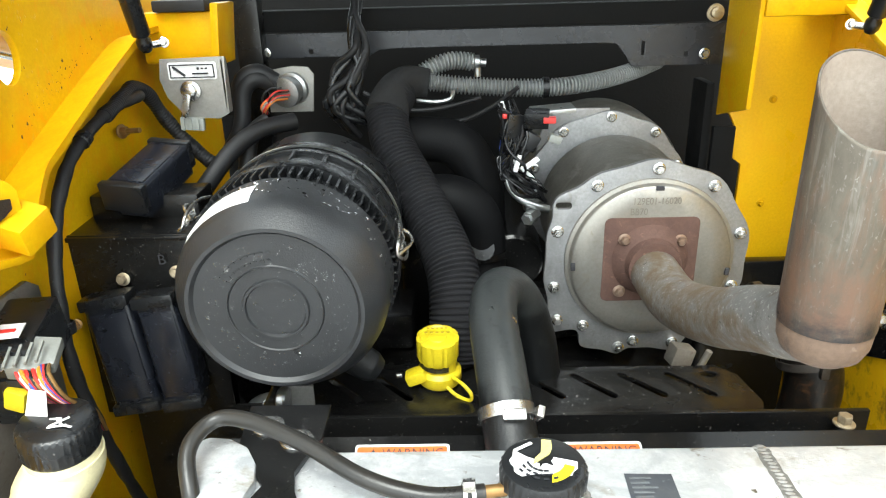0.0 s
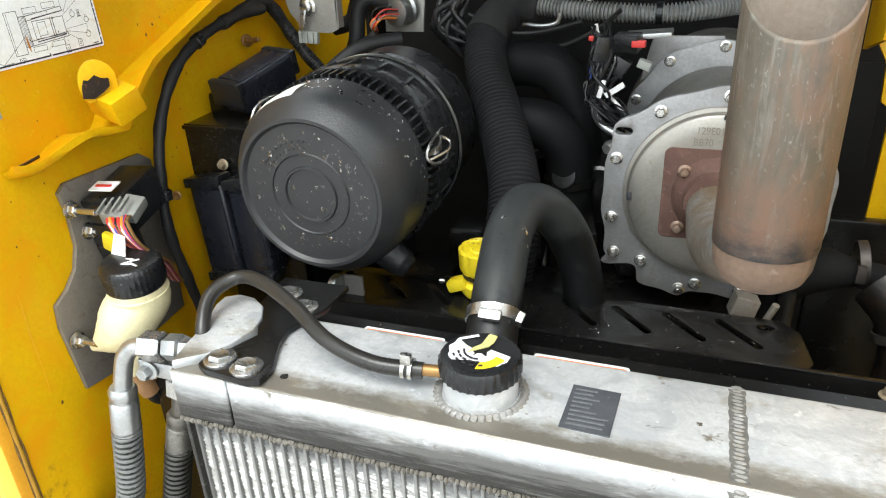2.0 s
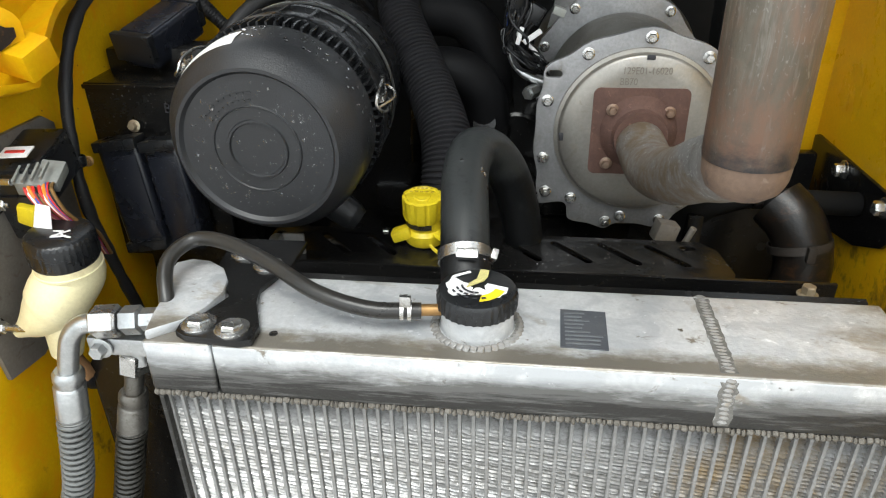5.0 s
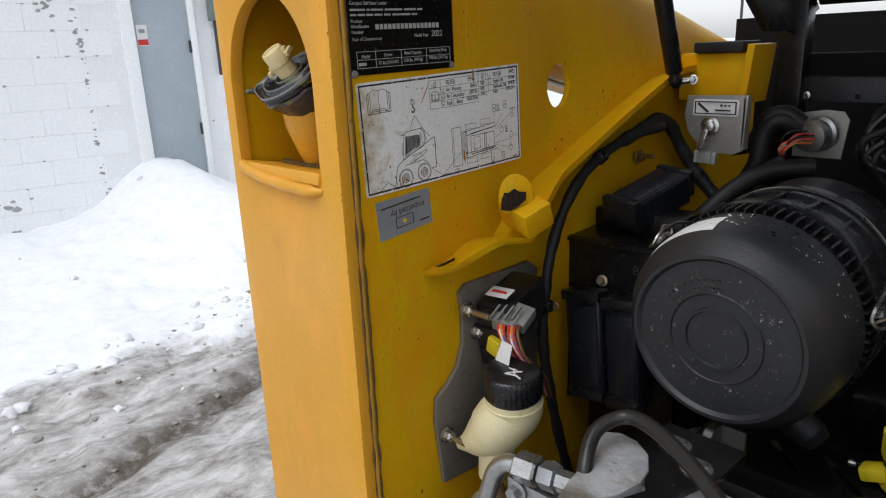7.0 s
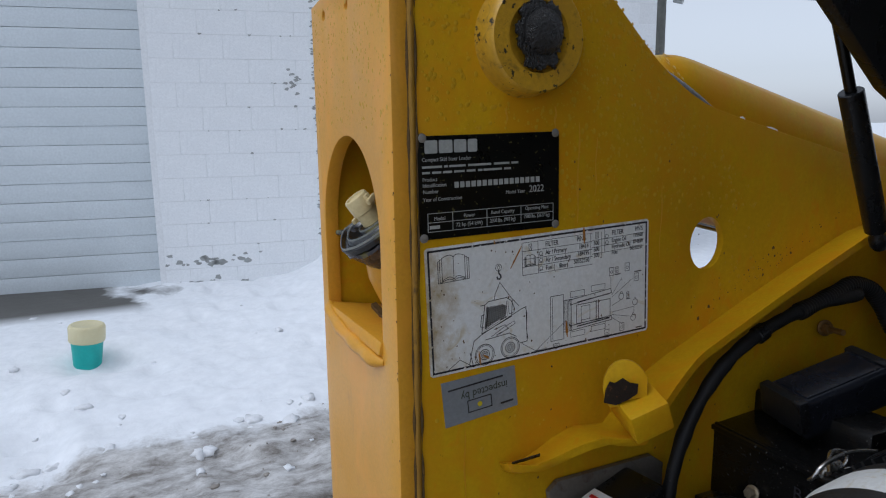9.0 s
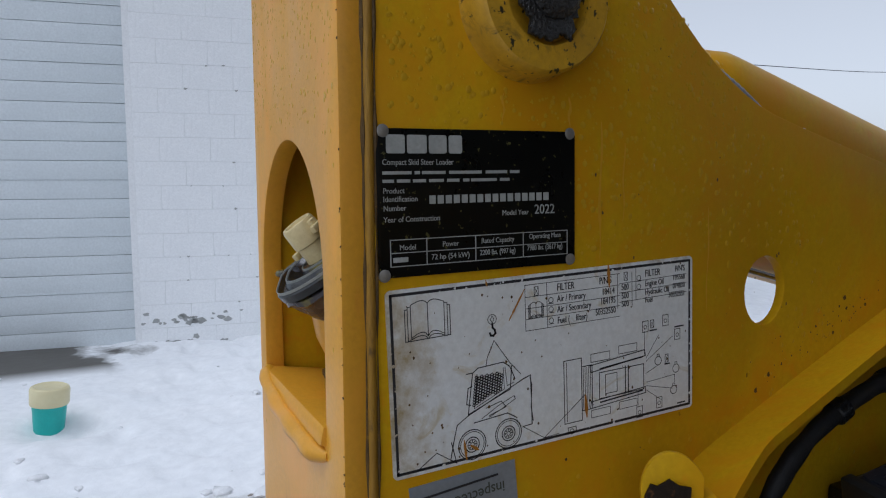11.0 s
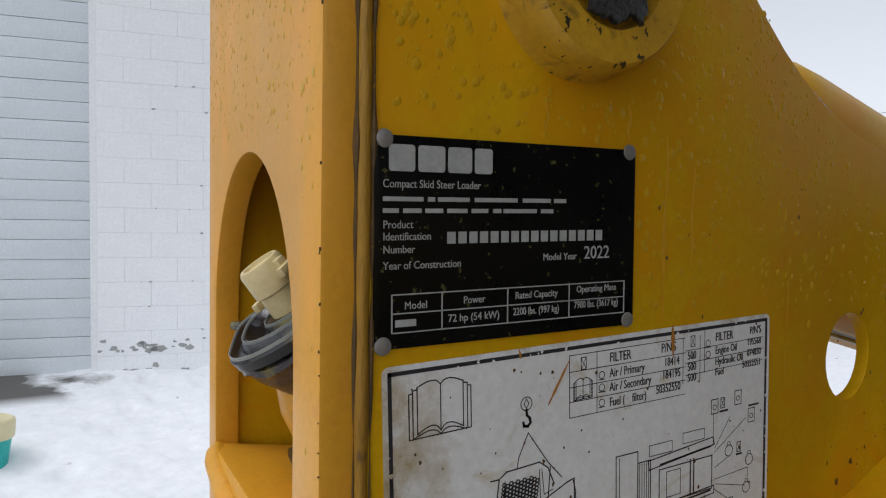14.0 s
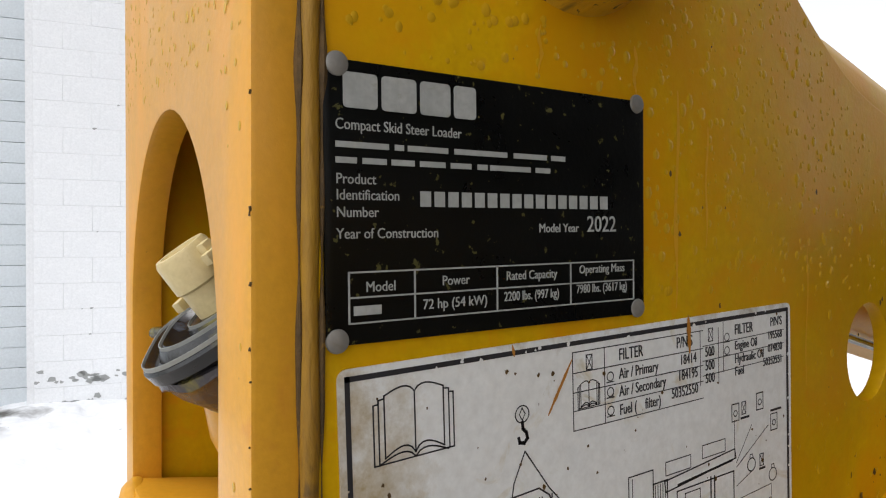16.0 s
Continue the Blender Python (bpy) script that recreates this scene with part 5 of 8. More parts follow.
tagged(part("cap_bars", bm, INK, cap), "small black printed bars", kind="stuff")

# warning labels at the back edge of the tank


def write(body, size, o, u, v, align="LEFT", squeeze=1.0):
    """Lettering as a flat mesh, laid in the frame o, u, v."""
    cu = bpy.data.curves.new("lettering", "FONT")
    cu.body, cu.size, cu.align_x, cu.extrude = body, size, align, 0.00012
    cu.resolution_u = 3
    ob = new("lettering", cu)
    bpy.context.view_layer.update()
    me = bpy.data.meshes.new_from_object(ob.evaluated_get(bpy.context.evaluated_depsgraph_get()))
    bpy.data.objects.remove(ob)
    u, v = Vector(u).normalized(), Vector(v).normalized()
    m = Matrix((u * squeeze, v, u.cross(v))).transposed().to_4x4()
    m.translation = Vector(o)
    me.transform(m)
    return me


def letters(name, items, material, parent, label=""):
    bm = B()
    for it in items:
        me = write(*it)
        bm.from_mesh(me)
        bpy.data.meshes.remove(me)
    return part(name, bm, material, parent, label)


for x0 in (-0.0705, 0.101):
    lb = thing("warning_label", (x0 + 0.04, 0.506, 0.955), "orange warning label on a white sheet, behind the tank", "label", "warning labels")
    lu, lv = Vector((1, 0, 0)), Vector((0, 0.93, 0.37))
    o = Vector((x0 + 0.0415, 0.506, 0.9608))
    bm = B()
    sheet(bm, rounded(0.085, 0.030, 0.003), [], o, lu, lv, 0.0016)
    part("backing", bm, WHITEC, lb)
    bm = B()
    sheet(bm, rounded(0.081, 0.012, 0.002, cx=0, cy=0.0065), [], o + Vector((0, -0.0003, 0.0004)), lu, lv, 0.0005)
    part("band", bm, ORLAB, lb, "orange band")
    bm = B()
    sheet(bm, [(-0.031, 0.002), (-0.021, 0.002), (-0.026, 0.0105)], [], o + Vector((0, -0.0006, 0.0008)), lu, lv, 0.0004)
    part("triangle", bm, INK, lb)
    letters("lettering", [("WARNING", 0.0115, o + lv * 0.0025 + lu * -0.018 + Vector((0, -0.0006, 0.0008)), lu, lv)], INK, lb)

# mounting bracket with bolts
brk = thing("mount_bracket", (-0.128, 0.40, TZ), "black steel bracket bolted to the end of the radiator tank", "bracket")
bm = B()
sheet(bm, [(-0.150, 0.372), (-0.140, 0.366), (-0.096, 0.362), (-0.086, 0.366), (-0.086, 0.384), (-0.101, 0.418), (-0.106, 0.440), (-0.098, 0.468), (-0.092, 0.482), (-0.092, 0.53), (-0.165, 0.53), (-0.160, 0.476), (-0.128, 0.425), (-0.138, 0.400), (-0.152, 0.388)], [], (0, 0, TZ + 0.0065), X3, Y3, 0.006, 0.0012)
part("bracket_plate", bm, BLKMET, brk)
for p in ((-0.135, 0.382, TZ + 0.0065), (-0.106, 0.378, TZ + 0.0065), (-0.112, 0.478, TZ + 0.0065), (-0.141, 0.498, TZ + 0.0065)):
    bm = B()
    lathe(bm, p, Z3, [(0, 0), (0, 0.0138), (0.0016, 0.0138), (0.0024, 0.0125), (0.0024, 0)], 28)
    lathe(bm, Vector(p) + Vector((0, 0, 0.002)), (0.06, 0.1, 1), [(0, 0.0100), (0.0030, 0.0097), (0.0040, 0.0085), (0.0036, 0.0055), (0.0036, 0)], 6)
    part("bracket_bolt", bm, ZINC, brk, "zinc flange bolt")
bm = B()
sheet(bm, [(-0.172, 0.366), (-0.150, 0.384), (-0.139, 0.402), (-0.134, 0.428), (-0.138, 0.448), (-0.150, 0.468), (-0.168, 0.480), (-0.186, 0.482), (-0.198, 0.474), (-0.197, 0.458), (-0.184, 0.425), (-0.178, 0.39)], [], (0, 0, TZ + 0.009), X3, Y3, 0.010, 0.003)
part("tank_ear", bm, ALU, rad, "cast ear at the tank end")

ovf = thing("overflow_hose", (-0.05, 0.40, 1.03), "thin grey-black overflow hose with a clip at the cap", "hose")
bm = B()
sweep(bm, [(-0.172, 0.405, 0.965), (-0.176, 0.410, 1.000), (-0.186, 0.440, 1.025), (-0.172, 0.466, 1.034), (-0.140, 0.460, 1.036), (-0.095, 0.437, 1.032), (-0.045, 0.406, 1.024), (0.0, 0.396, 1.017), (0.040, 0.402, 1.014)], 0.0066, 14, 0.006)
part("tube", bm, shade("weathered_hose", (0.014, 0.0135, 0.013), (0.024, 0.022, 0.019), 0.32, 0, 20, 300, 0.1, dirt=(0.07, 0.052, 0.035), amount=0.3, spec=0.4), ovf)
bm = B()
for dx in (0.024, 0.030):
    lathe(bm, (dx, 0.3995, 1.0155), (1, 0.1, -0.05), [(0, 0.0070), (0, 0.0086), (0.003, 0.0086), (0.003, 0.0070)], 20)
box(bm, (0.029, 0.396, 1.026), (0.009, 0.005, 0.010), None, 0.001)
part("clip", bm, ZINC, ovf, "zinc spring clip")
bm = B()
rod(bm, (0.038, 0.402, 1.0145), (0.056, 0.405, 1.014), 0.0048, seg=12)
part("spout", bm, BROWN, ovf, "brass spout")
bm = B()
rod(bm, (-0.172, 0.405, 0.925), (-0.172, 0.405, 0.968), 0.0075, seg=12)
part("lower_sleeve", bm, BROWN, ovf)

# ---- hydraulic hoses at both ends of the radiator ----
def fitting_hose(name, nut_from, nut_to, bend, ferrule, hose, label, spiral, group, metal=GALV, guard_tone=GUARD):
    g = thing(name, hose[-1], label, "hydraulic hose", group)
    a, b = Vector(nut_from), Vector(nut_to)
    d = (b - a).normalized()
    bm = B()
    lathe(bm, a, d, [(0, 0), (0, 0.0125), (0.002, 0.0145), (0.022, 0.0145), (0.024, 0.012), (0.024, 0)], 6)
    part("swivel_nut", bm, ZINC, g, "zinc hex nut")
    bm = B()
    lathe(bm, a + d * 0.026, d, [(0, 0), (0, 0.011), (0.002, 0.0128), (0.016, 0.0128), (0.018, 0.010), (0.04, 0.010), (0.04, 0)], 6)
    part("adapter", bm, GALV, g)
    bm = B()
    sweep(bm, bend, 0.0088, 14, 0.004)
    part("bend", bm, metal, g, "bent zinc tube")
    f0, f1 = Vector(ferrule[0]), Vector(ferrule[1])
    n = (f1 - f0).length
    bm = B()
    lathe(bm, f0, f1 - f0, [(0, 0), (0, 0.011), (0.004, 0.0135), (0.010, 0.0135), (0.012, 0.0122), (0.016, 0.0122), (0.018, 0.0138), (n, 0.0142), (n, 0)], 24)
    part("ferrule", bm, metal, g, "crimped ferrule")
    bm = B()
    sweep(bm, hose, 0.0110 if spiral else 0.0118, 16, 0.01)
    inner = part("hose", bm, RUBBER, g)
    if spiral:
        line = smooth_path(hose, 0.001)
        run, coil, up = 0.0, [], Vector((0, 1, 0))
        for p0, p1 in zip(line, line[1:]):
            d0 = (p1 - p0).normalized()
            up = (up - d0 * up.dot(d0)).normalized()
            w0 = d0.cross(up)
            t0 = run / 0.0070 * 2 * math.pi
            coil.append(p0 + (up * math.cos(t0) + w0 * math.sin(t0)) * 0.0126)
            run += (p1 - p0).length
        bm = B()
        sweep(bm, coil[::1], 0.0024, 6, 0.01)
        part("spiral_guard", bm, guard_tone, inner, "grey plastic spiral guard")
    return g


fitting_hose("hydraulic_hose", (-0.246, 0.408, 0.981), (-0.20, 0.412, 0.984), [(-0.244, 0.408, 0.980), (-0.258, 0.407, 0.978), (-0.270, 0.405, 0.966), (-0.277, 0.403, 0.945), (-0.281, 0.402, 0.930)],
             ((-0.281, 0.402, 0.932), (-0.290, 0.4005, 0.878)), [(-0.289, 0.4005, 0.884), (-0.306, 0.398, 0.80), (-0.330, 0.396, 0.73), (-0.352, 0.400, 0.66), (-0.355, 0.43, 0.57)],
             "black hydraulic hose in a spiral guard with zinc elbow", True, "hydraulic hoses")
fitting_hose("hydraulic_hose", (-0.236, 0.428, 0.915), (-0.228, 0.428, 0.950), [(-0.237, 0.428, 0.912), (-0.240, 0.428, 0.900), (-0.243, 0.428, 0.888)],
             ((-0.243, 0.428, 0.890), (-0.255, 0.4265, 0.843)), [(-0.254, 0.4265, 0.848), (-0.272, 0.424, 0.78), (-0.29, 0.424, 0.71), (-0.30, 0.43, 0.62), (-0.30, 0.44, 0.57)],
             "black hydraulic hose in a grimy spiral guard, straight fitting", True, "hydraulic hoses", GALVD, GUARDD)
fitting_hose("hydraulic_hose", (0.436, 0.418, 0.975), (0.414, 0.418, 0.976), [(0.440, 0.418, 0.975), (0.450, 0.417, 0.970), (0.452, 0.416, 0.955), (0.450, 0.416, 0.945)],
             ((0.450, 0.416, 0.930), (0.446, 0.416, 0.885)), [(0.446, 0.416, 0.89), (0.446, 0.418, 0.82), (0.450, 0.42, 0.74), (0.455, 0.43, 0.66), (0.455, 0.45, 0.57)],
             "black hydraulic hose with a zinc elbow at the radiator", False, "hydraulic hoses")
bm = B()
box(bm, (0.452, 0.417, 0.972), (0.020, 0.021, 0.030), None, 0.003)
lathe(bm, (0.411, 0.418, 0.976), X3, [(0, 0), (0, 0.021), (0.004, 0.0225), (0.012, 0.0225), (0.018, 0.018), (0.018, 0)], 24)
lathe(bm, (0.4505, 0.416, 0.957), (0, 0, -1), [(0, 0), (0, 0.013), (0.020, 0.013), (0.020, 0.0115), (0.026, 0.0115), (0.026, 0)], 6)
single("elbow_fitting", bm, ZINC, "square zinc elbow fitting on the tank end", "fitting")
bm = B()
box(bm, (-0.222, 0.425, 0.957), (0.07, 0.04, 0.018), None, 0.003)
bolt(bm, (-0.243, 0.404, 0.957), (0, -1, 0), 0.014)
rod(bm, (-0.225, 0.428, 0.925), (-0.225, 0.428, 0.955), 0.010, seg=16)
single("port_block", bm, GALV, "grey cooler port block with a plug", "fitting")

# ---- air cleaner ----
air = thing("air_cleaner", (-0.14, 0.70, 0.98), "round black plastic air cleaner with a ribbed cover, speckled with water", "air cleaner")
AO, AX = Vector((-0.139, 0.553, 1.086)), Vector((0.0, 1, 0.055)).normalized()
bm = B()
lathe(bm, AO, AX, [(0.004, 0), (0.004, 0.0265), (0.0015, 0.0275), (0.0015, 0.0295), (0.004, 0.0305), (0.004, 0.042), (0.0025, 0.0430), (0.004, 0.0440), (0.0038, 0.0735), (0.0, 0.0765), (0.0, 0.0800), (0.004, 0.0830),
                   (0.014, 0.0912), (0.023, 0.0965), (0.034, 0.0988), (0.072, 0.1005), (0.072, 0.0)], 96)
cover = part("cover", bm, BLKMAT, air, "dull black dished cover")
bm = B()
u, v, n = frame_of(AX)
for k in range(72):
    a = 2 * math.pi * k / 72
    rot = Matrix((n.cross(u * math.cos(a) + v * math.sin(a)), u * math.cos(a) + v * math.sin(a), n)).transposed()
    box(bm, AO + n * 0.084 + (u * math.cos(a) + v * math.sin(a)) * 0.0985, (0.0022, 0.011, 0.024), rot)
part("tooth_ring", bm, BLKPL, air, "ring of small ribs round the cover")
bm = B()
lathe(bm, AO, AX, [(0.074, 0), (0.074, 0.092), (0.096, 0.094), (0.096, 0.1045), (0.100, 0.1055), (0.122, 0.1035), (0.124, 0.099), (0.150, 0.099), (0.150, 0.1025), (0.158, 0.1025), (0.158, 0.099), (0.245, 0.097), (0.27, 0.085), (0.28, 0.06), (0.28, 0)], 72)
for k in range(20):
    a = 2 * math.pi * k / 20
    rot = Matrix((n.cross(u * math.cos(a) + v * math.sin(a)), u * math.cos(a) + v * math.sin(a), n)).transposed()
    rb = B()
    box(rb, AO + n * 0.120 + (u * math.cos(a) + v * math.sin(a)) * 0.1025, (0.004, 0.006, 0.05), rot, 0.001)
    part("rib", rb, BLKPL, air)
part("housing", bm, BLKPL, air)
bm = B()
lathe(bm, AO, AX, [(0.172, 0.0985), (0.172, 0.1015), (0.188, 0.1015), (0.188, 0.0985)], 72)
part("band", bm, BLKMET, air, "steel mounting band")
bm = B()
lathe(bm, AO, AX, [(0.171, 0.1005), (0.170, 0.1024), (0.173, 0.103), (0.1745, 0.1015)], 72)
part("band_edge", bm, GALV, air, "bright worn band edge")
bm = B()
lathe(bm, AO, AX, [(0.024, 0.0968), (0.036, 0.0996), (0.056, 0.1004), (0.056, 0.0996), (0.036, 0.0988)], 24, arc=(36, 80))
part("cover_label", bm, WHITE, air, "white paper label")
# valve at the foot of the cover
bm = B()
sweep(bm, [(-0.092, 0.598, 1.024), (-0.080, 0.600, 1.011), (-0.068, 0.602, 1.001), (-0.057, 0.602, 0.993)], lambda t: 0.0185 - 0.003 * t - 0.004 * max(0.0, t - 0.8) / 0.2, 22, 0.002)
part("dust_valve", bm, HOSEG, air, "soft rubber dust valve")
for a, nm in ((166, "r"), (32, "l")):
    a = radians(a)
    e = u * math.cos(a) + v * math.sin(a)
    w = n.cross(e)
    c = AO + n * 0.088 + e * 0.107
    bm = B()
    sweep(bm, [c + n * 0.03 + w * 0.012, c + n * 0.005 + w * 0.014 + e * 0.006, c - n * 0.022 + w * 0.010 + e * 0.006, c - n * 0.030 + w * 0.0 + e * 0.003, c - n * 0.022 - w * 0.010 + e * 0.006, c + n * 0.005 - w * 0.014 + e * 0.006, c + n * 0.03 - w * 0.012], 0.0016, 8, 0.004)
    sweep(bm, [c - n * 0.02 + w * 0.006, c + e * 0.014 + w * 0.004, c + n * 0.018 + e * 0.010, c + n * 0.012 + e * 0.004 - w * 0.008, c - n * 0.004 + e * 0.008 - w * 0.004, c - n * 0.022 + e * 0.002], 0.0016, 8, 0.004)
    box(bm, c + e * 0.004 - n * 0.006, (0.006, 0.006, 0.018), Matrix((w, e, n)).transposed(), 0.001)
    part("latch", bm, ZINC, air, "bent wire latch")
# embossed dashes on the face
bm = B()
for k in range(9):
    a = radians(34 + k * 7)
    e = u * math.cos(a) + v * math.sin(a)
    box(bm, AO + n * 0.0032 + e * 0.056, (0.0045, 0.0012, 0.0016), Matrix((n.cross(e), n, e)).transposed())
    box(bm, AO + n * 0.0032 + e * 0.049, (0.003, 0.0012, 0.0012), Matrix((n.cross(e), n, e)).transposed())
part("embossed_marks", bm, BLKMAT, cover)

# ---- exhaust filter and stack ----
dpf = thing("exhaust_filter", (0.243, 0.84, 0.93), "steel exhaust filter drum with bolted grey flanges", "exhaust filter")
DO = Vector((0.243, 0.740, 1.051))
bolts = [(-0.105, 0.036), (-0.107, -0.033), (-0.063, 0.089), (0.003, 0.107), (0.066, 0.086), (0.101, 0.030), (0.099, -0.035), (0.058, -0.085), (-0.071, -0.084), (-0.102, -0.076), (-0.027, -0.114), (-0.010, -0.106), (0.037, -0.109)]


def flange_edge(pts, out=0.0105, dip=0.0045, n=7):
    """A wavy rim that swells round each bolt."""
    at = sorted((math.atan2(z, x), math.hypot(x, z) + out) for x, z in pts)
    res = []
    for (a, r), (c, q) in zip(at, at[1:] + [(at[0][0] + 2 * math.pi, at[0][1])]):
        gap = min(1.0, (c - a) / 0.5)
        for k in range(n):
            t = k / n
            e = (1 - math.cos(math.pi * t)) / 2
            rr = r + (q - r) * e - dip * gap * math.sin(math.pi * t) ** 2
            ang = a + (c - a) * t
            res.append((rr * math.cos(ang), rr * math.sin(ang)))
    return res


bm = B()
sheet(bm, flange_edge(bolts + [(-0.100, 0.067), (-0.108, -0.084), (-0.066, -0.104)]), [rounded(0.018, 0.008, 0.0038, cx=-0.099, cy=0.066)], DO, X3, Z3, 0.008, 0.001)
fl = part("front_flange", bm, FLANGE, dpf, "grey lobed front flange")
for bx, bz in bolts:
    bm = B()
    bolt(bm, DO + Vector((bx, -0.0005, bz)), (0, -1, 0), 0.0098, 0.003)
    part("flange_bolt", bm, ZINC, fl, "zinc flange bolt")
bm = B()
lathe(bm, DO, (0, -1, 0), [(0, 0.0965), (0.003, 0.0960), (0.004, 0.092), (0.009, 0.0905), (0.011, 0.088), (0.0115, 0.070), (0.0125, 0.0)], 72)
disc = part("end_disc", bm, STEEL, dpf, "brushed steel end disc")
for a in (88, 182, -8):
    bm = B()
    e = Vector((math.cos(radians(a)), 0, math.sin(radians(a))))
    box(bm, DO + e * 0.088 + Vector((0, -0.0115, 0)), (0.009, 0.003, 0.005), turn(0, 90 - a, 0), 0.0008)
    part("disc_notch", bm, INK, disc)
letters("stamped_number", [("129E01-16020", 0.0112, DO + Vector((-0.026, -0.0128, 0.070)), X3, Z3, "LEFT", 0.82), ("BB70", 0.0112, DO + Vector((-0.028, -0.0128, 0.058)), X3, Z3, "LEFT", 0.82)],
        shade("stamped_ink", (0.22, 0.195, 0.16), None, 0.6), disc, "dark stamped number")
bm = B()
lathe(bm, DO, (0, 1, 0), [(0.008, 0.0), (0.008, 0.0965), (0.20, 0.1010), (0.20, 0)], 64)
part("drum", bm, DRUM, dpf, "smooth heat-tinted steel drum")
bm = B()
backb = [(math.cos(radians(a)) * 0.107, math.sin(radians(a)) * 0.107) for a in (20, 52, 88, 125, 160, 200, 240, 280, 320)]
DB = Vector((0.236, 0.955, 1.067))
sheet(bm, flange_edge(backb, 0.0085), [], DB, X3, Z3, 0.009, 0.001)
sheet(bm, [(-0.098, 0.060), (-0.086, 0.112), (-0.080, 0.119), (0.002, 0.119), (0.004, 0.100), (-0.050, 0.090)], [], DB + Vector((0, 0.004, 0)), X3, Z3, 0.006, 0.001)
fb = part("back_flange", bm, FLANGE, dpf, "grey lobed back flange")
for bx, bz in backb:
    bm = B()
    bolt(bm, DB + Vector((bx, -0.0005, bz)), (0, -1, 0), 0.0100, 0.003)
    part("flange_bolt", bm, ZINC, fb, "zinc flange bolt")
bm = B()
lathe(bm, DB, (0, 1, 0), [(0.012, 0.0), (0.012, 0.092), (0.020, 0.111), (0.030, 0.117), (0.100, 0.117), (0.128, 0.106), (0.146, 0.070), (0.146, 0)], 64)
part("rear_drum", bm, DRUM, dpf)
# rusty square flange
SO = DO + Vector((-0.002, -0.0125, 0.004))
bm = B()
sheet(bm, rounded(0.106, 0.102, 0.008), [], SO, X3, Z3, 0.010, 0.002)
lathe(bm, SO, (0, -1, 0), [(-0.002, 0), (-0.002, 0.044), (0.004, 0.040), (0.012, 0.031), (0.024, 0.029), (0.024, 0)], 40)
sq = part("outlet_flange", bm, RUST, dpf, "rusty square outlet flange")
RBOLT = shade("rusty_bolt", (0.34, 0.27, 0.21), (0.22, 0.14, 0.10), 0.45, 0.7)
for bx, bz in ((-0.031, 0.027), (0.031, 0.025), (-0.033, -0.036), (0.031, -0.036)):
    bm = B()
    bolt(bm, SO + Vector((bx, -0.004, bz)), (0, -1, 0), 0.0098, 0.003)
    part("outlet_bolt", bm, RBOLT, sq)

stk = thing("exhaust_stack", (0.262, 0.41, 1.10), "rusty weathered exhaust elbow and upright stack pipe", "exhaust pipe")
bm = B()
sweep(bm, [SO + Vector((0, -0.018, -0.006)), (0.245, 0.640, 1.046), (0.252, 0.560, 1.070), (0.257, 0.490, 1.104), (0.260, 0.445, 1.124), (0.262, 0.418, 1.140), (0.2622, 0.4105, 1.165), (0.262, 0.410, 1.185)], 0.0265, 32, 0.006)
part("elbow", bm, EXHB, stk)
bm = B()
top = 1.297
lathe(bm, (0.262, 0.410, 1.128), (-0.005, -0.02, 1), [(0.016, 0.0270), (0.016, 0.0291), (0.018, 0.0294), (top - 1.128 - 0.001, 0.0292), (top - 1.128, 0.0286), (top - 1.128, 0.0275)], 48)
for w in bm.verts:
    if w.co.z > 1.25:
        w.co.z += 0.85 * (w.co.y - 0.411) - 0.006
part("upright", bm, EXH, stk, "upright pipe with a slanted open end")
bm = B()
lathe(bm, (0.262, 0.410, 1.147), (0.05, 0.16, 1), [(-0.0030, 0.026), (-0.0025, 0.0284), (0.0, 0.0294), (0.0015, 0.0290), (0.003, 0.026)], 48)
for w in bm.verts:
    w.co += Vector((noise.noise(w.co * 90), noise.noise(w.co * 90 + Vector((5, 0, 0))), noise.noise(w.co * 70 + Vector((0, 9, 0))))) * 0.0012
part("weld_bead", bm, BRKD, stk, "dark sooty joint bead")
bm = B()
lathe(bm, (0.262, 0.410, 1.128), (-0.005, -0.02, 1), [(-0.013, 0), (-0.0125, 0.008), (-0.010, 0.017), (-0.004, 0.0245), (0.004, 0.0278), (0.012, 0.0285), (0.020, 0.0285), (0.020, 0.0)], 48)
part("elbow_end", bm, EXHE, stk, "rusty brown rounded elbow end")
bm = B()
lathe(bm, (0.262, 0.410, 1.128), (-0.005, -0.02, 1), [(0.064, 0.0), (0.064, 0.0266), (top - 1.128 - 0.0002, 0.0274)], 48)
for w in bm.verts:
    if w.co.z > 1.25:
        w.co.z += 0.85 * (w.co.y - 0.411) - 0.006
part("bore_lining", bm, EXHIN, stk, "pale rusty bore, light put into its tone")


# ---- fan shroud, oil filler, hoses ----
shroud = thing("fan_shroud", (0.08, 0.62, 0.90), "oily black slotted fan shroud behind the radiator", "shroud")
bm = B()
slots = []
for x in (-0.16, -0.105, -0.05, 0.116, 0.172, 0.226, 0.279):
    c, a = (x, 0.664), radians(-48)
    e, w = (math.cos(a), math.sin(a)), (-math.sin(a), math.cos(a))
    slots.append([(c[0] + e[0] * p * 0.032 + w[0] * q * 0.0045, c[1] + e[1] * p * 0.032 + w[1] * q * 0.0045) for p, q in ((-1, -0.4), (-0.9, -1), (0.9, -1), (1, -0.4), (1, 0.4), (0.9, 1), (-0.9, 1), (-1, 0.4))])
slots.append(arc2(0.306, 0.684, 0.009, 0.006, n=14))
sheet(bm, [(-0.19, 0.592), (0.330, 0.592), (0.345, 0.628), (0.338, 0.682), (0.320, 0.702), (-0.19, 0.706)], slots, (0, 0, 0.932), X3, Y3, 0.004, 0.0008)
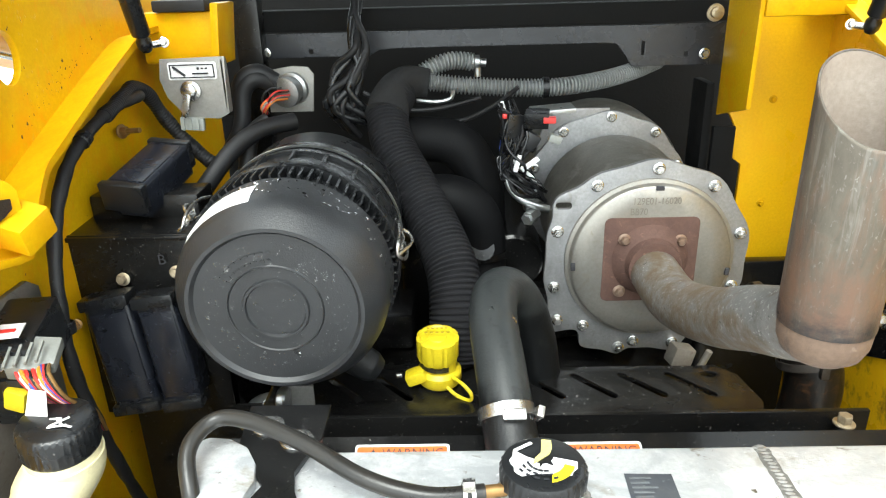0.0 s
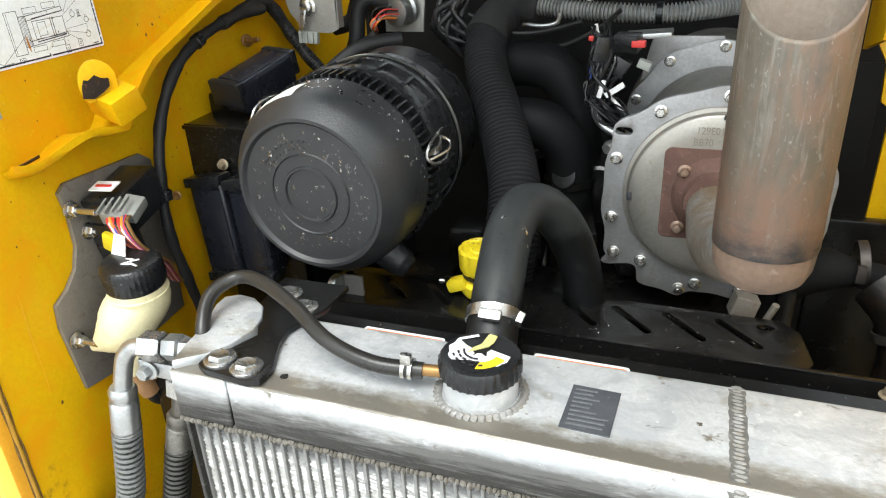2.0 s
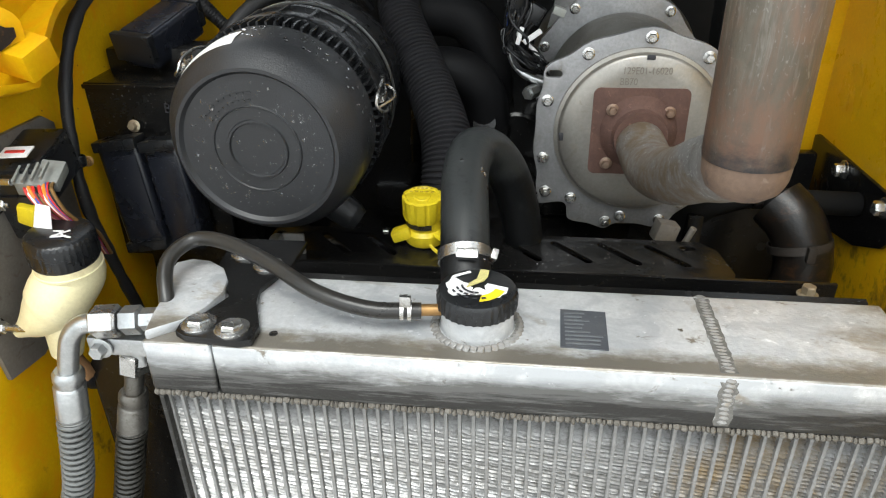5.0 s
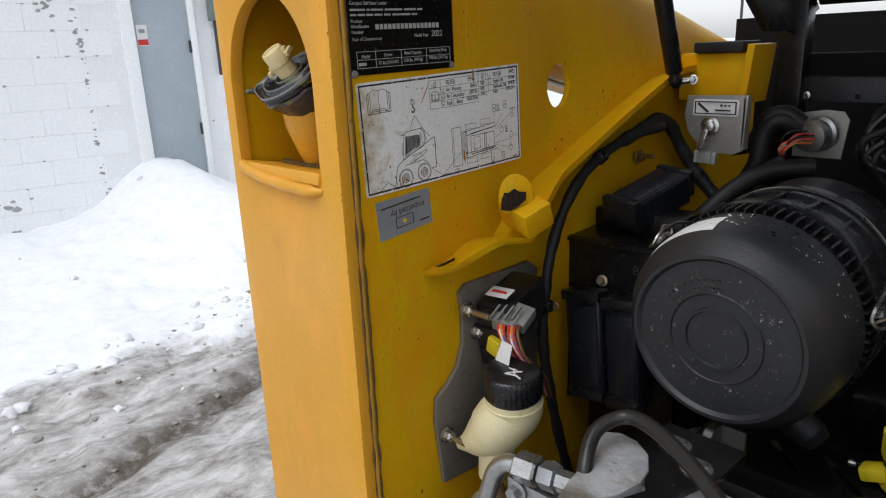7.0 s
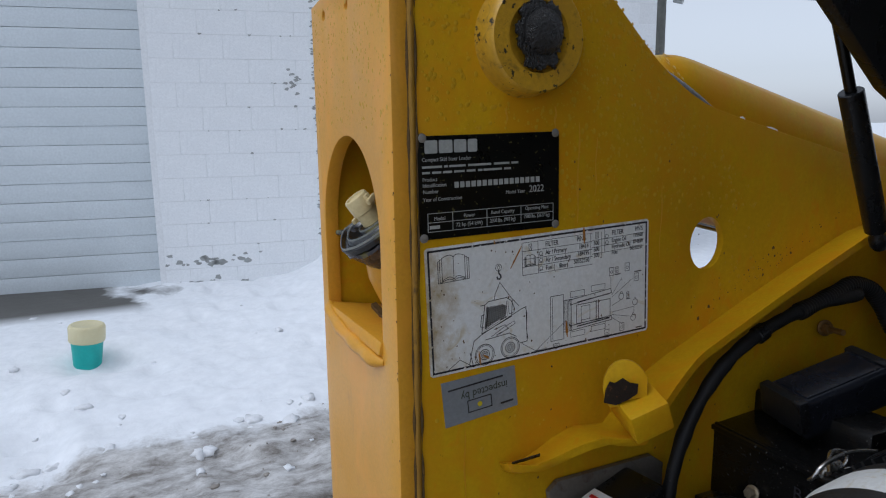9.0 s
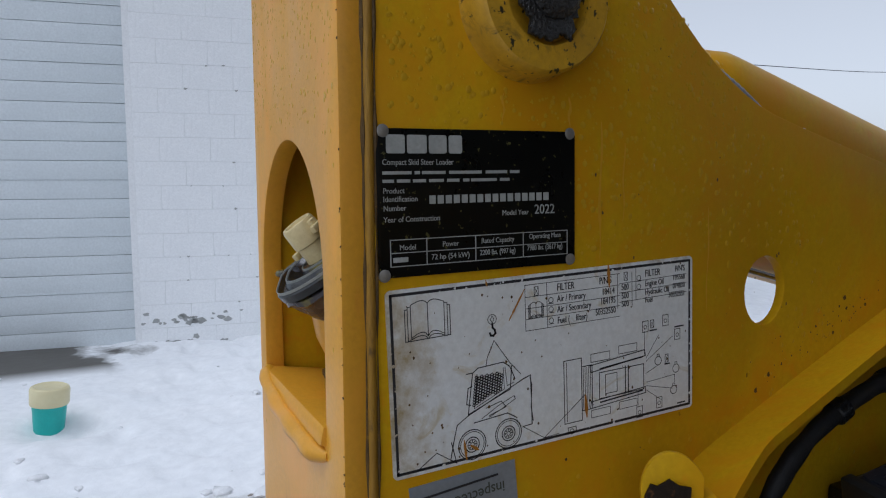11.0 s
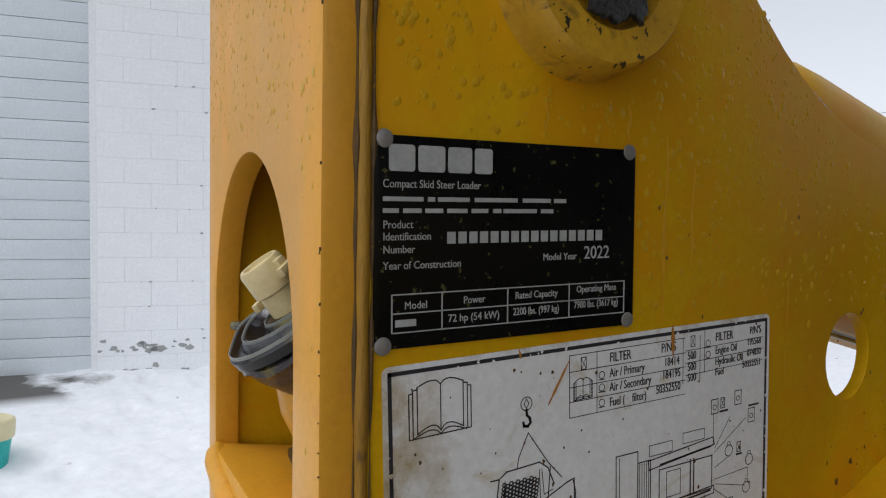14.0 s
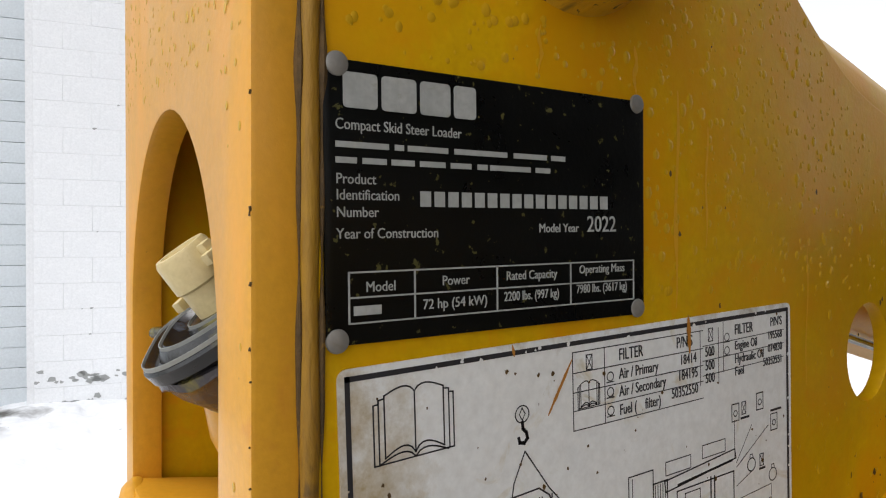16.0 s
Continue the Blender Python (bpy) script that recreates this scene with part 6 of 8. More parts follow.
part("slotted_plate", bm, BLKMET, shroud)
bm = B()
sheet(bm, [(-0.20, -0.030), (0.43, -0.030), (0.43, 0.016), (-0.20, 0.016)], [], (0, 0.586, 0.932), X3, (0, 0.0, 1), 0.006, 0.001)
sheet(bm, [(-0.20, 0), (0.43, 0), (0.43, 0.085), (-0.20, 0.085)], [], (0, 0.500, 0.944 - 0.030), X3, (0, 1, 0.0), 0.004)
part("front_step", bm, BLKMET, shroud)
bm = B()
sheet(bm, [(-0.20, 0), (0.43, 0), (0.43, 0.06), (-0.20, 0.06)], [], (0, 0.476, 0.944), X3, (0, 0.93, 0.37), 0.004)
part("label_ledge", bm, BLKMET, shroud)
for p in ((-0.185, 0.575, 0.95), (0.396, 0.57, 0.945)):
    bm = B()
    bolt(bm, p, Z3, 0.014)
    part("shroud_bolt", bm, GOLDZ if p[0] > 0 else ZINC, shroud)
idler = thing("idler_wheel", (-0.158, 0.63, 0.93), "small pale steel wheel beside a grey plate, above the shroud", "pulley")
bm = B()
lathe(bm, (-0.168, 0.625, 0.946), (1, -0.15, 0), [(0, 0), (0, 0.012), (0.002, 0.0138), (0.008, 0.0138), (0.010, 0.012), (0.010, 0)], 28)
part("wheel", bm, GALV, idler)
bm = B()
box(bm, (-0.146, 0.634, 0.944), (0.026, 0.004, 0.026), None, 0.001)
part("plate", bm, GREYPL, idler)
engine = thing("engine_block", (0.08, 0.80, 0.56), "dark oily engine block below the hoses", "engine")
bm = B()
box(bm, (0.08, 0.78, 0.72), (0.46, 0.12, 0.36), None, 0.01)
part("crankcase", bm, BLKMET, engine)
bm = B()
lathe(bm, (0.06, 0.76, 0.78), (0, 0, 1), [(0, 0), (0, 0.10), (0.10, 0.09), (0.13, 0.05), (0.13, 0)], 24)
part("front_cover", bm, BLKMET, engine)
for k in range(5):
    bm = B()
    box(bm, (-0.06 + k * 0.07, 0.84 + 0.02 * (k % 2), 0.93), (0.05, 0.09, 0.05 + 0.012 * (k % 3)), turn(0, 0, 7 * k), 0.008)
    part("head_lump", bm, BLKMET, engine)
bm = B()
rod(bm, (-0.02, 0.95, 0.60), (-0.02, 0.95, 1.02), 0.05, 0.04)
part("oil_canister", bm, BLKMET, engine)
bm = B()
rod(bm, (0.1, 1.05, 1.0), (0.1, 0.9, 0.98), 0.05, 0.045)
part("pulley_housing", bm, BLKMET, engine)
# Plain black boxes added to fill gaps where the yellow walls showed.
for c, size in (((-0.245, 0.86, 0.75), (0.02, 0.34, 0.40)), ((0.335, 0.88, 0.74), (0.02, 0.20, 0.38)), ((0.05, 0.93, 0.70), (0.56, 0.02, 0.28)), ((0.455, 0.95, 0.78), (0.15, 0.02, 0.36))):
    bm = B()
    box(bm, c, size, None, 0.004)
    part("dark_filler", bm, BLKMET, engine)

oil = thing("oil_filler_cap", (0.0, 0.672, 0.93), "yellow plastic oil filler cap with a strap", "cap")
bm = B()
lathe(bm, (0.0, 0.672, 0.968), (0.02, -0.12, 1), [(-0.002, 0), (-0.002, 0.0215), (0.004, 0.0235), (0.022, 0.0235), (0.026, 0.0235), (0.027, 0.020), (0.025, 0.018), (0.025, 0.010), (0.0265, 0.009), (0.0265, 0)], 80)
for w in bm.verts:
    q = w.co - Vector((0.0, 0.672, 0.968))
    if math.hypot(q.x, q.y) > 0.0205 and round(math.atan2(q.y, q.x) / (2 * math.pi / 80)) % 8 < 2:
        w.co.x, w.co.y = w.co.x - q.x * 0.06, w.co.y - q.y * 0.06
part("cap_top", bm, CAPYEL, oil)
bm = B()
for k in range(5):
    box(bm, (-0.012 + k * 0.006, 0.668, 0.9995), (0.0035, 0.002, 0.0012), turn(-7, 0, 0))
    box(bm, (-0.010 + k * 0.005, 0.676, 1.0005), (0.0028, 0.002, 0.0012), turn(-7, 0, 0))
part("cap_marks", bm, shade("dark_yellow_mark", (0.5, 0.36, 0.02)), oil)
bm = B()
lathe(bm, (0.001, 0.676, 0.936), (0.02, -0.08, 1), [(0, 0), (0, 0.023), (0.004, 0.025), (0.014, 0.0245), (0.018, 0.020), (0.032, 0.019), (0.032, 0)], 32)
box(bm, (-0.024, 0.664, 0.948), (0.024, 0.02, 0.014), turn(0, -20, 0), 0.004)
part("collar", bm, CAPYEL, oil, "yellow collar")
bm = B()
lathe(bm, (0.001, 0.675, 0.958), (0.02, -0.08, 1), [(0, 0.0195), (0.0005, 0.0222), (0.006, 0.0222), (0.0065, 0.0195)], 24, arc=(200, 300))
part("slot", bm, GREASE, oil, "dark open slot below the cap")
bm = B()
sweep(bm, [(0.015, 0.655, 0.952), (0.028, 0.640, 0.950), (0.036, 0.634, 0.942), (0.034, 0.636, 0.933), (0.020, 0.645, 0.934), (0.010, 0.652, 0.940)], 0.0021, 8, 0.003)
part("strap", bm, CAPYEL, oil, "yellow retaining strap")
bm = B()
rod(bm, (0.0, 0.68, 0.90), (0.0, 0.678, 0.94), 0.022)
part("filler_tube", bm, BLKMET, oil)
bm = B()
lathe(bm, (-0.040, 0.662, 0.950), (-1, -0.2, 0), [(0, 0), (0, 0.003), (0.006, 0.004), (0.008, 0)], 10)
part("rivet", bm, ZINC, oil)

cool = thing("coolant_hose", (0.08, 0.60, 0.93), "thick dark coolant hose, bent over and clamped to the radiator", "hose")
bm = B()
sweep(bm, [(0.070, 0.474, 0.968), (0.066, 0.500, 0.996), (0.061, 0.545, 1.028), (0.057, 0.592, 1.052), (0.062, 0.628, 1.064), (0.078, 0.656, 1.054), (0.096, 0.678, 1.022), (0.110, 0.692, 0.975), (0.118, 0.698, 0.925)], 0.0232, 28, 0.006)
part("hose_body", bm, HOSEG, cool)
bm = B()
d = Vector((-0.004, 0.028, 0.024)).normalized()
c = Vector((0.0645, 0.506, 1.0005))
lathe(bm, c, d, [(0, 0.0236), (0, 0.0250), (0.011, 0.0250), (0.011, 0.0236)], 40)
box(bm, c + Vector((0.004, -0.020, 0.020)), (0.020, 0.010, 0.008), turn(40, 0, 0), 0.002)
box(bm, c + Vector((0.026, -0.004, 0.010)), (0.006, 0.010, 0.016), turn(40, 20, 0), 0.001)
part("hose_clamp", bm, ZINC, cool, "zinc worm clamp")

loom = thing("wrapped_loom", (0.01, 0.74, 0.93), "thick cable loom in a ribbed black sleeve", "cable loom")
bm = B()
sweep(bm, [(-0.055, 0.975, 1.212), (-0.066, 0.935, 1.186), (-0.055, 0.890, 1.150), (-0.030, 0.850, 1.112), (0.000, 0.800, 1.066), (0.018, 0.760, 1.030), (0.022, 0.730, 0.990), (0.018, 0.715, 0.94)], lambda t: 0.0265 + 0.006 * t, 26, 0.004, rib=(0.0058, 0.0022))
part("ribbed_sleeve", bm, CLOTH, loom)
bm = B()
sweep(bm, [(-0.068, 0.930, 1.185), (-0.062, 0.960, 1.208), (-0.046, 0.985, 1.222), (-0.026, 0.998, 1.222), (-0.012, 1.0, 1.220)], lambda t: 0.030 - 0.010 * t, 24, 0.005)
part("tape_wrap", bm, shade("cloth_tape", (0.016, 0.016, 0.017), None, 0.9, 0, 60, 900, 0.8), loom, "black cloth tape")
for pts, r in (([(-0.02, 1.0, 1.222), (0.05, 1.0, 1.214), (0.149, 1.0, 1.209), (0.221, 1.015, 1.213), (0.29, 1.07, 1.219), (0.35, 1.14, 1.226)], 0.0112), ([(-0.03, 1.005, 1.228), (0.0, 1.01, 1.243), (0.025, 1.015, 1.248), (0.052, 1.02, 1.245)], 0.0112)):
    bm = B()
    sweep(bm, pts, r, 20, 0.004, rib=(0.0050, 0.0036))
    part("conduit", bm, CONDUIT, loom, "grey corrugated conduit")
bm = B()
lathe(bm, (0.150, 1.0, 1.209), X3, [(0, 0.0130), (0, 0.0150), (0.008, 0.0150), (0.008, 0.0130)], 20)
part("tie_strap", bm, BLKPL, loom)
bm = B()
lathe(bm, (0.050, 1.02, 1.245), (1, 0.1, -0.1), [(0, 0), (0, 0.010), (0.010, 0.010), (0.012, 0.006), (0.02, 0.006), (0.02, 0)], 12)
rod(bm, (0.058, 1.015, 1.238), (0.058, 1.015, 1.225), 0.005, seg=10)
part("end_fitting", bm, GALV, loom, "small metal end fitting")

DUCT = shade("oily_duct_rubber", (0.004, 0.0042, 0.0048), (0.007, 0.007, 0.0075), 0.6, 0, 24, 320, 0.2, dirt=(0.010, 0.009, 0.008), amount=0.4, spec=0.12, rvar=0.2)
intake = thing("intake_duct", (0.03, 0.86, 0.95), "oily black rubber intake elbows behind the loom", "duct")
bm = B()
sweep(bm, [(-0.06, 0.95, 1.145), (-0.01, 0.95, 1.150), (0.030, 0.945, 1.140), (0.055, 0.945, 1.10), (0.062, 0.945, 1.05), (0.062, 0.945, 0.95)], 0.031, 28, 0.008)
part("elbow", bm, DUCT, intake)
bm = B()
sweep(bm, [(-0.04, 0.88, 1.085), (0.02, 0.88, 1.085), (0.050, 0.885, 1.060), (0.060, 0.89, 1.02), (0.060, 0.89, 0.95)], 0.031, 28, 0.008)
part("elbow", bm, DUCT, intake)
bm = B()
lathe(bm, (0.060, 0.89, 1.000), Z3, [(0, 0.0315), (0, 0.034), (0.010, 0.034), (0.010, 0.0315)], 32)
part("band", bm, BLKMET, intake)
bm = B()
sweep(bm, [(0.10, 0.93, 0.985), (0.065, 0.90, 1.0), (0.058, 0.86, 1.02)], 0.016, 14, 0.006)
part("small_pipe", bm, BLKMET, intake)


def wire_bundle(name, paths, label, mats, r=0.0032, base=None):
    g = thing(name, base or paths[0][-1], label, "cables")
    for k, p in enumerate(paths):
        bm = B()
        sweep(bm, p, r[k] if isinstance(r, tuple) else r, 8 if r == 0.0032 else 16, 0.006)
        part("wire", bm, mats[k % len(mats)], g)
    return g


rs = random.Random(21)
paths = []
for k in range(9):
    j = lambda s=0.010: rs.uniform(-s, s)
    paths.append([(-0.108 + j(), 1.02, 1.36), (-0.110 + j(0.006), 0.985 + j(0.006), 1.31), (-0.104 + j(0.012), 0.965 + j(), 1.275), (-0.122 + j(0.02), 0.955 + j(), 1.235 + j()), (-0.130 + j(0.022), 0.95 + j(), 1.205 + j(0.012)), (-0.10 + j(0.04), 0.96 + j(), 1.17 + j(0.02))])
wire_bundle("wire_bundle", paths, "bundle of black wires hanging from the rail", [RUBBER, BLKPL], 0.0048)
paths = [[(-0.10, 0.955, 1.215), (-0.05, 0.955, 1.192), (0.0, 0.96, 1.19), (0.06, 0.95, 1.205)], [(-0.02, 0.97, 1.175), (0.03, 0.96, 1.172), (0.08, 0.95, 1.195), (0.11, 0.94, 1.22)],
         [(-0.03, 0.99, 1.197), (0.0, 0.985, 1.195), (0.02, 0.985, 1.20), (0.022, 0.985, 1.212)]]
wire_bundle("loose_cable", paths, "loose thin cables slung across the bay", [RUBBER, RUBBER, GALV], 0.0032)

har = thing("sensor_harness", (0.11, 0.88, 1.06), "tangle of coloured sensor wires with small connectors beside the filter", "wiring")
rs = random.Random(8)
cols = [BLKPL, BLKPL, RUBBER, BLKPL, BLKPL, RUBBER, BLKPL, BLKPL, BLKPL, BLKPL, WHITEC, BLKPL, BLUE]
for k in range(22):
    a = rs.uniform(0, 1)
    j = lambda s: rs.uniform(-s, s)
    bm = B()
    sweep(bm, [(0.090 + j(0.012), 0.90 + j(0.02), 1.198 + j(0.01)), (0.092 + 0.02 * a + j(0.012), 0.875 + j(0.02), 1.165 + j(0.015)), (0.094 + j(0.018), 0.87 + j(0.02), 1.130 + j(0.012)), (0.115 + j(0.018), 0.87 + j(0.015), 1.105 + j(0.01)), (0.135 + j(0.012), 0.885, 1.085 + j(0.012))], rs.uniform(0.0012, 0.0024), 7, 0.006)
    part("wire", bm, cols[k % len(cols)], har)
for p, s, r, m, nm in (((0.128, 0.872, 1.190), (0.030, 0.022, 0.020), (10, 0, -12), BLKPL, "connector"), ((0.142, 0.862, 1.190), (0.016, 0.010, 0.008), (0, 0, -5), RED, "red_clip"), ((0.086, 0.862, 1.196), (0.006, 0.006, 0.006), (0, 0, 0), RED, "red_clip"),
                       ((0.102, 0.855, 1.137), (0.006, 0.006, 0.022), (0, 15, 0), WHITEC, "white_tag"), ((0.118, 0.855, 1.136), (0.026, 0.004, 0.007), (0, -35, 0), WHITEC, "white_tag"), ((0.150, 0.868, 1.165), (0.016, 0.016, 0.010), (0, 20, 0), CONNG, "connector"),
                       ((0.096, 0.88, 1.178), (0.022, 0.022, 0.035), (0, 10, 20), BLKPL, "connector"), ((0.12, 0.88, 1.16), (0.02, 0.02, 0.022), (0, 30, 0), BLKPL, "connector")):
    bm = B()
    box(bm, p, s, turn(*r), 0.0015)
    part(nm, bm, m, har)
bm = B()
sweep(bm, [(0.088, 0.88, 1.12), (0.095, 0.87, 1.10), (0.110, 0.865, 1.085), (0.135, 0.865, 1.075), (0.150, 0.87, 1.07)], 0.005, 10, 0.005)
lathe(bm, (0.118, 0.850, 1.066), (-0.5, -1, 0), [(-0.02, 0), (-0.02, 0.009), (0.006, 0.009), (0.006, 0.006), (0.010, 0.006), (0.010, 0)], 6)
part("sensor_pipe", bm, GALV, har, "metal pressure sensor pipe")
bm = B()
box(bm, (0.15, 0.90, 1.196), (0.055, 0.045, 0.006), turn(0, -4, 0), 0.001)
part("mount_plate", bm, GALV, har, "bright mounting plate")

# ---- left wall equipment ----
fuse = thing("fuse_panel", (-0.31, 0.69, 0.93), "black fuse box panel with three capped holders, bolted", "fuse box")
bm = B()
sheet(bm, [(-0.383, 0.90), (-0.235, 0.90), (-0.235, 1.118), (-0.383, 1.118)], [], (0, 0.672, 0), X3, Z3, 0.004, 0.001)
box(bm, (-0.309, 0.70, 1.116), (0.148, 0.065, 0.005), turn(3, 0, 0), 0.001)
box(bm, (-0.318, 0.745, 1.132), (0.120, 0.05, 0.028), None, 0.004)
part("panel", bm, BLKMET, fuse)
HOLDER = shade("blue_black_plastic", (0.008, 0.0095, 0.014), (0.012, 0.0135, 0.019), 0.26, 0, 20, 420, 0.06, dirt=(0.03, 0.03, 0.032), amount=0.25, spec=0.45, spot=(0.10, 0.10, 0.11), sscale=320, slevel=0.69)
for c, rot, s in (((-0.315, 0.742, 1.159), (14, 4, -9), (0.048, 0.098, 0.040)), ((-0.332, 0.650, 0.996), (-4, -7, 4), (0.048, 0.036, 0.120)), ((-0.282, 0.652, 0.997), (-4, -7, 2), (0.042, 0.036, 0.118))):
    R0 = turn(*rot)
    up = s[2] > 0.1
    h = Vector((s[0], s[1], s[2])) / 2
    bm = B()
    box(bm, c, s, R0, 0.006, 3)
    box(bm, Vector(c) + R0 @ (Vector((0, -h.y, 0)) if up else Vector((0, 0, h.z))), (s[0] * 0.80, 0.003, s[2] * 0.80) if up else (s[0] * 0.80, s[1] * 0.84, 0.003), R0, 0.0012)
    hold = part("holder", bm, HOLDER, fuse, "capped blue-black holder")
    for k in (-1, 1):
        bm = B()
        box(bm, Vector(c) + R0 @ (Vector((0, -h.y * 0.5, k * h.z * 1.02)) if up else Vector((0, k * h.y * 1.02, h.z * 0.3))), (s[0] * 1.04, s[1] * 0.8, 0.012) if up else (s[0] * 1.04, 0.010, s[2] * 0.8), R0, 0.002)
        part("end_frame", bm, BLKPL, hold)
        for dx in (-0.26, 0.26):
            bm = B()
            box(bm, Vector(c) + R0 @ (Vector((dx * s[0], -h.y * 1.02, k * h.z * 0.93)) if up else Vector((dx * s[0], k * h.y * 1.08, h.z * 0.55))), (0.011, 0.004, 0.007), R0, 0.001)
            part("catch", bm, BLKPL, hold)
bm = B()
sheet(bm, [(-0.352, 0.74), (-0.205, 0.74), (-0.205, 0.905), (-0.352, 0.905)], [], (0, 0.676, 0), X3, Z3, 0.004, 0.001)
part("lower_skirt", bm, BLKMET, fuse)
for p in ((-0.318, 0.717, 1.133), (-0.330, 0.667, 1.070), (-0.272, 0.667, 1.077)):
    bm = B()
    rod(bm, p, (p[0], p[1] + 0.006, p[2]), 0.004, seg=8)
    bolt(bm, p, (0.05, -0.97, 0.2), 0.0100)
    part("panel_bolt", bm, GOLDZ, fuse, "dull gold zinc bolt")
letters("letter", [("B", 0.016, (-0.290, 0.6675, 1.086), X3, Z3)], INK, fuse)

tube = thing("wiring_tube", (-0.345, 0.58, 0.90), "black wiring tube taped and clipped along the wall", "cable loom")
bm = B()
sweep(bm, [(-0.348, 0.825, 1.238), (-0.352, 0.76, 1.233), (-0.352, 0.69, 1.216), (-0.352, 0.64, 1.188), (-0.350, 0.60, 1.140), (-0.347, 0.578, 1.08), (-0.344, 0.570, 1.02), (-0.338, 0.575, 0.96), (-0.330, 0.582, 0.90), (-0.322, 0.60, 0.82)], lambda t: 0.0066 + 0.0005 * math.sin(t * 60) + 0.0003 * math.sin(t * 143) - 0.0004 * t, 16, 0.006)
part("sleeve", bm, RUBBER, tube)
bm = B()
sweep(bm, [(-0.285, 0.89, 1.125), (-0.322, 0.887, 1.163), (-0.347, 0.882, 1.200), (-0.355, 0.858, 1.236), (-0.356, 0.825, 1.246), (-0.354, 0.79, 1.239), (-0.352, 0.74, 1.229)], lambda t: 0.0094 - 0.0015 * t + 0.0006 * math.sin(t * 40), 16, 0.006, rib=(0.004, 0.0006))
part("branch", bm, RUBBER, tube)
for t0, d in (((-0.345, 0.576, 1.055), (0, 0.1, 1)), ((-0.352, 0.684, 1.213), (0, 1, 0.42))):
    bm = B()
    lathe(bm, t0, d, [(0, 0.0070), (0.001, 0.0085), (0.011, 0.0085), (0.012, 0.0070)], 18)
    part("tie", bm, BLKPL, tube)
bm = B()
bolt(bm, (-0.372, 0.812, 1.198), (0.9, -0.3, 0.1), 0.012, 0.022)
part("stud", bm, BROWN, tube, "brassy stud")
bm = B()
bolt(bm, (-0.350, 0.60, 1.052), (0.4, -0.9, 0.1), 0.008, 0.004)
part("stud", bm, BROWN, tube, "brassy stud")
wire_bundle("harness_branch", [[(-0.30, 0.93, 1.20), (-0.27, 0.93, 1.21), (-0.255, 0.93, 1.24), (-0.235, 0.935, 1.248), (-0.215, 0.94, 1.235)], [(-0.285, 0.92, 1.14), (-0.262, 0.92, 1.18), (-0.255, 0.925, 1.225), (-0.235, 0.93, 1.240), (-0.213, 0.945, 1.225)],
                               [(-0.29, 0.82, 1.12), (-0.26, 0.86, 1.16), (-0.23, 0.89, 1.18), (-0.19, 0.92, 1.185)], [(-0.25, 0.88, 1.13), (-0.245, 0.90, 1.17), (-0.22, 0.91, 1.19)]],
            "thick black harness branches behind the air cleaner", [RUBBER], 0.0115)

lev = thing("isolator_plate", (-0.30, 0.90, 1.20), "grey zinc isolator plate with key switch and white label", "switch plate")
bm = B()
sheet(bm, [(-0.336, 1.274), (-0.256, 1.276), (-0.260, 1.206), (-0.272, 1.200), (-0.313, 1.203), (-0.334, 1.228), (-0.340, 1.250)], [], (0, 0.868, 0), X3, Z3, 0.004, 0.001)
box(bm, (-0.2605, 0.876, 1.24), (0.004, 0.016, 0.066), None, 0.001)
part("plate", bm, GREYPL, lev)
bm = B()
sheet(bm, rounded(0.060, 0.021, 0.003), [], (-0.297, 0.8665, 1.2595), X3, (0.02, 0, 1), 0.001)
lb = part("switch_label", bm, WHITEC, lev, "white label with a key symbol")
bm = B()
for w, h, cx, cy in ((0.055, 0.0014, 0, 0.0075), (0.055, 0.0014, 0, -0.0075), (0.0014, 0.016, -0.0268, 0), (0.0014, 0.016, 0.0268, 0), (0.003, 0.003, 0.008, 0.003), (0.003, 0.002, 0.013, 0.003), (0.003, 0.002, 0.018, 0.003), (0.020, 0.002, 0.010, -0.003)):
    box(bm, (-0.297 + cx, 0.8652, 1.2595 + cy), (w, 0.0006, h))
box(bm, (-0.313, 0.8652, 1.2595), (0.018, 0.0006, 0.003), turn(0, 38, 0))
part("symbol", bm, INK, lb)
bm = B()
lathe(bm, (-0.302, 0.866, 1.236), (0, -1, 0), [(0, 0), (0, 0.0125), (0.002, 0.0125), (0.003, 0.0085), (0.009, 0.0080), (0.010, 0.006), (0.010, 0)], 24)
box(bm, (-0.308, 0.858, 1.219), (0.009, 0.005, 0.030), turn(0, 16, 0), 0.002)
part("switch_key", bm, ZINC, lev, "zinc switch key")
bm = B()
box(bm, (-0.306, 0.866, 1.195), (0.030, 0.008, 0.016), turn(0, 4, 0), 0.002)
for k in range(3):
    box(bm, (-0.316 + k * 0.009, 0.861, 1.195), (0.003, 0.003, 0.014), turn(0, 4, 0))
part("terminal", bm, CONNG, lev)
plug = thing("round_connector", (-0.20, 0.95, 1.19), "round metal connector with red wires on a grey plate", "connector")
bm = B()
sheet(bm, [(-0.232, 1.19), (-0.172, 1.19), (-0.167, 1.240), (-0.174, 1.250), (-0.196, 1.252), (-0.232, 1.246)], [], (0, 0.962, 0), X3, Z3, 0.004, 0.001)
part("plate", bm, GREYPL, plug)
bm = B()
lathe(bm, (-0.196, 0.960, 1.223), (-0.25, -1, -0.1), [(0, 0), (0, 0.022), (0.006, 0.022), (0.008, 0.018), (0.018, 0.017), (0.019, 0.020), (0.028, 0.020), (0.030, 0.012), (0.030, 0)], 28)
part("body", bm, GALV, plug)
rs = random.Random(2)
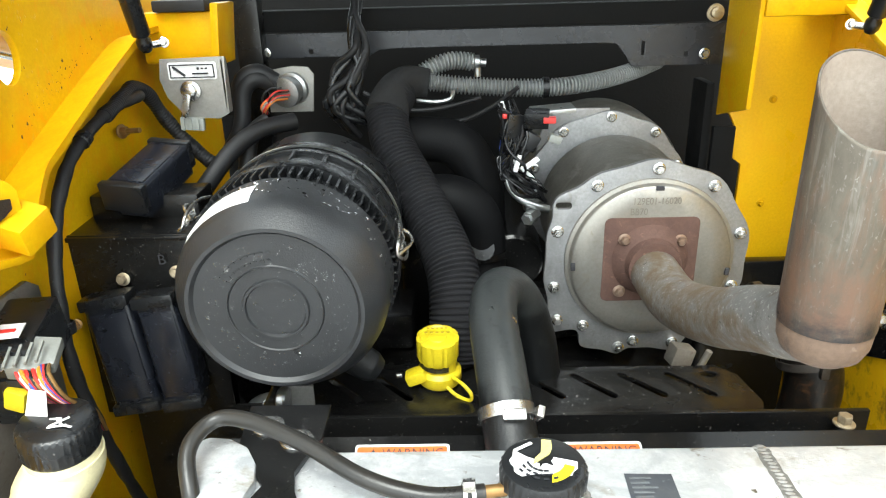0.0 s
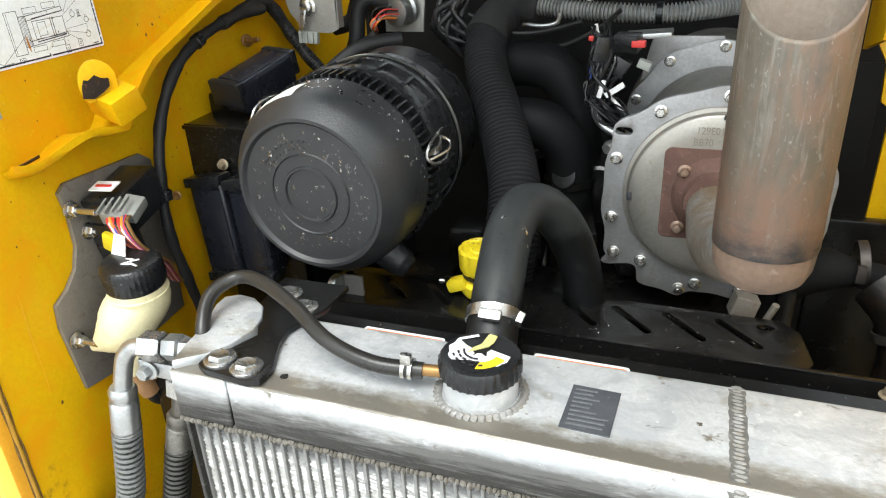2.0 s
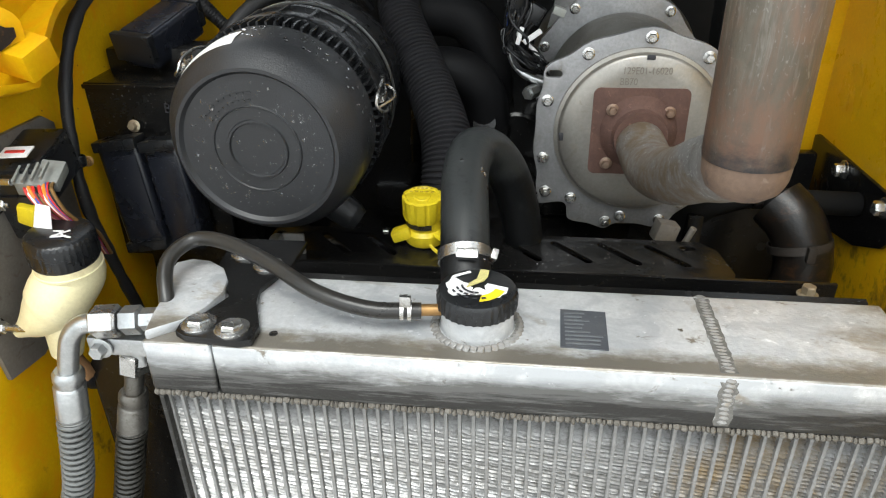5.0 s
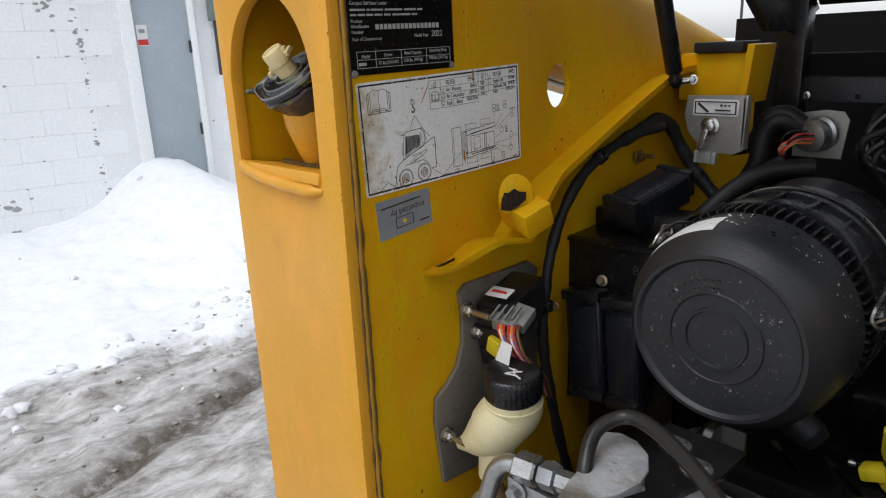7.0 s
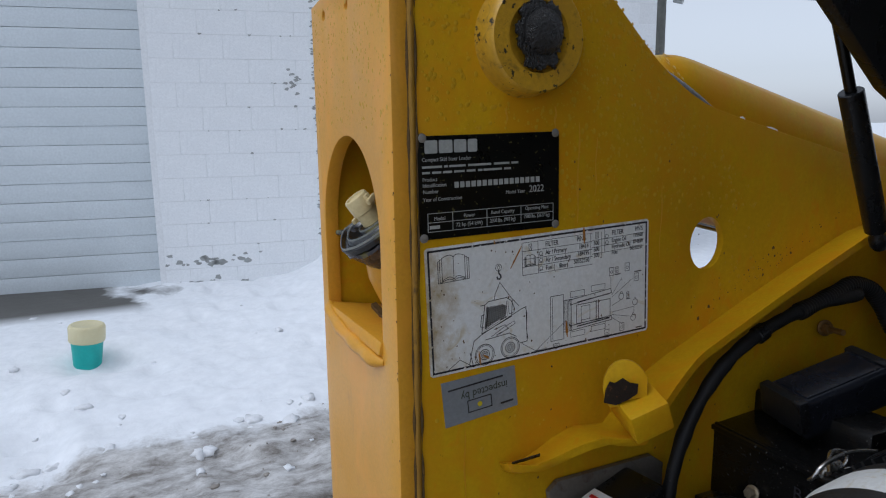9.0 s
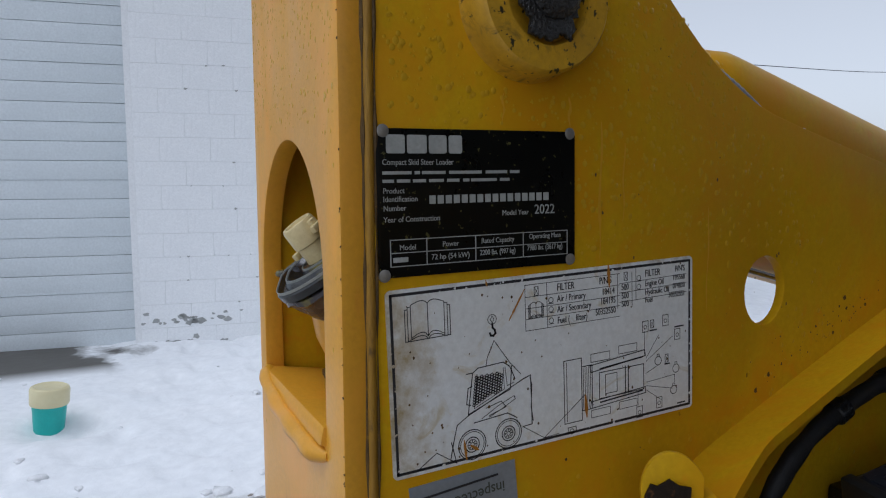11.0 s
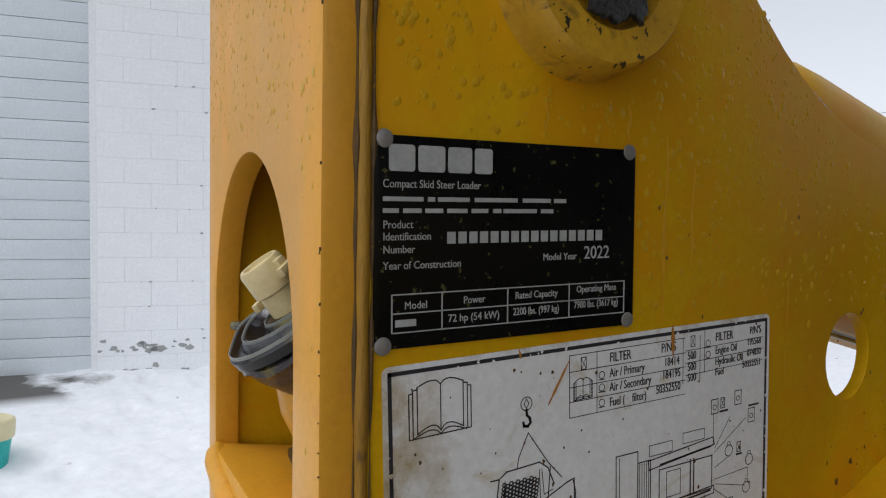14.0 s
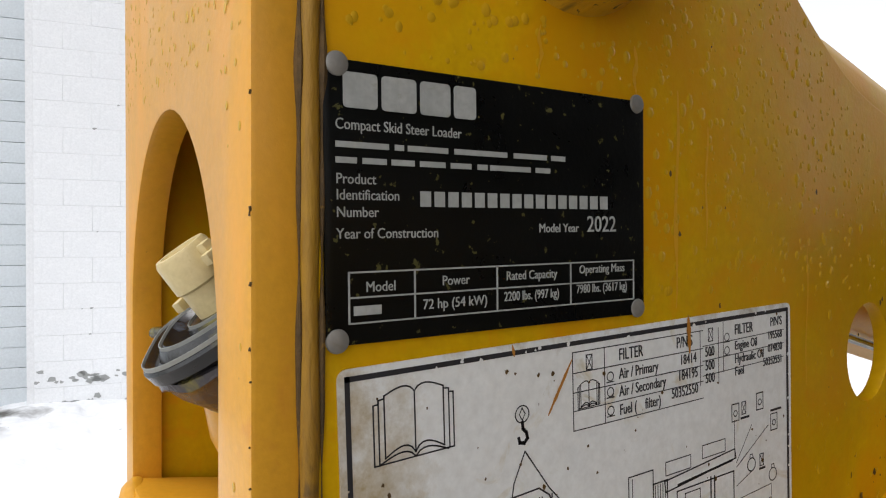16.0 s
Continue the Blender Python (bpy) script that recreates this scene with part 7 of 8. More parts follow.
for k in range(10):
    bm = B()
    a = rs.uniform(0, 6.28)
    sweep(bm, [(-0.203 + 0.008 * math.cos(a), 0.930, 1.220 + 0.008 * math.sin(a)), (-0.213 + 0.007 * math.cos(a), 0.905, 1.222 + 0.008 * math.sin(a)), (-0.223 + 0.006 * math.cos(a), 0.903, 1.212 + 0.007 * math.sin(a)), (-0.226 + 0.004 * math.sin(a), 0.915, 1.196)], 0.0013, 7, 0.005)
    part("wire", bm, (RED, CONNG, BLKPL, RED, ORW)[k % 5], plug)

rbk = thing("reservoir_bracket", (WX, 0.49, 0.88), "bare grey steel bracket plate bolted to the wall", "bracket")
bm = B()
sheet(bm, [(0.470, 1.098), (0.480, 1.106), (0.585, 1.106), (0.600, 1.095), (0.600, 0.90), (0.510, 0.888), (0.486, 0.879), (0.437, 0.884), (0.428, 0.965), (0.431, 0.990), (0.448, 1.000), (0.464, 1.016), (0.473, 1.040), (0.474, 1.075)], [], (WX + 0.007, 0, 0), Y3, Z3, 0.006, 0.0015)
part("plate", bm, BRKGREY, rbk)
for p, l in (((-0.374, 0.476, 1.079), 0.028), ((-0.374, 0.490, 1.050), 0.006), ((-0.374, 0.440, 0.945), 0.030), ((-0.374, 0.52, 0.97), 0.02)):
    bm = B()
    bolt(bm, p, X3, 0.013, l)
    part("stud", bm, ZINC, rbk, "zinc stud with nut")
mod = thing("relay_module", (-0.355, 0.52, 1.04), "black relay module with a grey plug and coloured wires", "control module")
bm = B()
box(bm, (-0.352, 0.527, 1.072), (0.042, 0.075, 0.046), turn(12, 0, 8), 0.003)
box(bm, (-0.354, 0.507, 1.037), (0.038, 0.028, 0.05), turn(12, 0, 8), 0.003)
part("case", bm, BLKPL, mod)
bm = B()
box(bm, (-0.346, 0.500, 1.0985), (0.026, 0.018, 0.0012), turn(12, 0, 10))
lb = part("module_label", bm, WHITEC, mod, "small white label with a red bar")
bm = B()
box(bm, (-0.346, 0.499, 1.0995), (0.017, 0.0035, 0.0010), turn(12, 0, 10))
part("red_bar", bm, RED, lb)
bm = B()
box(bm, (-0.324, 0.500, 1.077), (0.032, 0.028, 0.013), turn(25, 10, 12), 0.002)
box(bm, (-0.330, 0.491, 1.072), (0.026, 0.018, 0.017), turn(25, 10, 12), 0.002)
for k in range(4):
    box(bm, (-0.339 + k * 0.008, 0.484 + k * 0.0018, 1.083 + k * 0.001), (0.002, 0.020, 0.004), turn(25, 10, 12))
part("plug", bm, PLUGG, mod, "light grey plug")
rs = random.Random(7)
for k in range(14):
    o = (k - 7) * 0.0022
    bm = B()
    sweep(bm, [(-0.322 + o, 0.488, 1.074), (-0.316 + o * 0.9, 0.478, 1.070 + rs.uniform(-0.004, 0.004)), (-0.310 + o * 0.8, 0.480, 1.052), (-0.305 + o * 0.7, 0.490, 1.035), (-0.303 + o * 0.6, 0.51, 1.015), (-0.308 + o * 0.5, 0.53, 0.98)], 0.0017, 7, 0.006)
    part("wire", bm, (RED, WHITEC, ORW, BLUE, RED, BLKPL, BROWN)[k % 7], mod)
bm = B()
sheet(bm, [(-0.010, -0.016), (0.010, -0.018), (0.008, 0.012), (-0.006, 0.014)], [], (-0.318, 0.472, 1.045), X3, (0.1, 0.25, 1), 0.0008)
part("wire_tag", bm, WHITEC, mod, "white wire tag")
bm = B()
box(bm, (-0.346, 0.492, 1.040), (0.018, 0.012, 0.022), turn(10, 20, 0), 0.003)
part("yellow_clip", bm, CAPYEL, mod)

res = thing("fluid_reservoir", (-0.315, 0.47, 0.90), "cream plastic fluid reservoir with a black screw cap", "reservoir")
RC = Vector((-0.304, 0.470, 1.011))
RA = Vector((0.06, -0.10, 1)).normalized()
bm = B()
shape = [0.0285, 0.0295, 0.0295, 0.0300, 0.0285, 0.0225, 0.0135, 0.0050]
sweep(bm, [RC + RA * 0.004, RC - RA * 0.010, RC - RA * 0.022, (-0.314, 0.464, 0.975), (-0.325, 0.459, 0.960), (-0.339, 0.453, 0.948), (-0.352, 0.449, 0.940), (-0.361, 0.446, 0.935)],
      lambda t: shape[min(6, int(t * 7))] + (shape[min(7, int(t * 7) + 1)] - shape[min(6, int(t * 7))]) * (t * 7 - min(6, int(t * 7))), 36, 0.003)
sweep(bm, [(-0.318, 0.461, 0.955), (-0.322, 0.461, 0.930), (-0.328, 0.462, 0.905)], lambda t: 0.021 - 0.006 * t, 20, 0.005)
lathe(bm, RC - RA * 0.014, RA, [(0, 0.0285), (0.001, 0.0306), (0.003, 0.0306), (0.004, 0.0285)], 40)
part("tank", bm, TANKPL, res)
bm = B()
lathe(bm, RC, RA, [(-0.004, 0), (-0.004, 0.0290), (0.0, 0.0308), (0.019, 0.0305), (0.023, 0.0288), (0.025, 0.026), (0.025, 0)], 108)
for v in bm.verts:
    q = v.co - RC
    h = q.dot(RA)
    r = (q - RA * h)
    if r.length > 0.0298 and round(math.atan2(r.y, r.x) / (2 * math.pi / 108)) % 3 == 0:
        v.co -= r * 0.03
cp = part("screw_cap", bm, BLKPL, res, "ribbed black screw cap")
bm = B()
o = RC + RA * 0.0254 + Vector((0.006, -0.004, 0))
for dx, dy, w, h, a in ((0, 0, 0.016, 0.0018, 45), (0, 0, 0.016, 0.0018, -45), (-0.005, 0.004, 0.010, 0.0018, 0), (0.001, -0.006, 0.014, 0.0018, 10), (0.010, -0.006, 0.008, 0.0018, -20)):
    box(bm, o + Vector((dx, dy, 0)), (w, h, 0.0010), turn(-5, -3, a))
part("symbol", bm, WHITEC, cp, "white moulded symbol")
bm = B()
sweep(bm, [(-0.330, 0.462, 0.915), (-0.330, 0.463, 0.900), (-0.328, 0.466, 0.885), (-0.326, 0.472, 0.868)], 0.0112, 14, 0.004)
part("outlet_hose", bm, shade("amber_hose", (0.36, 0.20, 0.09), (0.28, 0.15, 0.07), 0.5, 0, 30, 300, 0.1), res, "amber outlet stub")
bm = B()
sweep(bm, [(-0.326, 0.471, 0.872), (-0.327, 0.478, 0.856), (-0.334, 0.50, 0.838), (-0.345, 0.55, 0.82), (-0.35, 0.64, 0.80)], 0.0085, 12, 0.008)
part("rear_hose", bm, RUBBER, res, "black hose from the outlet")
bm = B()
box(bm, (-0.366, 0.400, 0.742), (0.036, 0.026, 0.014), turn(0, 10, 20), 0.005)
bolt(bm, (-0.362, 0.395, 0.749), (0.2, -0.4, 1), 0.013, 0.006)
single("wall_bracket", bm, YEL, "small yellow bracket with a bolt low on the wall", "bracket")

# ---- right wall equipment ----
knob = thing("thumb_screw", (0.502, 0.509, 1.157), "black plastic thumb screw in the yellow lip", "screw")
bm = B()
lathe(bm, (0.502, 0.5010, 1.1745), (0, -0.38, 0.925), [(0, 0), (0, 0.0080), (0.002, 0.0098), (0.009, 0.0100), (0.011, 0.0086), (0.0115, 0)], 30)
part("grip", bm, BLKPL, knob)
bm = B()
rod(bm, (0.502, 0.512, 1.148), (0.502, 0.500, 1.178), 0.0030, seg=12)
lathe(bm, (0.502, 0.5085, 1.158), (0, -0.38, 0.925), [(0, 0), (0, 0.0058), (0.003, 0.0058), (0.003, 0)], 20)
part("screw", bm, ZINC, knob)
bm = B()
sheet(bm, [(0.375, 0.91), (0.53, 0.91), (0.53, 1.075), (0.375, 1.075)], [], (RW + 0.07, 0, 0), Y3, Z3, 0.004)
for y in (0.377, 0.528):
    box(bm, (RW + 0.036, y, 0.99), (0.070, 0.004, 0.165))
for z in (0.912, 1.073):
    box(bm, (RW + 0.036, 0.452, z), (0.070, 0.15, 0.004))
single("tank_recess", bm, BLKMET, "black pocket behind the filler hole", "recess")
fil = thing("filler_neck", (0.535, 0.455, 1.0), "zinc filler neck with a wing cap through the wall", "filler neck")
f0, f1 = Vector((0.556, 0.458, 1.008)), Vector((0.482, 0.432, 1.084))
d = (f1 - f0).normalized()
bm = B()
lathe(bm, f0 - d * 0.03, d, [(0, 0), (0, 0.026), (0.024, 0.026), (0.026, 0.021), (0.030, 0.0185), (0.090, 0.018), (0.110, 0.018), (0.110, 0)], 32)
lathe(bm, f0 - d * 0.012, d, [(0, 0), (0, 0.0285), (0.018, 0.0285), (0.018, 0)], 6)
part("neck", bm, GALV, fil)
bm = B()
lathe(bm, f1 - d * 0.012, d, [(0, 0), (0, 0.0205), (0.003, 0.0228), (0.011, 0.0232), (0.014, 0.021), (0.0145, 0)], 40)
lathe(bm, f1 + d * 0.002, d, [(0, 0), (0, 0.006), (0.006, 0.0055), (0.008, 0.003), (0.008, 0)], 16)
part("cap", bm, ZINCD, fil, "zinc cap with stamped rim")
bm = B()
box(bm, f1 + Vector((-0.013, 0.006, 0.018)), (0.008, 0.004, 0.034), turn(0, 0, 10), 0.002)
part("wing", bm, ZINCD, fil, "upright locking wing")
for cy, cz, w, h, m1, nm in ((0.506, 1.088, 0.066, 0.054, PLATE, "black"), (0.419, 1.090, 0.043, 0.041, WHITE, "white")):
    g = thing("side_label", (RW - 0.0101, cy, cz), "black safety label with grey lines" if nm == "black" else "white label with a fluid drop symbol", "label")
    lu, lv = Vector((0, -0.995, -0.10)), Vector((0, -0.02, 1))
    lv = Vector((0, 0.12, 1)).normalized()
    lu = Vector((0, -1, 0.12)).normalized()
    o = Vector((RW - 0.0106, cy, cz))
    bm = B()
    sheet(bm, rounded(w, h, 0.002), [], o, lu, lv, 0.0008)
    part("sheet", bm, m1, g)
    bm = B()
    if nm == "black":
        rs = random.Random(6)
        for k in range(17):
            if k == 8:
                continue
            ww = rs.uniform(0.72, 0.90) * w
            p = o + lv * (h * 0.44 - k * h * 0.054) + Vector((-0.001, 0, 0)) - lu * (w * 0.45 - ww / 2)
            box(bm, p, (0.0006, ww, 0.0011), turn(-7, 0, 0))
        tagged(part("printed_line", bm, shade("dim_print", (0.13, 0.13, 0.13), None, 0.6), g), "faint grey lines", kind="stuff")
        bm = B()
        box(bm, o + lv * (h * 0.008) + Vector((-0.001, 0, 0)), (0.0006, w * 0.94, 0.0013), turn(-7, 0, 0))
        part("yellow_rule", bm, CAPYEL, g)
    else:
        for w2, h2, cx, cz2 in ((0.036, 0.0012, 0, 0.016), (0.036, 0.0012, 0, -0.016), (0.0012, 0.033, -0.018, 0), (0.0012, 0.033, 0.018, 0), (0.022, 0.0012, 0, -0.010), (0.0012, 0.018, 0.010, -0.001), (0.0012, 0.018, -0.010, -0.001), (0.0012, 0.010, 0, 0.010), (0.008, 0.0012, 0, 0.010)):
            box(bm, o + lu * cx + lv * cz2 + Vector((-0.001, 0, 0)), (0.0006, w2, h2), turn(-7, 0, 0))
        sheet(bm, arc2(0, -0.004, 0.005, 0.006, n=16), [arc2(0, -0.004, 0.0038, 0.0048, n=16)], o + Vector((-0.001, 0, 0)), lu, lv, 0.0005)
        tagged(part("symbol", bm, INK, g), "black line symbol", kind="stuff")
sb = thing("pipe_bracket", (RW - 0.01, 0.85, 0.93), "black steel pipe bracket bolted to the yellow wall", "bracket")
bm = B()
sheet(bm, [(-0.99, 0.972), (-0.98, 0.976), (-0.735, 0.977), (-0.726, 0.970), (-0.726, 0.925), (-0.737, 0.914), (-0.80, 0.886), (-0.88, 0.871), (-0.99, 0.885)], [], (RW - 0.0165, 0, 0), (0, -1, 0), Z3, 0.006, 0.002)
part("plate", bm, BLKMET, sb)
for p in ((0.5375, 0.870, 0.963), (0.5375, 0.749, 0.962)):
    bm = B()
    bolt(bm, p, (-1, 0, 0), 0.018)
    part("bracket_bolt", bm, ZINC, sb, "zinc bolt")
ch = thing("charge_pipe", (0.43, 0.78, 0.80), "black charge pipe with a rusty hose elbow and clamp", "pipe")
bm = B()
sweep(bm, [(0.535, 0.81, 0.940), (0.45, 0.80, 0.946), (0.395, 0.80, 0.952), (0.355, 0.805, 0.945), (0.325, 0.82, 0.905), (0.32, 0.84, 0.83)], lambda t: 0.0155 + 0.010 * max(0.0, min(1.0, (t - 0.42) / 0.1)), 24, 0.008)
part("pipe", bm, SOOT, ch)
bm = B()
sweep(bm, [(0.425, 0.775, 0.955), (0.445, 0.755, 0.935), (0.458, 0.74, 0.895), (0.455, 0.735, 0.84), (0.44, 0.74, 0.76), (0.43, 0.75, 0.60)], lambda t: 0.034 - 0.003 * t, 24, 0.008)
part("hose_elbow", bm, shade("rust_stained_rubber", (0.005, 0.0048, 0.0045), (0.009, 0.007, 0.0055), 0.35, 0, 30, 300, 0.2, dirt=(0.05, 0.022, 0.009), amount=0.6, spec=0.4), ch, "rust-stained hose elbow")
for c, d, r in (((0.400, 0.80, 0.962), (1, 0, 0.1), 0.0262), ((0.452, 0.748, 0.915), (0.2, -0.3, -1), 0.036)):
    bm = B()
    lathe(bm, c, d, [(0, r - 0.001), (0, r + 0.001), (0.010, r + 0.001), (0.010, r - 0.001)], 32)
    box(bm, Vector(c) + Vector((0, -r - 0.004, 0.002)), (0.010, 0.008, 0.020), None, 0.002)
    part("clamp", bm, BRKD, ch, "dull worm clamp")
bm = B()
box(bm, (0.285, 0.72, 0.936), (0.026, 0.02, 0.024), turn(0, 15, 10), 0.002)
rod(bm, (0.306, 0.715, 0.915), (0.316, 0.712, 0.945), 0.004, seg=10)
single("brass_sender", bm, BRKGREY, "small brass sender with a pin", "sender")
bm = B()
sweep(bm, [(-0.235, 0.71, 0.86), (-0.215, 0.70, 0.885), (-0.195, 0.70, 0.89), (-0.175, 0.705, 0.875), (-0.165, 0.72, 0.84)], 0.014, 14, 0.006)
box(bm, (-0.175, 0.70, 0.885), (0.05, 0.04, 0.03), turn(0, 10, 15), 0.006)
single("water_outlet", bm, GALV, "cast aluminium outlet low behind the tank", "fitting")

wr = thing("side_wiring", (0.53, 0.40, 0.95), "grey connector with coloured wires and a white tag", "wiring")
bm = B()
sweep(bm, [(0.525, 0.60, 0.80), (0.528, 0.55, 0.805), (0.530, 0.50, 0.850), (0.528, 0.455, 0.905), (0.528, 0.41, 0.945), (0.530, 0.36, 0.972), (0.530, 0.315, 0.998), (0.530, 0.22, 1.005)], 0.0085, 12, 0.006)
part("loom", bm, RUBBER, wr)
bm = B()
lathe(bm, (0.528, 0.430, 0.955), (0.1, -0.9, 0.35), [(0, 0), (0, 0.014), (0.012, 0.016), (0.030, 0.016), (0.034, 0.012), (0.034, 0)], 12)
part("connector", bm, shade("grimy_grey_connector", (0.085, 0.078, 0.062), (0.055, 0.05, 0.04), 0.4, 0, 60, 300, 0.15, dirt=(0.16, 0.14, 0.10), amount=0.4), wr, "grimy grey-brown connector")
for k, m in enumerate((GREEN, RED, ORW, RED, BLKPL, GREEN)):
    bm = B()
    o = (k - 3) * 0.0035
    sweep(bm, [(0.530, 0.400 + o * 0.3, 0.968 + o), (0.526, 0.385, 0.980 + o), (0.526, 0.365, 0.982 + o * 1.2), (0.532, 0.350, 0.960 + o)], 0.0022, 7, 0.005)
    part("wire", bm, m, wr)
TU, TV = Vector((0.86, -0.50, 0.08)).normalized(), Vector((0.26, 0.48, 0.84)).normalized()
TN = TU.cross(TV).normalized()
TO = Vector((0.5175, 0.452, 0.905))
bm = B()
sheet(bm, [(-0.020, -0.010), (0.000, -0.026), (0.008, -0.020), (0.020, 0.000), (0.014, 0.010), (0.003, 0.021), (-0.007, 0.019)], [], TO, TU, TV, 0.0012)
tg = part("tag", bm, WHITEC, wr, "crumpled white paper tag, muddy below")
bm = B()
for k in range(8):
    q = TO + TN * 0.0004 + TU * (-0.010 + k * 0.0027) + TV * (0.008 - k * 0.0013)
    bm.faces.new([bm.verts.new(q + TU * a + TV * b) for a, b in ((0, 0), (0.0017, -0.0008), (0.0017, 0.0036), (0, 0.0044))])
part("tag_bars", bm, INK, tg)
bm = B()
bm.faces.new([bm.verts.new(TO + TN * 0.0004 + TU * a + TV * b) for a, b in ((-0.0195, -0.0102), (-0.002, -0.0245), (0.005, -0.0215), (-0.001, -0.015), (-0.006, -0.0135), (-0.011, -0.006), (-0.0175, -0.0055))])
part("mud", bm, shade("brown_mud", (0.10, 0.07, 0.04), (0.16, 0.12, 0.075), 0.7, 0, 90, 300, 0.3), tg, "brown mud on the tag")
bm = B()
sheet(bm, rounded(0.016, 0.03, 0.005), [], (0.520, 0.372, 0.962), (0.2, -0.95, 0.2), (-0.1, -0.3, 0.95), 0.003)
part("tag", bm, WHITEC, wr)
lt = thing("rear_lamp_box", (0.50, 0.29, 0.80), "black lamp box with a bolt in a yellow frame", "lamp box")
bm = B()
sheet(bm, [(0.295, 1.005), (0.388, 0.925), (0.395, 0.77), (0.20, 0.77), (0.20, 1.005)], [[(0.288, 0.985), (0.368, 0.915), (0.375, 0.785), (0.215, 0.785), (0.215, 0.985)]], (RW - 0.012, 0, 0), Y3, Z3, 0.02, 0.002)
part("frame", bm, YEL, lt)
bm = B()
box(bm, (0.540, 0.285, 0.87), (0.03, 0.15, 0.19), None, 0.006)
part("box", bm, BLKPL, lt)
bm = B()
bolt(bm, (0.525, 0.337, 0.93), (-1, 0, 0), 0.015)
part("bolt", bm, GOLDZ, lt, "worn brassy bolt")


# ---- plate and stickers on the left wall ----
def local(y, z, x, tilt):
    t = radians(tilt)
    return Vector((x, y, z)), Vector((0, math.cos(t), math.sin(t))), Vector((0, -math.sin(t), math.cos(t)))


PW, PH = 0.1236, 0.0763
po, pu, pv = local(0.4167, 1.3662, WX + 0.0016, 0.9)


def pp(px, py):
    """Plate drawing units (0..940 across, 0..660 down) to a point on its face."""
    return po + pu * ((px / 940 - 0.5) * PW) + pv * ((0.5 - py / 660) * PH) + Vector((0.0002, 0, 0))


idp = thing("id_plate", po, "black riveted identification plate with pale lettering", "plate")
bm = B()
sheet(bm, rounded(PW, PH, 0.0025), [], po, pu, pv, 0.0014, 0.0002)
part("sheet_metal", bm, PLATE, idp)
for a, b in ((30, 12), (912, 10), (914, 640), (24, 648)):
    bm = B()
    lathe(bm, pp(a, b) - Vector((0.0004, 0, 0)), X3, [(0, 0.0034), (0.0007, 0.0032), (0.0010, 0.0024), (0.0011, 0)], 20)
    part("rivet", bm, GREYPL, idp, "dull grey rivet")


def bar(bm, a, b, w, h, at):
    """A flat bar w by h in drawing units from its lower left corner."""
    q = [at(a, b), at(a + w, b), at(a + w, b - h), at(a, b - h)]
    vs = [bm.verts.new(p) for p in q] + [bm.verts.new(p + Vector((0.0002, 0, 0))) for p in q]
    bm.faces.new(vs[4:])
    for i in range(4):
        bm.faces.new((vs[i], vs[(i + 1) % 4], vs[4 + (i + 1) % 4], vs[4 + i]))


# plain shapes where the maker's mark stands
for a, w in ((42, 78), (130, 84), (224, 78), (312, 60)):
    bm = B()
    sheet(bm, rounded(w * PW / 940, 82 * PH / 660, 9 * PW / 940), [], pp(a + w / 2, 69) + Vector((0.0003, 0, 0)), pu, pv, 0.0003)
    part("mark_shape", bm, LETTER, idp, "pale block of a maker's mark")
bm = B()
for a, b, w in ((24, 202, 130), (160, 202, 24), (192, 202, 110), (312, 202, 160), (482, 202, 110), (600, 202, 50), (24, 238, 50), (84, 238, 60), (152, 238, 60), (222, 238, 70), (302, 238, 60), (376, 238, 30), (412, 238, 130), (550, 238, 50)):
    bar(bm, a, b, w * 0.94, 14, pp)
for k in range(16):
    bar(bm, 222 + k * 36.5, 336, 27, 38, pp)
bar(bm, 60, 592, 64, 22, pp)
tagged(part("letter_bar", bm, LETTER, idp), "pale bars where lines of small print stand", kind="stuff")
px = PW / 940
items = [("Compact Skid Steer Loader", 23 * px / 0.72, pp(24, 160), pu, pv, "LEFT", 0.86)]
for body, a, b, s, al in (("Product", 24, 285, 24, "LEFT"), ("Identification", 24, 322, 24, "LEFT"), ("Number", 24, 362, 24, "LEFT"), ("Year of Construction", 24, 412, 24, "LEFT"), ("Model Year", 560, 402, 24, "LEFT"), ("2022", 722, 402, 46, "LEFT"),
                          ("Model", 124, 538, 24, "CENTER"), ("Power", 314, 533, 24, "CENTER"), ("Rated Capacity", 538, 530, 24, "CENTER"), ("Operating Mass", 778, 523, 24, "CENTER"),
                          ("72 hp (54 kW)", 314, 590, 25, "CENTER"), ("2200 lbs. (997 kg)", 538, 586, 25, "CENTER"), ("7980 lbs. (3617 kg)", 778, 580, 25, "CENTER")):
    items.append((body, s * 0.92 * px / 0.72, pp(a, b), pu, pv, al, 0.76 if "lbs" in body else 0.86 if "Mass" in body or "Capacity" in body else 0.92))
letters("lettering", items, LETTER, idp, "pale etched lettering")
bm = B()
for a, b, w, h in ((48, 493, 850, 4), (48, 552, 850, 4), (48, 612, 850, 4), (48, 612, 4, 122), (204, 612, 4, 122), (428, 612, 4, 122), (662, 612, 4, 122), (894, 612, 4, 122)):
    bar(bm, a, b, w, h, pp)
part("table_grid", bm, LETTER, idp)

SW, SH = 0.2165, 0.1018
so, su, sv = local(0.4688, 1.2736, WX + 0.0009, 2.1)


def sp(px, py):
    """Sticker drawing units (0..1090 across, 0..521 down)."""
    return so + su * ((px / 1090 - 0.5) * SW) + sv * ((0.5 - py / 521) * SH) + Vector((0.00015, 0, 0))


stick = thing("service_sticker", so, "worn white service sticker with line drawings and a filter table", "sticker")
bm = B()
sheet(bm, rounded(SW, SH, 0.003), [], so, su, sv, 0.0007)
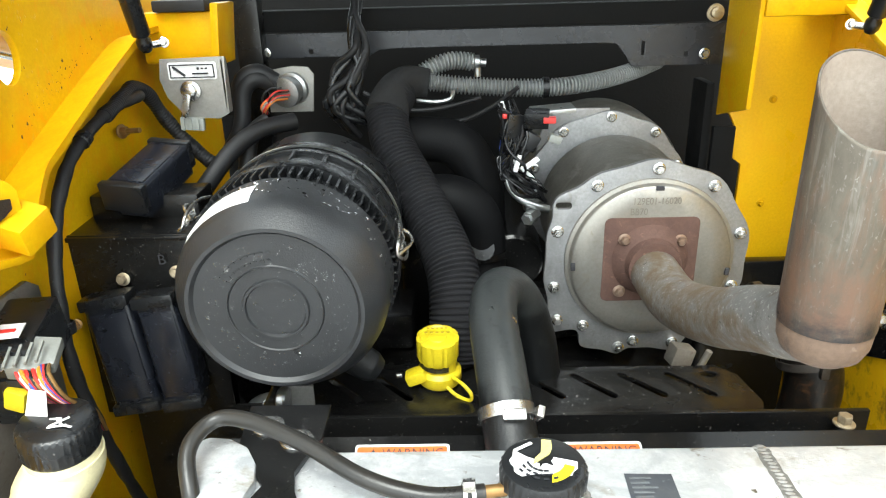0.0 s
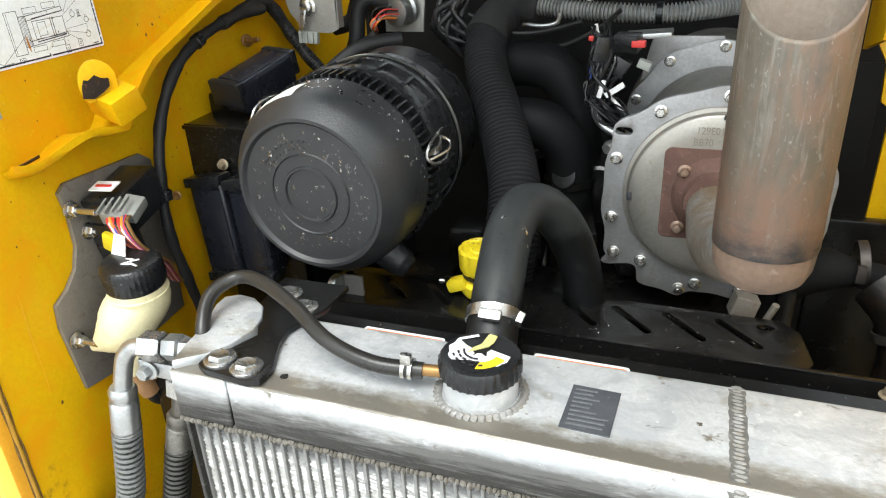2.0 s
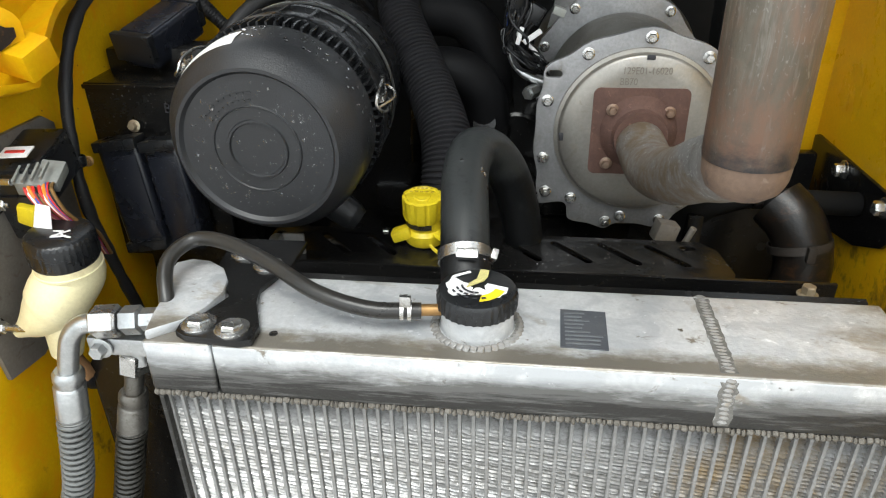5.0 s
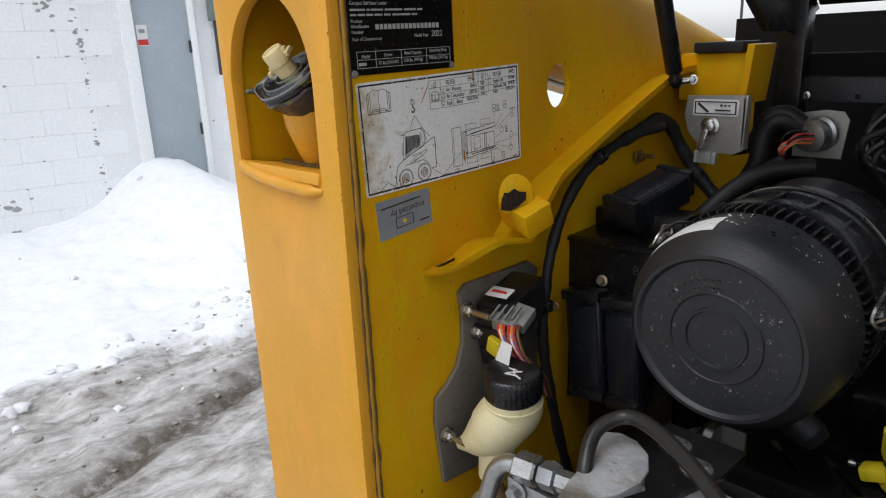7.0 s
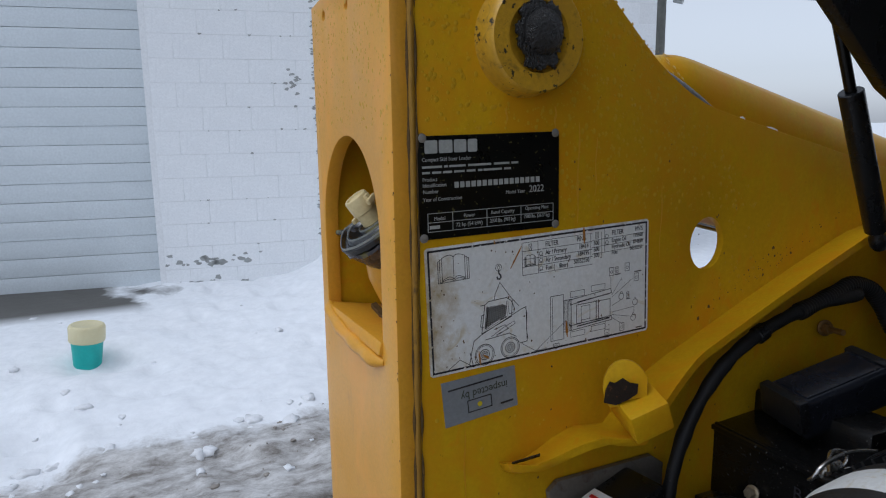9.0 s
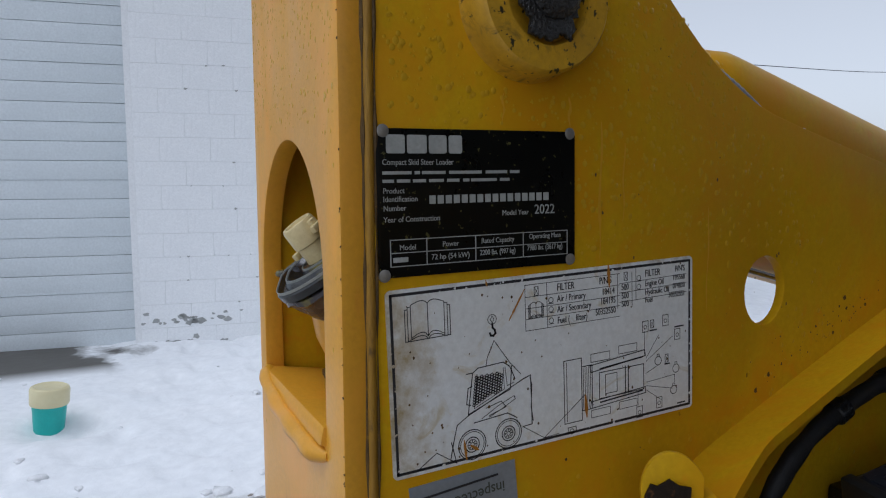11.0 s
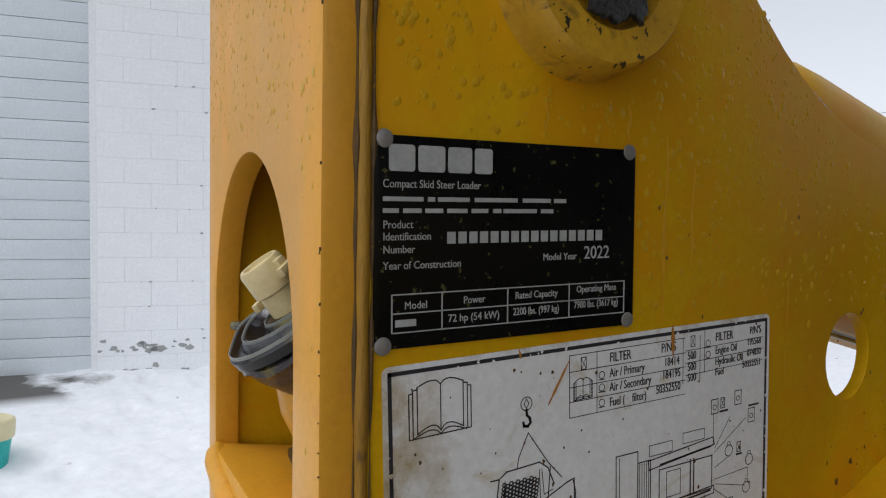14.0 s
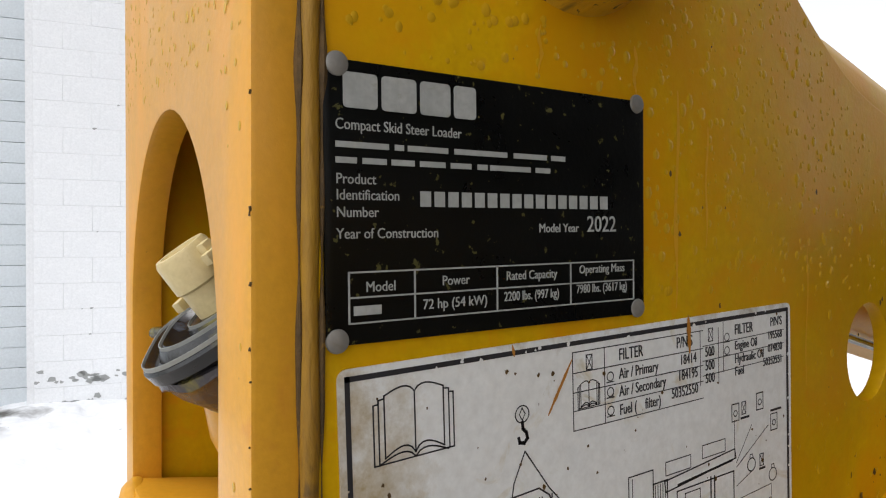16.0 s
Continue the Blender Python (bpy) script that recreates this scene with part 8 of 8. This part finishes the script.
part("backing", bm, WHITE, stick)
LINES = B()


def line(pts, w=2.2, close=False):
    pts = pts + [pts[0]] if close else pts
    for (a, b), (c, d) in zip(pts, pts[1:]):
        n = math.hypot(c - a, d - b) or 1
        ex, ey = (c - a) / n * w / 2, (d - b) / n * w / 2
        q = [(a - ex + ey, b - ey - ex), (c + ex + ey, d + ey - ex), (c + ex - ey, d + ey + ex), (a - ex - ey, b - ey + ex)]
        LINES.faces.new([LINES.verts.new(sp(*p)) for p in q])


def rect(x, y, w, h, t=2.2):
    line([(x, y), (x + w, y), (x + w, y + h), (x, y + h)], t, True)


def ring(x, y, r, t=2.2, n=22):
    line(arc2(x, y, r, r, n=n), t, True)


rect(14, 14, 1062, 493, 8)
# open book: two cover edges, curved pages, bowed lower edge
def book(x, y, w, h, t=2.4):
    c = x + w / 2
    for dx, up in ((0, 0.18), (0.06, 0.12)):
        line([(x + dx * w, y + h), (x + dx * w, y + up * h), (x + (dx + 0.06) * w, y + (up - 0.01) * h)], t)
        line([(x + (1 - dx) * w, y + h * 0.97), (x + (1 - dx) * w, y + up * h), (x + (0.94 - dx) * w, y + (up - 0.01) * h)], t)
    for k in (-1, 1):
        top = [(c + k * w * 0.37 * q / 8, y + h * (0.07 - 0.09 * math.sin(math.pi * (q / 8) ** 0.7))) for q in range(9)]
        low = [(c + k * w * 0.37 * q / 8, y + h * (0.92 - 0.12 * math.sin(math.pi * (q / 8) ** 0.7))) for q in range(9)]
        foot = [(c + k * w * 0.42 * q / 8, y + h * (0.985 - 0.10 * math.sin(math.pi * (q / 8) ** 0.7))) for q in range(9)]
        line(top, t)
        line(low, t)
        line(foot, t)
        line([top[-1], low[-1]], t)
    line([(c, y + h * 0.07), (c, y + h * 0.92)], t)
    line([(x, y + h), (x + w, y + h * 0.97)], t)


book(52, 38, 134, 106)
# hook
ring(318, 116, 14, 2.0)
line([(318, 106), (312, 116), (318, 126), (324, 116)], 1.8, True)
line([(318, 130), (319, 140), (326, 148), (328, 157), (321, 164), (312, 162), (310, 155)], 6)
line([(322, 178), (298, 226), (294, 246)], 2.4)
line([(322, 178), (372, 250), (408, 290)], 2.4)
# loader from the side
line([(230, 262), (250, 262), (268, 250), (350, 246), (372, 262), (388, 300)], 3)
line([(250, 262), (232, 380), (372, 330), (378, 262)], 3)
line([(264, 268), (252, 366), (352, 326), (350, 262)], 2)
for j in range(12):
    for k in range(12):
        x, y = 262 + k * 8.4 - j * 1.1, 276 + j * 8.0 + (4.0 if k % 2 else 0)
        if y < 358 - (x - 254) * 0.38 and x < 346:
            line(arc2(x, y, 4.3, 4.0, n=6), 2.6, True)
line([(356, 262), (362, 318), (384, 312)], 2)
line([(246, 300), (234, 304), (228, 350), (240, 354)], 3)
line([(276, 400), (330, 372), (384, 352), (388, 362), (336, 386), (300, 400)], 2.2)
line([(440, 306), (446, 330), (442, 396), (448, 440)], 3)
line([(196, 404), (230, 384), (420, 306), (442, 300), (444, 450), (412, 452)], 3)
line([(196, 404), (186, 440), (172, 500), (190, 512), (176, 450)], 3)
line([(250, 408), (360, 400), (392, 420)], 3)
line([(290, 372), (340, 360), (356, 380), (300, 396)], 2.4)
for cx, cy in ((242, 470), (362, 462)):
    ring(cx, cy, 44, 3)
    ring(cx, cy, 38, 2)
    ring(cx, cy, 22, 3)
    ring(cx, cy, 15, 2)
    ring(cx, cy, 6, 2)
    for k in range(8):
        ring(cx + 11 * math.cos(k * math.pi / 4), cy + 11 * math.sin(k * math.pi / 4), 1.6, 1.8, 6)
line([(172, 500), (130, 470), (70, 508), (150, 508)], 2.4)
line([(412, 452), (486, 502), (540, 500)], 2)
line([(486, 502), (640, 396)], 2)
# loader from above
rect(562, 278, 66, 198, 2.6)
line([(572, 284), (572, 470)], 2)
rect(628, 306, 40, 140, 3)
for k in range(5):
    line([(634 + k * 7, 310), (634 + k * 7, 440)], 2)
line([(660, 308), (880, 290), (884, 310), (664, 330)], 3, True)
line([(660, 446), (884, 434), (884, 414), (664, 424)], 3, True)
rect(696, 336, 180, 84, 3)
rect(720, 346, 46, 62, 2.2)
line([(800, 332), (800, 420)], 4)
line([(812, 332), (812, 420)], 4)
line([(700, 324), (870, 312)], 5)
line([(700, 432), (870, 424)], 5)
for x, y in ((664, 272), (774, 262)):
    rect(x, y, 74, 26, 2)
for x, y in ((664, 452), (774, 446)):
    rect(x, y, 74, 24, 2)
for p in ([(886, 320), (940, 250)], [(886, 330), (1000, 262)], [(880, 310), (880, 230)], [(886, 370), (940, 350)], [(888, 400), (1010, 394), (1010, 420)], [(888, 412), (1000, 440)], [(884, 424), (950, 470)], [(852, 430), (852, 470)]):
    line(p, 1.8)
for x, y in ((872, 196), (958, 186), (1010, 240), (930, 460), (846, 476)):
    rect(x, y, 24, 36, 2.4)
    ring(x + 12, y + 20, 6, 2)
for x, y in ((938, 336), (1016, 374), (1006, 446)):
    ring(x, y, 14, 2.4)
    line([(x - 6, y - 12), (x - 4, y - 22), (x + 4, y - 22), (x + 6, y - 12)], 2)
for x, y in ((906, 196), (968, 320)):
    rect(x, y, 14, 26, 2)
    line([(x, y), (x + 14, y + 26)], 1.6)
    line([(x + 14, y), (x, y + 26)], 1.6)
rect(574, 490, 30, 16, 2.4)
ring(588, 504, 8, 2)
for x, y, w in ((904, 230, 26), (968, 352, 18), (1012, 232, 36), (1024, 496, 30)):
    line([(x, y), (x + w, y)], 5)
# filter table
for y in (30, 66, 100, 132, 166):
    line([(430, y), (780, y)], 1.8)
for y in (62, 92, 122):
    line([(780, y), (1062, y - 4)], 1.8)
for x, y1 in ((430, 166), (506, 166), (772, 140), (830, 140)):
    line([(x, 30), (x, y1)], 2)
line([(846, 20), (846, 122)], 2)
book(441, 84, 52, 46, 1.8)
for x, y in ((462, 38), (798, 28)):
    rect(x, y, 14, 26, 2)
    line([(x, y), (x + 14, y + 26)], 1.6)
    line([(x + 14, y), (x, y + 26)], 1.6)
for x, y in ((520, 84), (520, 112), (520, 146), (858, 52), (858, 80)):
    ring(x, y, 8, 2)
    line([(x - 9, y + 10), (x + 9, y + 10)], 2)
part("line_drawing", LINES, INK, stick, "thin black line drawings")
q = SW / 1090
items = []
for body, a, b, s, al in (("FILTER", 542, 58, 22, "LEFT"), ("P/N'S", 700, 56, 22, "LEFT"), ("Air / Primary", 542, 92, 20, "LEFT"), ("18414", 760, 90, 20, "RIGHT"), ("Air / Secondary", 542, 124, 20, "LEFT"), ("184195", 764, 120, 20, "RIGHT"), ("Fuel (    filter)", 542, 158, 20, "LEFT"), ("50352550", 764, 152, 20, "RIGHT"),
                          ("500", 802, 84, 20, "CENTER"), ("500", 802, 112, 20, "CENTER"), ("500", 802, 138, 20, "CENTER"), ("FILTER", 884, 50, 22, "LEFT"), ("P/N'S", 1056, 46, 20, "RIGHT"), ("Engine Oil", 884, 82, 19, "LEFT"), ("195568", 1056, 74, 18, "RIGHT"),
                          ("Hydraulic Oil", 884, 110, 19, "LEFT"), ("074830", 1056, 102, 18, "RIGHT"), ("Fuel", 884, 136, 19, "LEFT"), ("50352551", 1056, 130, 18, "RIGHT")):
    items.append((body, s * q / 0.72, sp(a, b), su, sv, al, 0.72))
letters("lettering", items, INK, stick, "small black lettering")
bm = B()
rs = random.Random(31)
RUNW = shade("rust_wash", (0.70, 0.32, 0.008), (0.68, 0.36, 0.008), 0.4)
RUN = shade("rust_run", (0.50, 0.22, 0.03), (0.42, 0.17, 0.02), 0.6)
for a, b, c, d, w in ((428, 40, 372, 128, 7), (735, -6, 738, 70, 12), (640, 395, 645, 470, 12), (215, 450, 222, 512, 8), (300, 0, 304, 20, 5), (235, 470, 262, 490, 10)):
    n = math.hypot(c - a, d - b)
    steps = 10
    left, rightp = [], []
    for k in range(steps + 1):
        t = k / steps
        ww = w / 2 * math.sin(math.pi * (0.1 + 0.8 * t)) * rs.uniform(0.75, 1.2)
        ex, ey = (d - b) / n * ww, -(c - a) / n * ww
        mx, my = a + (c - a) * t, b + (d - b) * t
        left.append(bm.verts.new(sp(mx + ex, my + ey) + Vector((0.0003, 0, 0))))
        rightp.append(bm.verts.new(sp(mx - ex, my - ey) + Vector((0.0003, 0, 0))))
    for k in range(steps):
        bm.faces.new((left[k], left[k + 1], rightp[k + 1], rightp[k]))
    part("rust_run", bm, RUN, stick, "orange scratch")
    bm = B()
bm = B()
for k in range(70):
    a, b = rs.uniform(20, 1070), rs.uniform(10, 510)
    r = rs.uniform(1.5, 5) * (1.8 if rs.random() < 0.12 else 1)
    vs = [bm.verts.new(sp(a + r * math.cos(t) * rs.uniform(0.5, 1.1), b + r * math.sin(t) * rs.uniform(0.5, 1.3)) + Vector((0.00025, 0, 0))) for t in (k2 * math.pi / 4 for k2 in range(8))]
    bm.faces.new(vs)
tagged(part("dirt_specks", bm, SEAL, stick, "dark specks of dirt"), kind="stuff")
bm = B()
for k in range(34):
    t = rs.random()
    a, b = ((20 + 1050 * t, 14), (14, 20 + 480 * t), (1076, 20 + 480 * t), (20 + 1050 * t, 507))[(0, 0, 1, 2, 3)[k % 5]]
    a, b, r = a + rs.uniform(-4, 4), b + rs.uniform(-4, 4), rs.uniform(1.5, 5.5)
    bm.faces.new([bm.verts.new(sp(a + r * math.cos(j * 0.9) * rs.uniform(0.4, 1.4), b + r * math.sin(j * 0.9) * rs.uniform(0.4, 1.2)) + Vector((0.0002, 0, 0))) for j in range(7)])
tagged(part("worn_border", bm, WHITE, stick, "pale breaks worn into the black border"), kind="stuff")

go, gu, gv = local(0.4060, 1.1970, WX + 0.0008, 5.5)
ins = thing("inspection_sticker", go, "faded grey inspection sticker stuck upside down", "sticker")
bm = B()
sheet(bm, [(-0.033, -0.019), (0.034, -0.0185), (0.034, 0.0165), (-0.033, 0.019)], [], go, gu, gv, 0.0006)
part("backing", bm, SILV, ins)
letters("lettering", [("inspected by", 0.0095, go + gu * 0.026 + gv * 0.006 + Vector((0.0002, 0, 0)), -gu, -gv, "LEFT", 0.9)], shade("faded_ink", (0.07, 0.08, 0.06), None, 0.6), ins)
bm = B()
for a, b, w, h in ((-0.012, -0.002, 0.022, 0.0006), (-0.012, -0.012, 0.022, 0.0006), (-0.012, -0.012, 0.0006, 0.010), (0.0095, -0.012, 0.0006, 0.010), (0.018, -0.013, 0.012, 0.0016), (-0.028, 0.0105, 0.050, 0.0012)):
    c = go + gu * (a + w / 2) + gv * (b + h / 2) + Vector((0.0003, 0, 0))
    box(bm, c, (0.0003, w, h), turn(5.5, 0, 0))
part("box_lines", bm, INK, ins)
bm = B()
lathe(bm, go + gu * -0.001 + gv * -0.007, X3, [(0, 0.0022), (0.0004, 0.0022), (0.0004, 0)], 10)
part("dot", bm, CAPYEL, ins)

# ---- water drops and grime on the tower ----
def drops(name, count, place, size, parent, seed, material):
    rs = random.Random(seed)
    verts, faces = [], []
    for _ in range(count):
        got = place(rs)
        if got is None:
            continue
        p, n, down = got
        r = size[0] + (size[1] - size[0]) * rs.random() ** 2.2
        sl = 1 + rs.random() ** 3 * 0.5
        n, down = Vector(n), Vector(down)
        side = n.cross(down).normalized()
        b = len(verts)
        for h, k in ((0.0, 1.0), (0.42, 0.80), (0.62, 0.38)):
            for i in range(7):
                a = 2 * math.pi * i / 7
                verts.append(tuple(Vector(p) + (side * math.cos(a) + down * math.sin(a) * sl) * r * k + n * r * h * 0.20))
        verts.append(tuple(Vector(p) + n * r * 0.15))
        for ring_no in range(2):
            for i in range(7):
                o = b + ring_no * 7
                faces.append((o + i, o + (i + 1) % 7, o + 7 + (i + 1) % 7, o + 7 + i))
        for i in range(7):
            faces.append((b + 14 + i, b + 14 + (i + 1) % 7, b + 21))
    me = bpy.data.meshes.new(name)
    me.from_pydata(verts, [], faces)
    me.polygons.foreach_set("use_smooth", [True] * len(me.polygons))
    me.materials.append(material)
    ob = new(name, me)
    ob.parent = parent
    ob.matrix_parent_inverse = Matrix.Translation(parent.location).inverted()
    return tagged(ob, "small water drops", kind="stuff")


def on_inner(rs):
    y, z = 0.36 + 0.40 * rs.random(), 1.12 + 0.40 * rs.random() ** 0.6
    if z > 1.52 - max(0, y - 0.52) * 0.95 or (y < 0.482 and 1.21 < z < 1.408) or (y < 0.582 and 1.21 < z < 1.334) or math.hypot(y - 0.4455, z - 1.474) < 0.049 or math.hypot(y - 0.648, z - 1.30) < 0.028:
        return None
    if z < 1.33 and rs.random() < 0.75:
        return None
    return (WX + 0.0001, y, z), X3, (0, 0, -1)


def on_rear(rs):
    x, z = -0.577 + 0.186 * rs.random(), 1.06 + 0.455 * rs.random() ** 0.35
    if abs(x + 0.489) < 0.077 and 1.20 < z < 1.41:
        return None
    if z < 1.40 and rs.random() < 0.8:
        return None
    return (x, 0.3359, z), (0, -1, 0), (0, 0, -1)


def on_cover(rs):
    a = rs.uniform(0, 2 * math.pi)
    e = u * math.cos(a) + v * math.sin(a)
    if rs.random() < 0.55:
        if e.z < -0.2:
            return None
        h = rs.uniform(0.036, 0.070)
        return AO + n * h + e * (0.0985 + (h - 0.034) / 0.038 * 0.002), e, (0, -0.9, -0.3)
    r = 0.066 * math.sqrt(rs.random())
    if r < 0.046 and rs.random() < 0.7:
        return None
    return AO + n * 0.0036 + e * r, -n, (0, 0, -1)


u, v, n = frame_of(AX)
drops("water_drop", 4400, on_inner, (0.0005, 0.0021), loader, 41, BEAD)


def on_arm(rs):
    y, a = 0.60 + 0.32 * rs.random() ** 1.4, radians(rs.uniform(0, 75))
    return (-0.446 + 0.045 * math.sin(a), y, arm_top(y) - 0.047 + 0.045 * math.cos(a)), (math.sin(a), 0.25 * math.cos(a), math.cos(a)), (math.cos(a), 0, -math.sin(a))


drops("water_drop", 420, on_arm, (0.0005, 0.0022), arm, 46, BEAD)
drops("water_drop", 1000, on_rear, (0.0005, 0.0016), loader, 42, BEAD)
drops("water_drop", 760, on_cover, (0.0006, 0.0023), air, 43, WATER)


def on_shroud(rs):
    x, y = rs.uniform(-0.19, 0.34), rs.uniform(0.593, 0.702)
    return (x, y, 0.9325), (0, 0, 1), (0.6, 0.8, 0)


def on_hose(rs):
    t = rs.uniform(0.0, 1.0)
    c = Vector((0.066, 0.500, 0.996)).lerp(Vector((0.057, 0.592, 1.052)), t)
    a = rs.uniform(-1.2, 1.2)
    e = (Vector((math.sin(a), -0.52 * math.cos(a), 0.85 * math.cos(a)))).normalized()
    return c + e * 0.0234, e, (0, -0.85, -0.52)


drops("water_drop", 240, on_shroud, (0.0004, 0.0012), shroud, 44, WATER)
drops("water_drop", 90, on_hose, (0.0008, 0.0030), cool, 45, WATER)
bm = B()
rs = random.Random(77)
for k in range(110):
    y, z = rs.uniform(0.36, 0.75), rs.uniform(1.02, 1.5)
    if z > 1.50 - max(0, y - 0.52) * 0.95:
        continue
    r = rs.uniform(0.0003, 0.0012)
    bm.faces.new([bm.verts.new((WX + 0.0003, y + r * math.cos(t) * rs.uniform(0.5, 1.1), z + r * math.sin(t) * rs.uniform(0.6, 1.6))) for t in (k2 * math.pi / 4 for k2 in range(8))])
tagged(part("grime_specks", bm, SEAL, loader, "dark specks and chips"), kind="stuff")

# thin rusty runs and scuffs down the tower paint
for y, z0, z1, w in ((0.4985, 1.412, 1.330, 0.0024), (0.5165, 1.40, 1.352, 0.0016), (0.475, 1.425, 1.408, 0.0022), (0.43, 1.425, 1.409, 0.0016), (0.59, 1.36, 1.29, 0.001), (0.392, 1.17, 1.10, 0.0014), (0.40, 1.02, 0.90, 0.002)):
    bm = B()
    left, rightp = [], []
    for k in range(15):
        t = k / 14
        ww = w * math.sin(math.pi * (0.08 + 0.88 * t)) * rs.uniform(0.6, 1.3)
        c = y + 0.0006 * math.sin(t * 9 + y * 50)
        left.append(bm.verts.new((WX + 0.00035, c - ww / 2, z0 + (z1 - z0) * t)))
        rightp.append(bm.verts.new((WX + 0.00035, c + ww / 2, z0 + (z1 - z0) * t)))
    for k in range(14):
        bm.faces.new((left[k], left[k + 1], rightp[k + 1], rightp[k]))
    part("rust_run", bm, RUNW, loader, "thin orange run")

# ---- block courses of the building, nearest stretch ----
bm = B()
box(bm, (0, 0, 0), (0.3990, 0.010, 0.1990), wallrot, 0.0018, 1)
block_mesh = mesh_of("block", bm, BLOCK)
bm = B()
box(bm, (0, 0, 0), (0.1990, 0.010, 0.1990), wallrot, 0.0018, 1)
half_mesh = mesh_of("block", bm, BLOCK)
rs = random.Random(13)
for row in range(19):
    for col in range(-1 if row % 2 else 0, 11):
        s = 0.2 + col * 0.4 + (0.2 if row % 2 else 0.0)
        if (1.28 < s < 2.28 and row < 10) or s > 4.45:
            continue
        ob = new("block", block_mesh)
        ob.parent = wall_ob
        ob.location = on_wall(s, 0.1 + row * 0.2, rs.uniform(-0.001, 0.001))
    if row % 2 == 0:
        ob = new("block", half_mesh)
        ob.parent = wall_ob
        ob.location = on_wall(-0.1, 0.1 + row * 0.2, 0.0)

# bare spots where the wall paint has flaked
verts, faces = [], []
spots = [(rs.gauss(0.08, 0.2), 0.2 * rs.randint(0, 1) + abs(rs.gauss(0.0, 0.03)) + 0.03, 1.5) for _ in range(70)] + [(1.165 + rs.gauss(0, 0.014), rs.uniform(0.1, 2.6), 0.75) for _ in range(90)]
spots += [(0.98 + rs.gauss(0, 0.05), 1.79 + rs.gauss(0, 0.05), 1.0) for _ in range(14)] + [(rs.uniform(0.05, 1.4), 0.2 * rs.randint(1, 12) + rs.gauss(0, 0.004), 0.6) for _ in range(34)]
for s, z, size in spots:
    if not -0.19 < s < 1.44 or z < 0.02:
        continue
    r = rs.uniform(0.006, 0.022) * size
    b = len(verts)
    for k in range(9):
        a = 2 * math.pi * k / 9
        q = rs.uniform(0.5, 1.2)
        verts.append(tuple(on_wall(s + r * 1.4 * q * math.cos(a), z + r * 0.8 * q * math.sin(a), 0.0075)))
    faces.append(tuple(range(b, b + 9)))
me = bpy.data.meshes.new("flaked_spot")
me.from_pydata(verts, [], faces)
me.materials.append(CHIP)
flake = new("flaked_spot", me)
flake.parent = wall_ob
tagged(flake, "bare grey spots in the white paint", kind="stuff")

# oily spatter above the folded lip
bm = B()
rs = random.Random(91)
for k in range(70):
    y = rs.gauss(0.735, 0.055)
    z = 1.247 + (y - 0.72) * 0.42 + 0.012 + abs(rs.gauss(0, 0.010))
    r = rs.uniform(0.0003, 0.0022) * (1.0 if rs.random() < 0.2 else 0.4)
    a0 = rs.uniform(0, 6.28)
    bm.faces.new([bm.verts.new((WX + 0.0004, y + r * math.cos(t) * rs.uniform(0.5, 1.3), z + r * math.sin(t) * rs.uniform(0.5, 1.3))) for t in (a0 + j * math.pi / 5 for j in range(10))])
tagged(part("oil_spatter", bm, SEAL, loader, "oily brown spatter"), kind="stuff")
